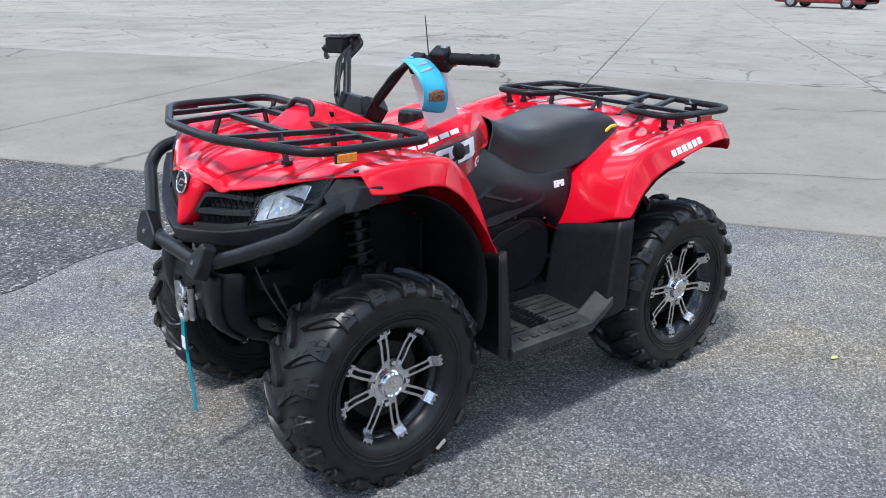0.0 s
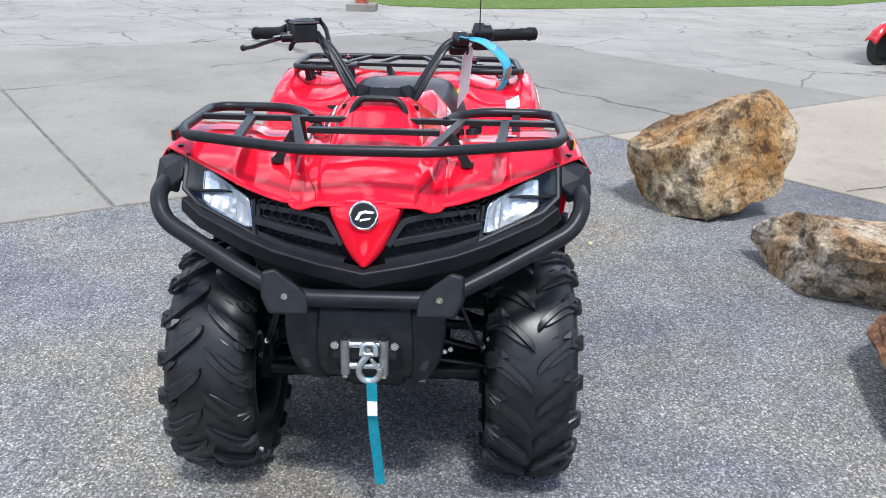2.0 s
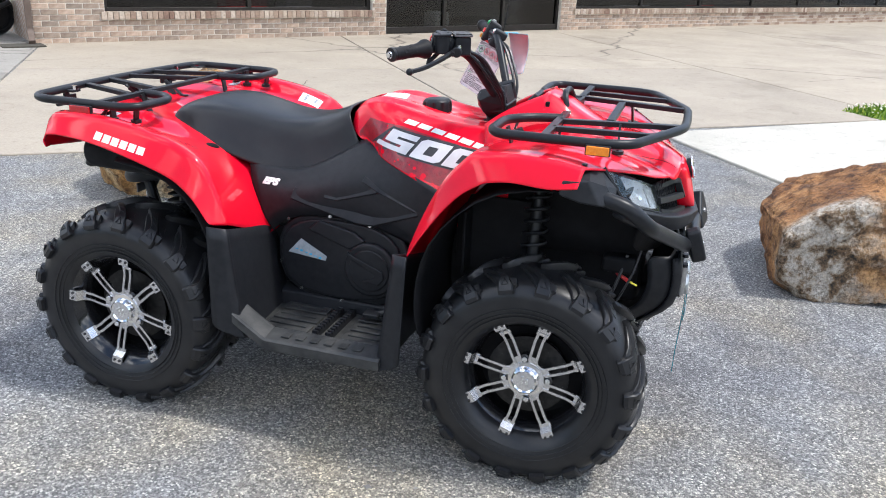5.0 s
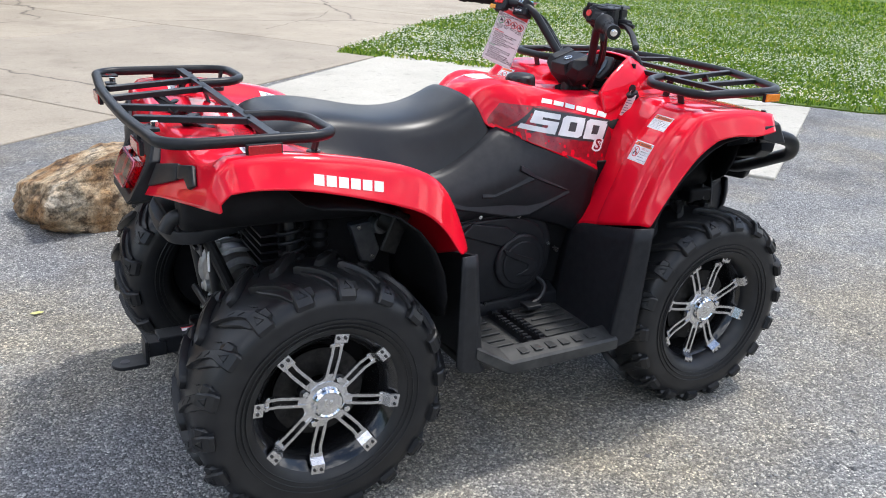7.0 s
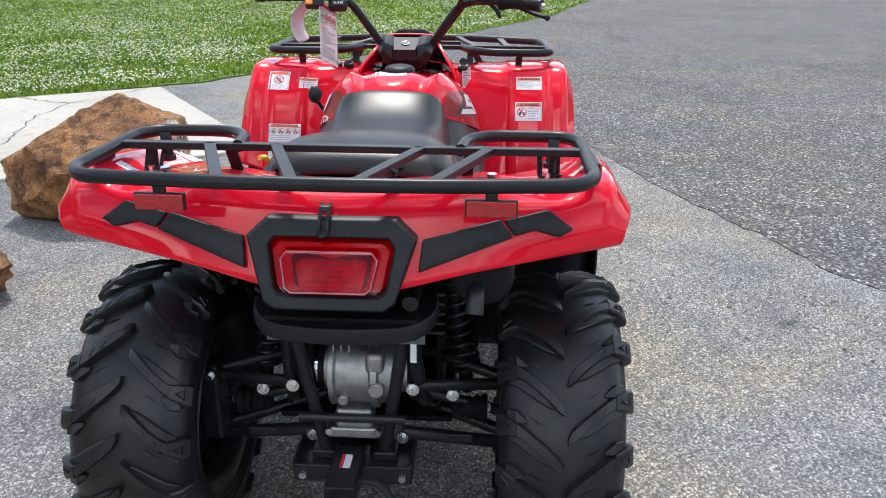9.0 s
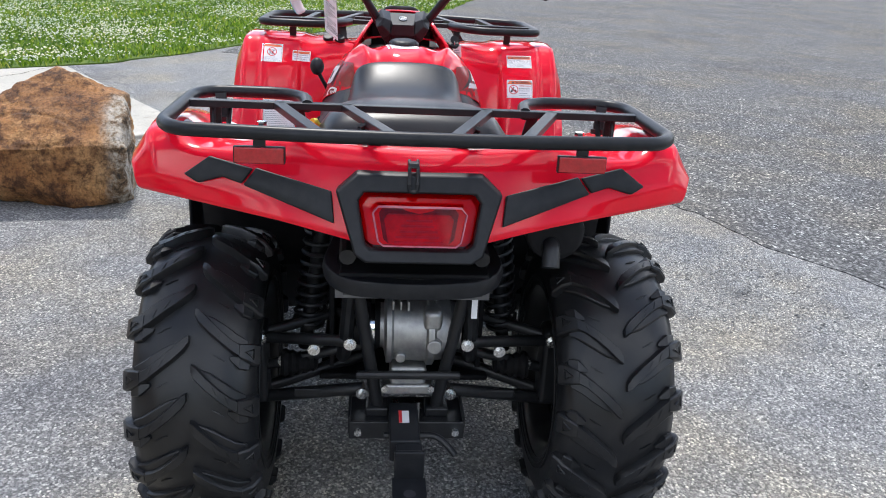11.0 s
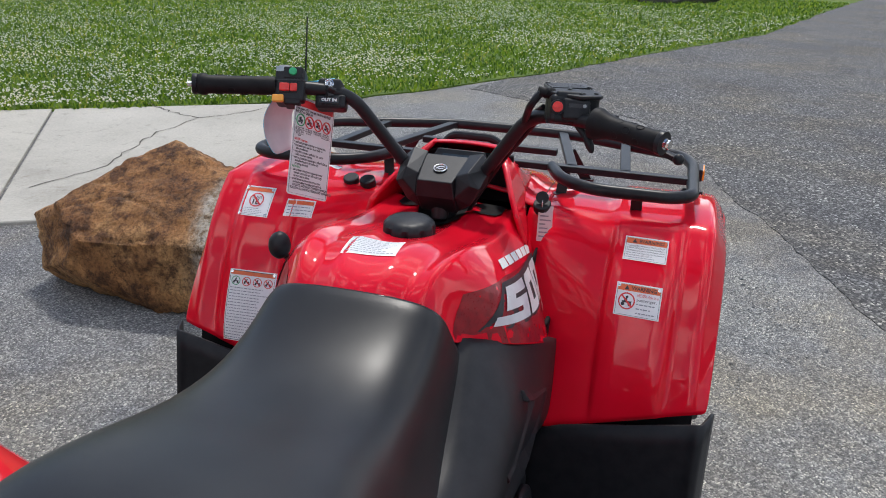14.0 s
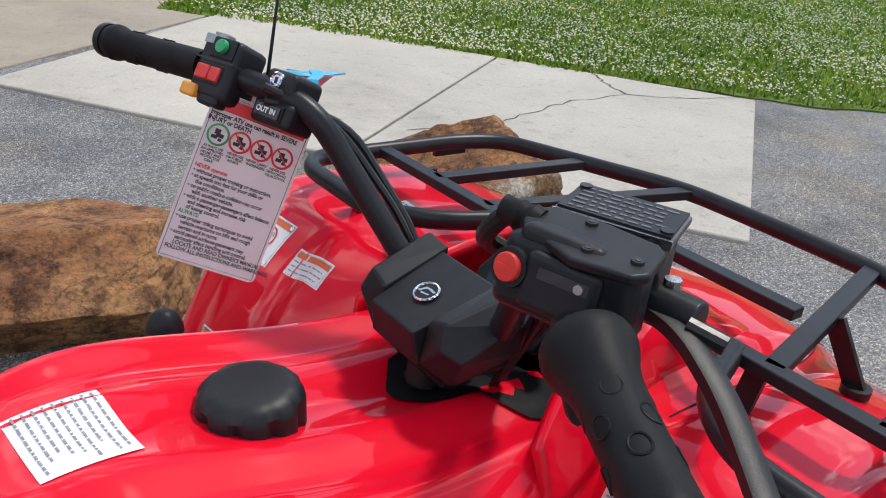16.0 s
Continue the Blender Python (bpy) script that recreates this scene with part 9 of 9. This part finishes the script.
o = np.array([(1.3, 0, 0.1), (0.2, 0.9, 0), (-1.2, 0.3, -0.1), (-0.1, -1.0, 0.1), (0.25, 0.1, 0.62), (0, 0, -0.5)], float)
o = o[None] * (1 + 0.5 * (rng.random((n, 6, 3)) - 0.5))
ca, sa = np.cos(a_)[:, None], np.sin(a_)[:, None]
v = np.stack([x[:, None] + s_[:, None] * (o[:, :, 0] * ca - o[:, :, 1] * sa), y[:, None] + s_[:, None] * (o[:, :, 0] * sa + o[:, :, 1] * ca), s_[:, None] * (0.15 + o[:, :, 2])], 2).reshape(-1, 3)
tris = [(0, 1, 4), (1, 2, 4), (2, 3, 4), (3, 0, 4), (1, 0, 5), (2, 1, 5), (3, 2, 5), (0, 3, 5)]
bm = bpy.data.meshes.new("stone_chips")
bm.from_pydata(v.tolist(), [], [(6 * k + a, 6 * k + b, 6 * k + c) for k in range(n) for a, b, c in tris])
STONE = leaf_material("loose_stone", [(0.0, (0.17, 0.172, 0.178)), (0.45, (0.27, 0.272, 0.276)), (0.75, (0.38, 0.38, 0.378)), (0.9, (0.5, 0.5, 0.48)), (1.0, (0.7, 0.69, 0.66))])
tagged(part("stone_chips", bm, STONE, smooth=False), "loose grey and white stone chips on the paving", "gravel", kind="stuff")
leaf_m = surf("dry_leaf", (0.62, 0.60, 0.20), (0.70, 0.66, 0.28), 60, 0.6)
bm = plate_bm([(0.022, 0), (0.008, 0.010), (-0.012, 0.009), (-0.022, 0), (-0.010, -0.010), (0.010, -0.009)], Matrix.Translation((-1.156, 0.889, 0.006)), 0.0015)
tagged(part("leaf", bm, leaf_m), "small yellow fallen leaf on the paving", "leaf")

# ---- shop building ----
C0, DW, NW = Vector((-7.27, 6.41, 0)), Vector((0.591, 0.806, 0)).normalized(), Vector((0.806, -0.591, 0)).normalized()
WALL = Matrix(((DW.x, -NW.x, 0, C0.x), (DW.y, -NW.y, 0, C0.y), (0, 0, 1, 0), (0, 0, 0, 1)))
BRICK = surf("sand_brick", (0.31, 0.225, 0.165), (0.50, 0.40, 0.31), 14, 0.85, fine=120, bump=0.5, dist=0.003, tint=0.35)
MORTAR = surf("pale_mortar", (0.52, 0.47, 0.40), (0.66, 0.61, 0.53), 18, 0.9, fine=200, bump=0.4)
BRONZE = surf("bronze_frame", (0.03, 0.027, 0.025), (0.045, 0.04, 0.036), 30, 0.4, 0.6)
# near-black tone puts the dimness of the room into the colour
ROOM = surf("painted_dim_interior", (0.035, 0.035, 0.037), (0.06, 0.06, 0.062), 2, 0.8)
DOWNPIPE = surf("brown_downpipe", (0.12, 0.085, 0.065), (0.16, 0.115, 0.09), 20, 0.45)
RUSTPOST = surf("rust_red_paint", (0.30, 0.06, 0.035), (0.38, 0.09, 0.05), 14, 0.6, fine=80, bump=0.3)


def island_brick(name):
    m, n, l, p = nodes_of(name)
    geo = n.new("ShaderNodeNewGeometry")
    r = ramp_node(n, [(0.0, (0.24, 0.15, 0.11)), (0.3, (0.37, 0.27, 0.20)), (0.7, (0.47, 0.37, 0.285)), (1.0, (0.58, 0.49, 0.40))])
    l.new(geo.outputs["Random Per Island"], r.inputs["Fac"])
    t = noise_node(n, l, 40, 6)
    rt = ramp_node(n, [(0.3, (0.75, 0.74, 0.72)), (0.7, (1.12, 1.12, 1.12))])
    l.new(t.outputs["Fac"], rt.inputs["Fac"])
    l.new(mix_node(n, l, 1.0, r.outputs["Color"], rt.outputs["Color"], "MULTIPLY"), p.inputs["Base Color"])
    p.inputs["Roughness"].default_value = 0.85
    k = n.new("ShaderNodeBump")
    k.inputs["Strength"].default_value, k.inputs["Distance"].default_value = 0.5, 0.003
    l.new(t.outputs["Fac"], k.inputs["Height"])
    l.new(k.outputs["Normal"], p.inputs["Normal"])
    return m


BRICKFAR = island_brick("sand_brick_mixed")


def coursed_brick(name):
    m, n, l, p = nodes_of(name)
    tc = n.new("ShaderNodeTexCoord")
    mp = n.new("ShaderNodeMapping")
    mp.inputs["Rotation"].default_value = (radians(90), 0, radians(-math.degrees(math.atan2(DW.y, DW.x))))
    bk = n.new("ShaderNodeTexBrick")
    bk.inputs["Scale"].default_value = 1.0
    bk.inputs["Brick Width"].default_value, bk.inputs["Row Height"].default_value, bk.inputs["Mortar Size"].default_value = 0.21, 0.0735, 0.01
    bk.inputs["Color1"].default_value, bk.inputs["Color2"].default_value, bk.inputs["Mortar"].default_value = (0.38, 0.26, 0.185, 1), (0.5, 0.37, 0.28, 1), (0.55, 0.51, 0.45, 1)
    l.new(tc.outputs["Object"], mp.inputs["Vector"])
    l.new(mp.outputs["Vector"], bk.inputs["Vector"])
    l.new(bk.outputs["Color"], p.inputs["Base Color"])
    p.inputs["Roughness"].default_value = 0.85
    return m


BRICKWALL = coursed_brick("coursed_brick")
LENGTH = 30.0
OPEN = [(0.90, 5.10, 0.40, 2.6), (5.37, 9.35, 0.02, 2.6), (9.75, 23.5, 0.40, 2.6)]
shop = thing("shop_building", "low shop building of sand-coloured brick with wide dark windows", "building")


def wall_box(s0, s1, z0, z1, d0, d1, bm=None):
    return box_bm((s0 + s1) / 2, (d0 + d1) / 2, (z0 + z1) / 2, s1 - s0, d1 - d0, z1 - z0, bm, WALL)


# solid wall behind the brick face, with openings
bm = bmesh.new()
edges = [0.0] + [v for o in OPEN for v in o[:2]] + [LENGTH]
for a, b in zip(edges[::2], edges[1::2]):
    wall_box(a, b, 0, 3.6, 0.01, 0.25, bm)
for a, b, z0, z1 in OPEN:
    wall_box(a, b, z1, 3.6, 0.01, 0.25, bm)
    if z0 > 0.1:
        wall_box(a, b, 0, z0, 0.01, 0.25, bm)
part("wall", bm, MORTAR, shop, smooth=False)
bm = bmesh.new()
for a, b in zip(edges[::2], edges[1::2]):
    wall_box(a, b, 0, 0.96, -0.0145, 0.006, bm)
for a, b, z0, z1 in OPEN:
    if z0 > 0.1:
        wall_box(a, b, 0, z0 - 0.10, -0.0145, 0.006, bm)
part("mortar", bm, MORTAR, shop, "pale mortar between the bricks", smooth=False)
part("side_wall", wall_box(0.01, 0.25, 0, 3.6, 0.25, 9.0), MORTAR, shop, smooth=False)
part("roof", wall_box(-0.35, LENGTH + 0.3, 3.6, 3.8, -0.4, 9.3), BRONZE, shop, "flat roof with a dark edge", smooth=False, bevel=0.02)
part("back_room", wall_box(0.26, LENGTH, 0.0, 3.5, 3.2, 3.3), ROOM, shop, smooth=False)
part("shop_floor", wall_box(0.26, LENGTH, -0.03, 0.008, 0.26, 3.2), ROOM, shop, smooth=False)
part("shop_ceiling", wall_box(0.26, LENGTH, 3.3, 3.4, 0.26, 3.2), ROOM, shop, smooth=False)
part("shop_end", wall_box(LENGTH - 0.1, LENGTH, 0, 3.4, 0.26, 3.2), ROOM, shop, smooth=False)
for a, b, z0, z1 in OPEN:
    w = part("door" if z0 < 0.1 else "window", wall_box(a, b, z1 - 0.06, z1, 0.05, 0.13), BRONZE, shop, "dark glazed shop door" if z0 < 0.1 else "wide dark shop window", smooth=False)
    part("frame", wall_box(a, b, z0, z0 + (0.10 if z0 < 0.1 else 0.05), 0.05, 0.13), BRONZE, w, smooth=False, bevel=0.004)
    stops = [a + 0.025, 6.62, 7.96, b - 0.025] if z0 < 0.1 else [a + 0.025 + (b - a - 0.05) * k / max(2, round((b - a) / 2.0)) for k in range(max(2, round((b - a) / 2.0)) + 1)]
    for s_ in stops:
        part("mullion", wall_box(s_ - 0.03, s_ + 0.03, z0, z1, 0.05, 0.13), BRONZE, w, smooth=False, bevel=0.004)
    for s0, s1 in zip(stops, stops[1:]):
        gl = part("pane", wall_box(s0 + 0.03, s1 - 0.03, z0 + 0.06, z1 - 0.06, 0.085, 0.092), PANE, w, smooth=False)
        gl.visible_shadow = False
part("downpipe", sweep_bm(fillet([WALL @ Vector(p) for p in ((-0.05, -0.05, 3.4), (-0.05, -0.05, 0.16), (-0.07, -0.20, 0.05))], 0.06, 4), 0.04, 4, profile=[(-0.04, -0.03), (0.04, -0.03), (0.04, 0.03), (-0.04, 0.03)]), DOWNPIPE, shop, "brown metal downpipe", smooth=False, bevel=0.006)
part("splash_plate", wall_box(-0.45, 0.05, 0.012, 0.03, -0.42, -0.10), DIRT, shop, smooth=False, bevel=0.005)
# things dimly seen behind the glass
for s_, wd, h, mat in ((1.6, 0.5, 1.1, ROOM), (6.9, 0.34, 0.30, PAPER), (2.9, 0.7, 0.8, REFL), (3.9, 0.5, 1.2, GREYINK), (12.0, 0.8, 0.9, GREYINK), (14.5, 0.6, 1.1, REFL)):
    part("stock", wall_box(s_, s_ + wd, 0.01, h, 0.7, 1.1), mat, shop, bevel=0.05)

# ---- motorcycle by the corner ----
moto = thing("motorcycle", "small red and black motorcycle on its stand by the brick corner", "motorcycle", at=(0, 0, 0))
MB = Matrix.Translation((-8.486, 5.751, 0.012)) @ Matrix.Rotation(radians(82), 4, "Z") @ Matrix.Rotation(radians(7), 4, "X")
# the fork is turned towards the yard
MF = MB @ Matrix.Translation((0.12, 0, 0)) @ Matrix.Rotation(radians(36), 4, "Z") @ Matrix.Translation((-0.12, 0, 0))
MRED = surf("red_motorcycle_paint", (0.55, 0.01, 0.015), (0.62, 0.014, 0.02), 20, 0.25, coat=0.8)
GOLD = surf("gold_fork", (0.55, 0.36, 0.08), (0.65, 0.44, 0.12), 30, 0.3, 1.0)


def mpart(name, bm, mat, label="", bevel=0.0, smooth=True, m=MB):
    ob = part(name, bm, mat, moto, label, bevel=bevel, smooth=smooth)
    ob.matrix_local = m
    return ob


for x in (0.0, 1.14):
    prof = [(-0.06, 0.20), (-0.065, 0.235), (-0.04, 0.262), (0.0, 0.27), (0.04, 0.262), (0.065, 0.235), (0.06, 0.20)]
    mpart("wheel", lathe_bm(prof, 36, m=Matrix.Translation((x, 0, 0.27)), closed=True), RUB, "fat black tyre", m=MB if x else MF)
    bm = bmesh.new()
    for k in range(5):
        a = 2 * math.pi * k / 5
        cyl_bm((x, 0, 0.27), (x + 0.2 * math.sin(a), 0, 0.27 + 0.2 * math.cos(a)), 0.016, 0.010, 8, bm)
    lathe_bm([(-0.02, 0.185), (-0.02, 0.205), (0.02, 0.205), (0.02, 0.185)], 32, bm, Matrix.Translation((x, 0, 0.27)), True)
    lathe_bm([(-0.012, 0.02), (-0.012, 0.19), (0.012, 0.19), (0.012, 0.02)], 24, bm, Matrix.Translation((x, 0, 0.27)))
    mpart("rim", bm, DARK, m=MB if x else MF)
for y in (-0.09, 0.09):
    mpart("fork", cyl_bm((0.0, y, 0.27), (0.27, y, 0.88), 0.022, seg=12), GOLD, "gold fork leg", m=MF)
g = [[(-0.30 * math.cos(t), y, (0.275 if abs(y) > 0.06 else 0.29) + 0.285 * math.sin(t) - (0.06 if abs(y) > 0.06 else 0)) for y in (-0.09, -0.05, 0.05, 0.09)] for t in (radians(v) for v in (15, 40, 65, 90, 115, 140))]
fm = sheet("front_mudguard", g, MRED, moto, "red front mudguard", 0.004, 1)
fm.matrix_local = MF
mpart("tank", box_bm(0.48, 0, 0.78, 0.44, 0.26, 0.18), MRED, "red fuel tank", bevel=0.06)
mpart("belly_cowl", box_bm(0.44, 0, 0.56, 0.20, 0.22, 0.14), MRED, "red side cowl", bevel=0.04)
mpart("saddle", box_bm(0.92, 0, 0.80, 0.50, 0.22, 0.09), SEAT, "black seat", bevel=0.03)
mpart("engine", box_bm(0.55, 0, 0.38, 0.40, 0.24, 0.28), DARK, "black engine", bevel=0.04)
mpart("engine_cover", cyl_bm((0.52, -0.14, 0.36), (0.52, 0.14, 0.36), 0.10, seg=20), DARK, "black engine cover", bevel=0.01)
mpart("air_box", box_bm(0.62, 0, 0.60, 0.36, 0.20, 0.16), DARK, "black side cover", bevel=0.03)
mpart("frame", sweep_bm(fillet([(0.24, 0, 0.82), (0.34, 0, 0.48), (0.50, 0, 0.22), (0.86, 0, 0.25), (0.92, 0, 0.70)], 0.08, 4), 0.022, 10), DARK)
mpart("swing_arm", box_bm(1.0, 0.10, 0.28, 0.44, 0.03, 0.05), DARK, bevel=0.008)
mpart("exhaust", sweep_bm(fillet([(0.42, -0.08, 0.40), (0.40, -0.12, 0.24), (0.70, -0.14, 0.20), (0.95, -0.15, 0.36), (1.22, -0.15, 0.46)], 0.07, 5), 0.035, 12), DARK, "black exhaust")
mpart("rear_mudguard", box_bm(1.18, 0, 0.66, 0.30, 0.10, 0.03), DARK, bevel=0.01)
mpart("headlamp", box_bm(0.14, 0, 0.90, 0.12, 0.18, 0.16), MRED, "red lamp cowl", bevel=0.03, m=MF)
mpart("handlebar", sweep_bm(fillet([(0.36, -0.34, 1.02), (0.28, -0.16, 1.00), (0.27, 0.16, 1.00), (0.36, 0.34, 1.02)], 0.06, 4), 0.012, 10), DARK, m=MF)
mpart("side_stand", cyl_bm((0.62, 0.10, 0.24), (0.66, 0.23, 0.035), 0.012, seg=8), DARK)
mpart("radiator_shroud", box_bm(0.36, 0, 0.66, 0.14, 0.26, 0.14), MRED, "red side shroud", bevel=0.03)

# ---- red post on its foot, and the parked car far across the yard ----
post = thing("sign_post", "rust-red steel post on a square concrete foot", "post", at=(-15.42, -1.83, 0.0))
part("foot", box_bm(0, 0, 0.08, 0.62, 0.62, 0.17), CON_DARK, post, bevel=0.03)
part("shaft", cyl_bm((0, 0, 0.16), (0, 0, 2.6), 0.085, 0.075, 16), RUSTPOST, post, "rust-red painted shaft")
part("collar", cyl_bm((0, 0, 0.16), (0, 0, 0.36), 0.15, 0.10, 16), RUSTPOST, post, bevel=0.01)
part("cable", sweep_bm(fillet([(0.09, 0.05, 0.45), (0.20, 0.10, 0.30), (0.22, 0.14, 0.17)], 0.06, 4), 0.015, 8), RUSTPOST, post)

car = thing("car", "dark red parked saloon car with silver wheels", "car", at=(-40.3, -19.2, 0.0))
CARRED = surf("dark_red_car_paint", (0.20, 0.008, 0.014), (0.26, 0.012, 0.02), 6, 0.25, coat=0.9)
CM = Matrix.Rotation(radians(94), 4, "Z")
prof = [(-2.25, 0.55), (-2.2, 0.78), (-1.4, 0.90), (-0.75, 1.36), (0.75, 1.40), (1.45, 0.98), (2.15, 0.95), (2.25, 0.55)]
g = []
for x, zt in prof:
    wd = 0.86 if zt < 1.1 else 0.66
    g.append([(x, -0.88, 0.28), (x, -0.90, 0.60), (x, -0.88, min(zt, 0.90)), (x, -wd, zt), (x, wd, zt), (x, 0.88, min(zt, 0.90)), (x, 0.90, 0.60), (x, 0.88, 0.28)])
ob = sheet("body", g, CARRED, car, "dark red bodywork", 0.02, 2, creases=[("col", 0, 1.0), ("col", 7, 1.0)])
ob.matrix_local = CM
ob = part("floor_pan", box_bm(0, 0, 0.30, 4.3, 1.7, 0.10), DARK, car)
ob.matrix_local = CM
for s_ in (-1, 1):
    ob = part("side_glass", box_bm(0.0, s_ * 0.80, 1.12, 1.7, 0.03, 0.32), GLOSSBLK, car, "dark side windows", bevel=0.02)
    ob.matrix_local = CM
    for x in (-1.38, 1.40):
        wob = part("wheel", lathe_bm([(-0.10, 0.20), (-0.11, 0.29), (-0.06, 0.325), (0.06, 0.325), (0.11, 0.29), (0.10, 0.20)], 32, m=Matrix.Translation((x, s_ * 0.82, 0.325)), closed=True), RUB, car, "black tyre with a silver rim")
        wob.matrix_local = CM
        bm = lathe_bm([(-0.05, 0.02), (-0.05, 0.21), (0.05, 0.21), (0.05, 0.02)], 28, m=Matrix.Translation((x, s_ * 0.87, 0.325)))
        part("rim", bm, CAST, wob)
        bm = bmesh.new()
        for k in range(5):
            a = 2 * math.pi * k / 5
            cyl_bm((x, s_ * 0.925, 0.325), (x + 0.19 * math.sin(a), s_ * 0.925, 0.325 + 0.19 * math.cos(a)), 0.028, 0.02, 8, bm)
        part("spokes", bm, ALU, wob)

# bricks of the front wall, last: the nearest as pieces of their own
def brick_rows():
    out = []
    for r in range(13):
        z = 0.006 + r * 0.0735
        s_ = 0.0 if r % 2 == 0 else -0.105
        while s_ < 26:
            a, b = max(0.0, s_), s_ + 0.20
            bad = False
            for o0, o1, z0, z1 in OPEN:
                if z + 0.05 > z0 - 0.11 and b > o0 - 0.0 and a < o1:
                    if a < o0 - 0.06 < b:
                        b = o0 - 0.005
                    elif a < o1 < b - 0.06:
                        a = o1 + 0.005
                    else:
                        bad = True
            if not bad and b - a > 0.05:
                out.append((a, b, z, z + 0.0635))
            s_ += 0.21
    return out


def brick_bm(a, b, z0, z1, d, bm=None):
    return wall_box(a, b, z0, z1, -d, 0.02, bm)


rows = brick_rows()
rows.sort(key=lambda q: q[0] + 3 * q[2])
rnd = random.Random(2)
full = {}
for k, (a, b, z0, z1) in enumerate(rows[:300]):
    key_ = round(b - a, 3)
    if key_ not in full:
        bm = box_bm(0, 0, 0, key_, 0.035, 0.0635)
        bmesh.ops.bevel(bm, geom=bm.edges[:], offset=0.004, segments=1, affect="EDGES")
        me = mesh_of("brick", bm, False)
        me.materials.append(BRICK)
        full[key_] = me
    ob = part("brick", full[key_], None, shop)
    ob.matrix_local = WALL @ Matrix.Translation(((a + b) / 2, -0.002 + rnd.uniform(-0.002, 0.002), (z0 + z1) / 2))
bm = bmesh.new()
for a, b, z0, z1 in rows[300:]:
    brick_bm(a, b, z0, z1, 0.019 + rnd.uniform(-0.002, 0.002), bm)
tagged(part("brickwork", bm, BRICKFAR, shop, smooth=False), kind="stuff")
# brick-on-edge sills under the windows
for o0, o1, z0, z1 in OPEN:
    if z0 < 0.1:
        continue
    bm = bmesh.new()
    s_ = o0 - 0.05
    while s_ < o1 + 0.05:
        wall_box(s_, s_ + 0.066, z0 - 0.095, z0 + 0.004, -0.055, 0.10, bm)
        s_ += 0.0755
    tagged(part("sill", bm, BRICKFAR, shop, "brick-on-edge window sill", smooth=False), kind="stuff")
# upper wall face above the rows of bricks
bm = bmesh.new()
for a, b in zip(edges[::2], edges[1::2]):
    wall_box(a, b, 0.965, 3.6, -0.017, 0.012, bm)
for a, b, z0, z1 in OPEN:
    wall_box(a, b, z1 + 0.002, 3.6, -0.017, 0.012, bm)
part("upper_wall", bm, BRICKWALL, shop, smooth=False)
part("gable_face", wall_box(-0.012, 0.012, 0, 3.6, 0.0, 9.0), BRICKWALL, shop, smooth=False)
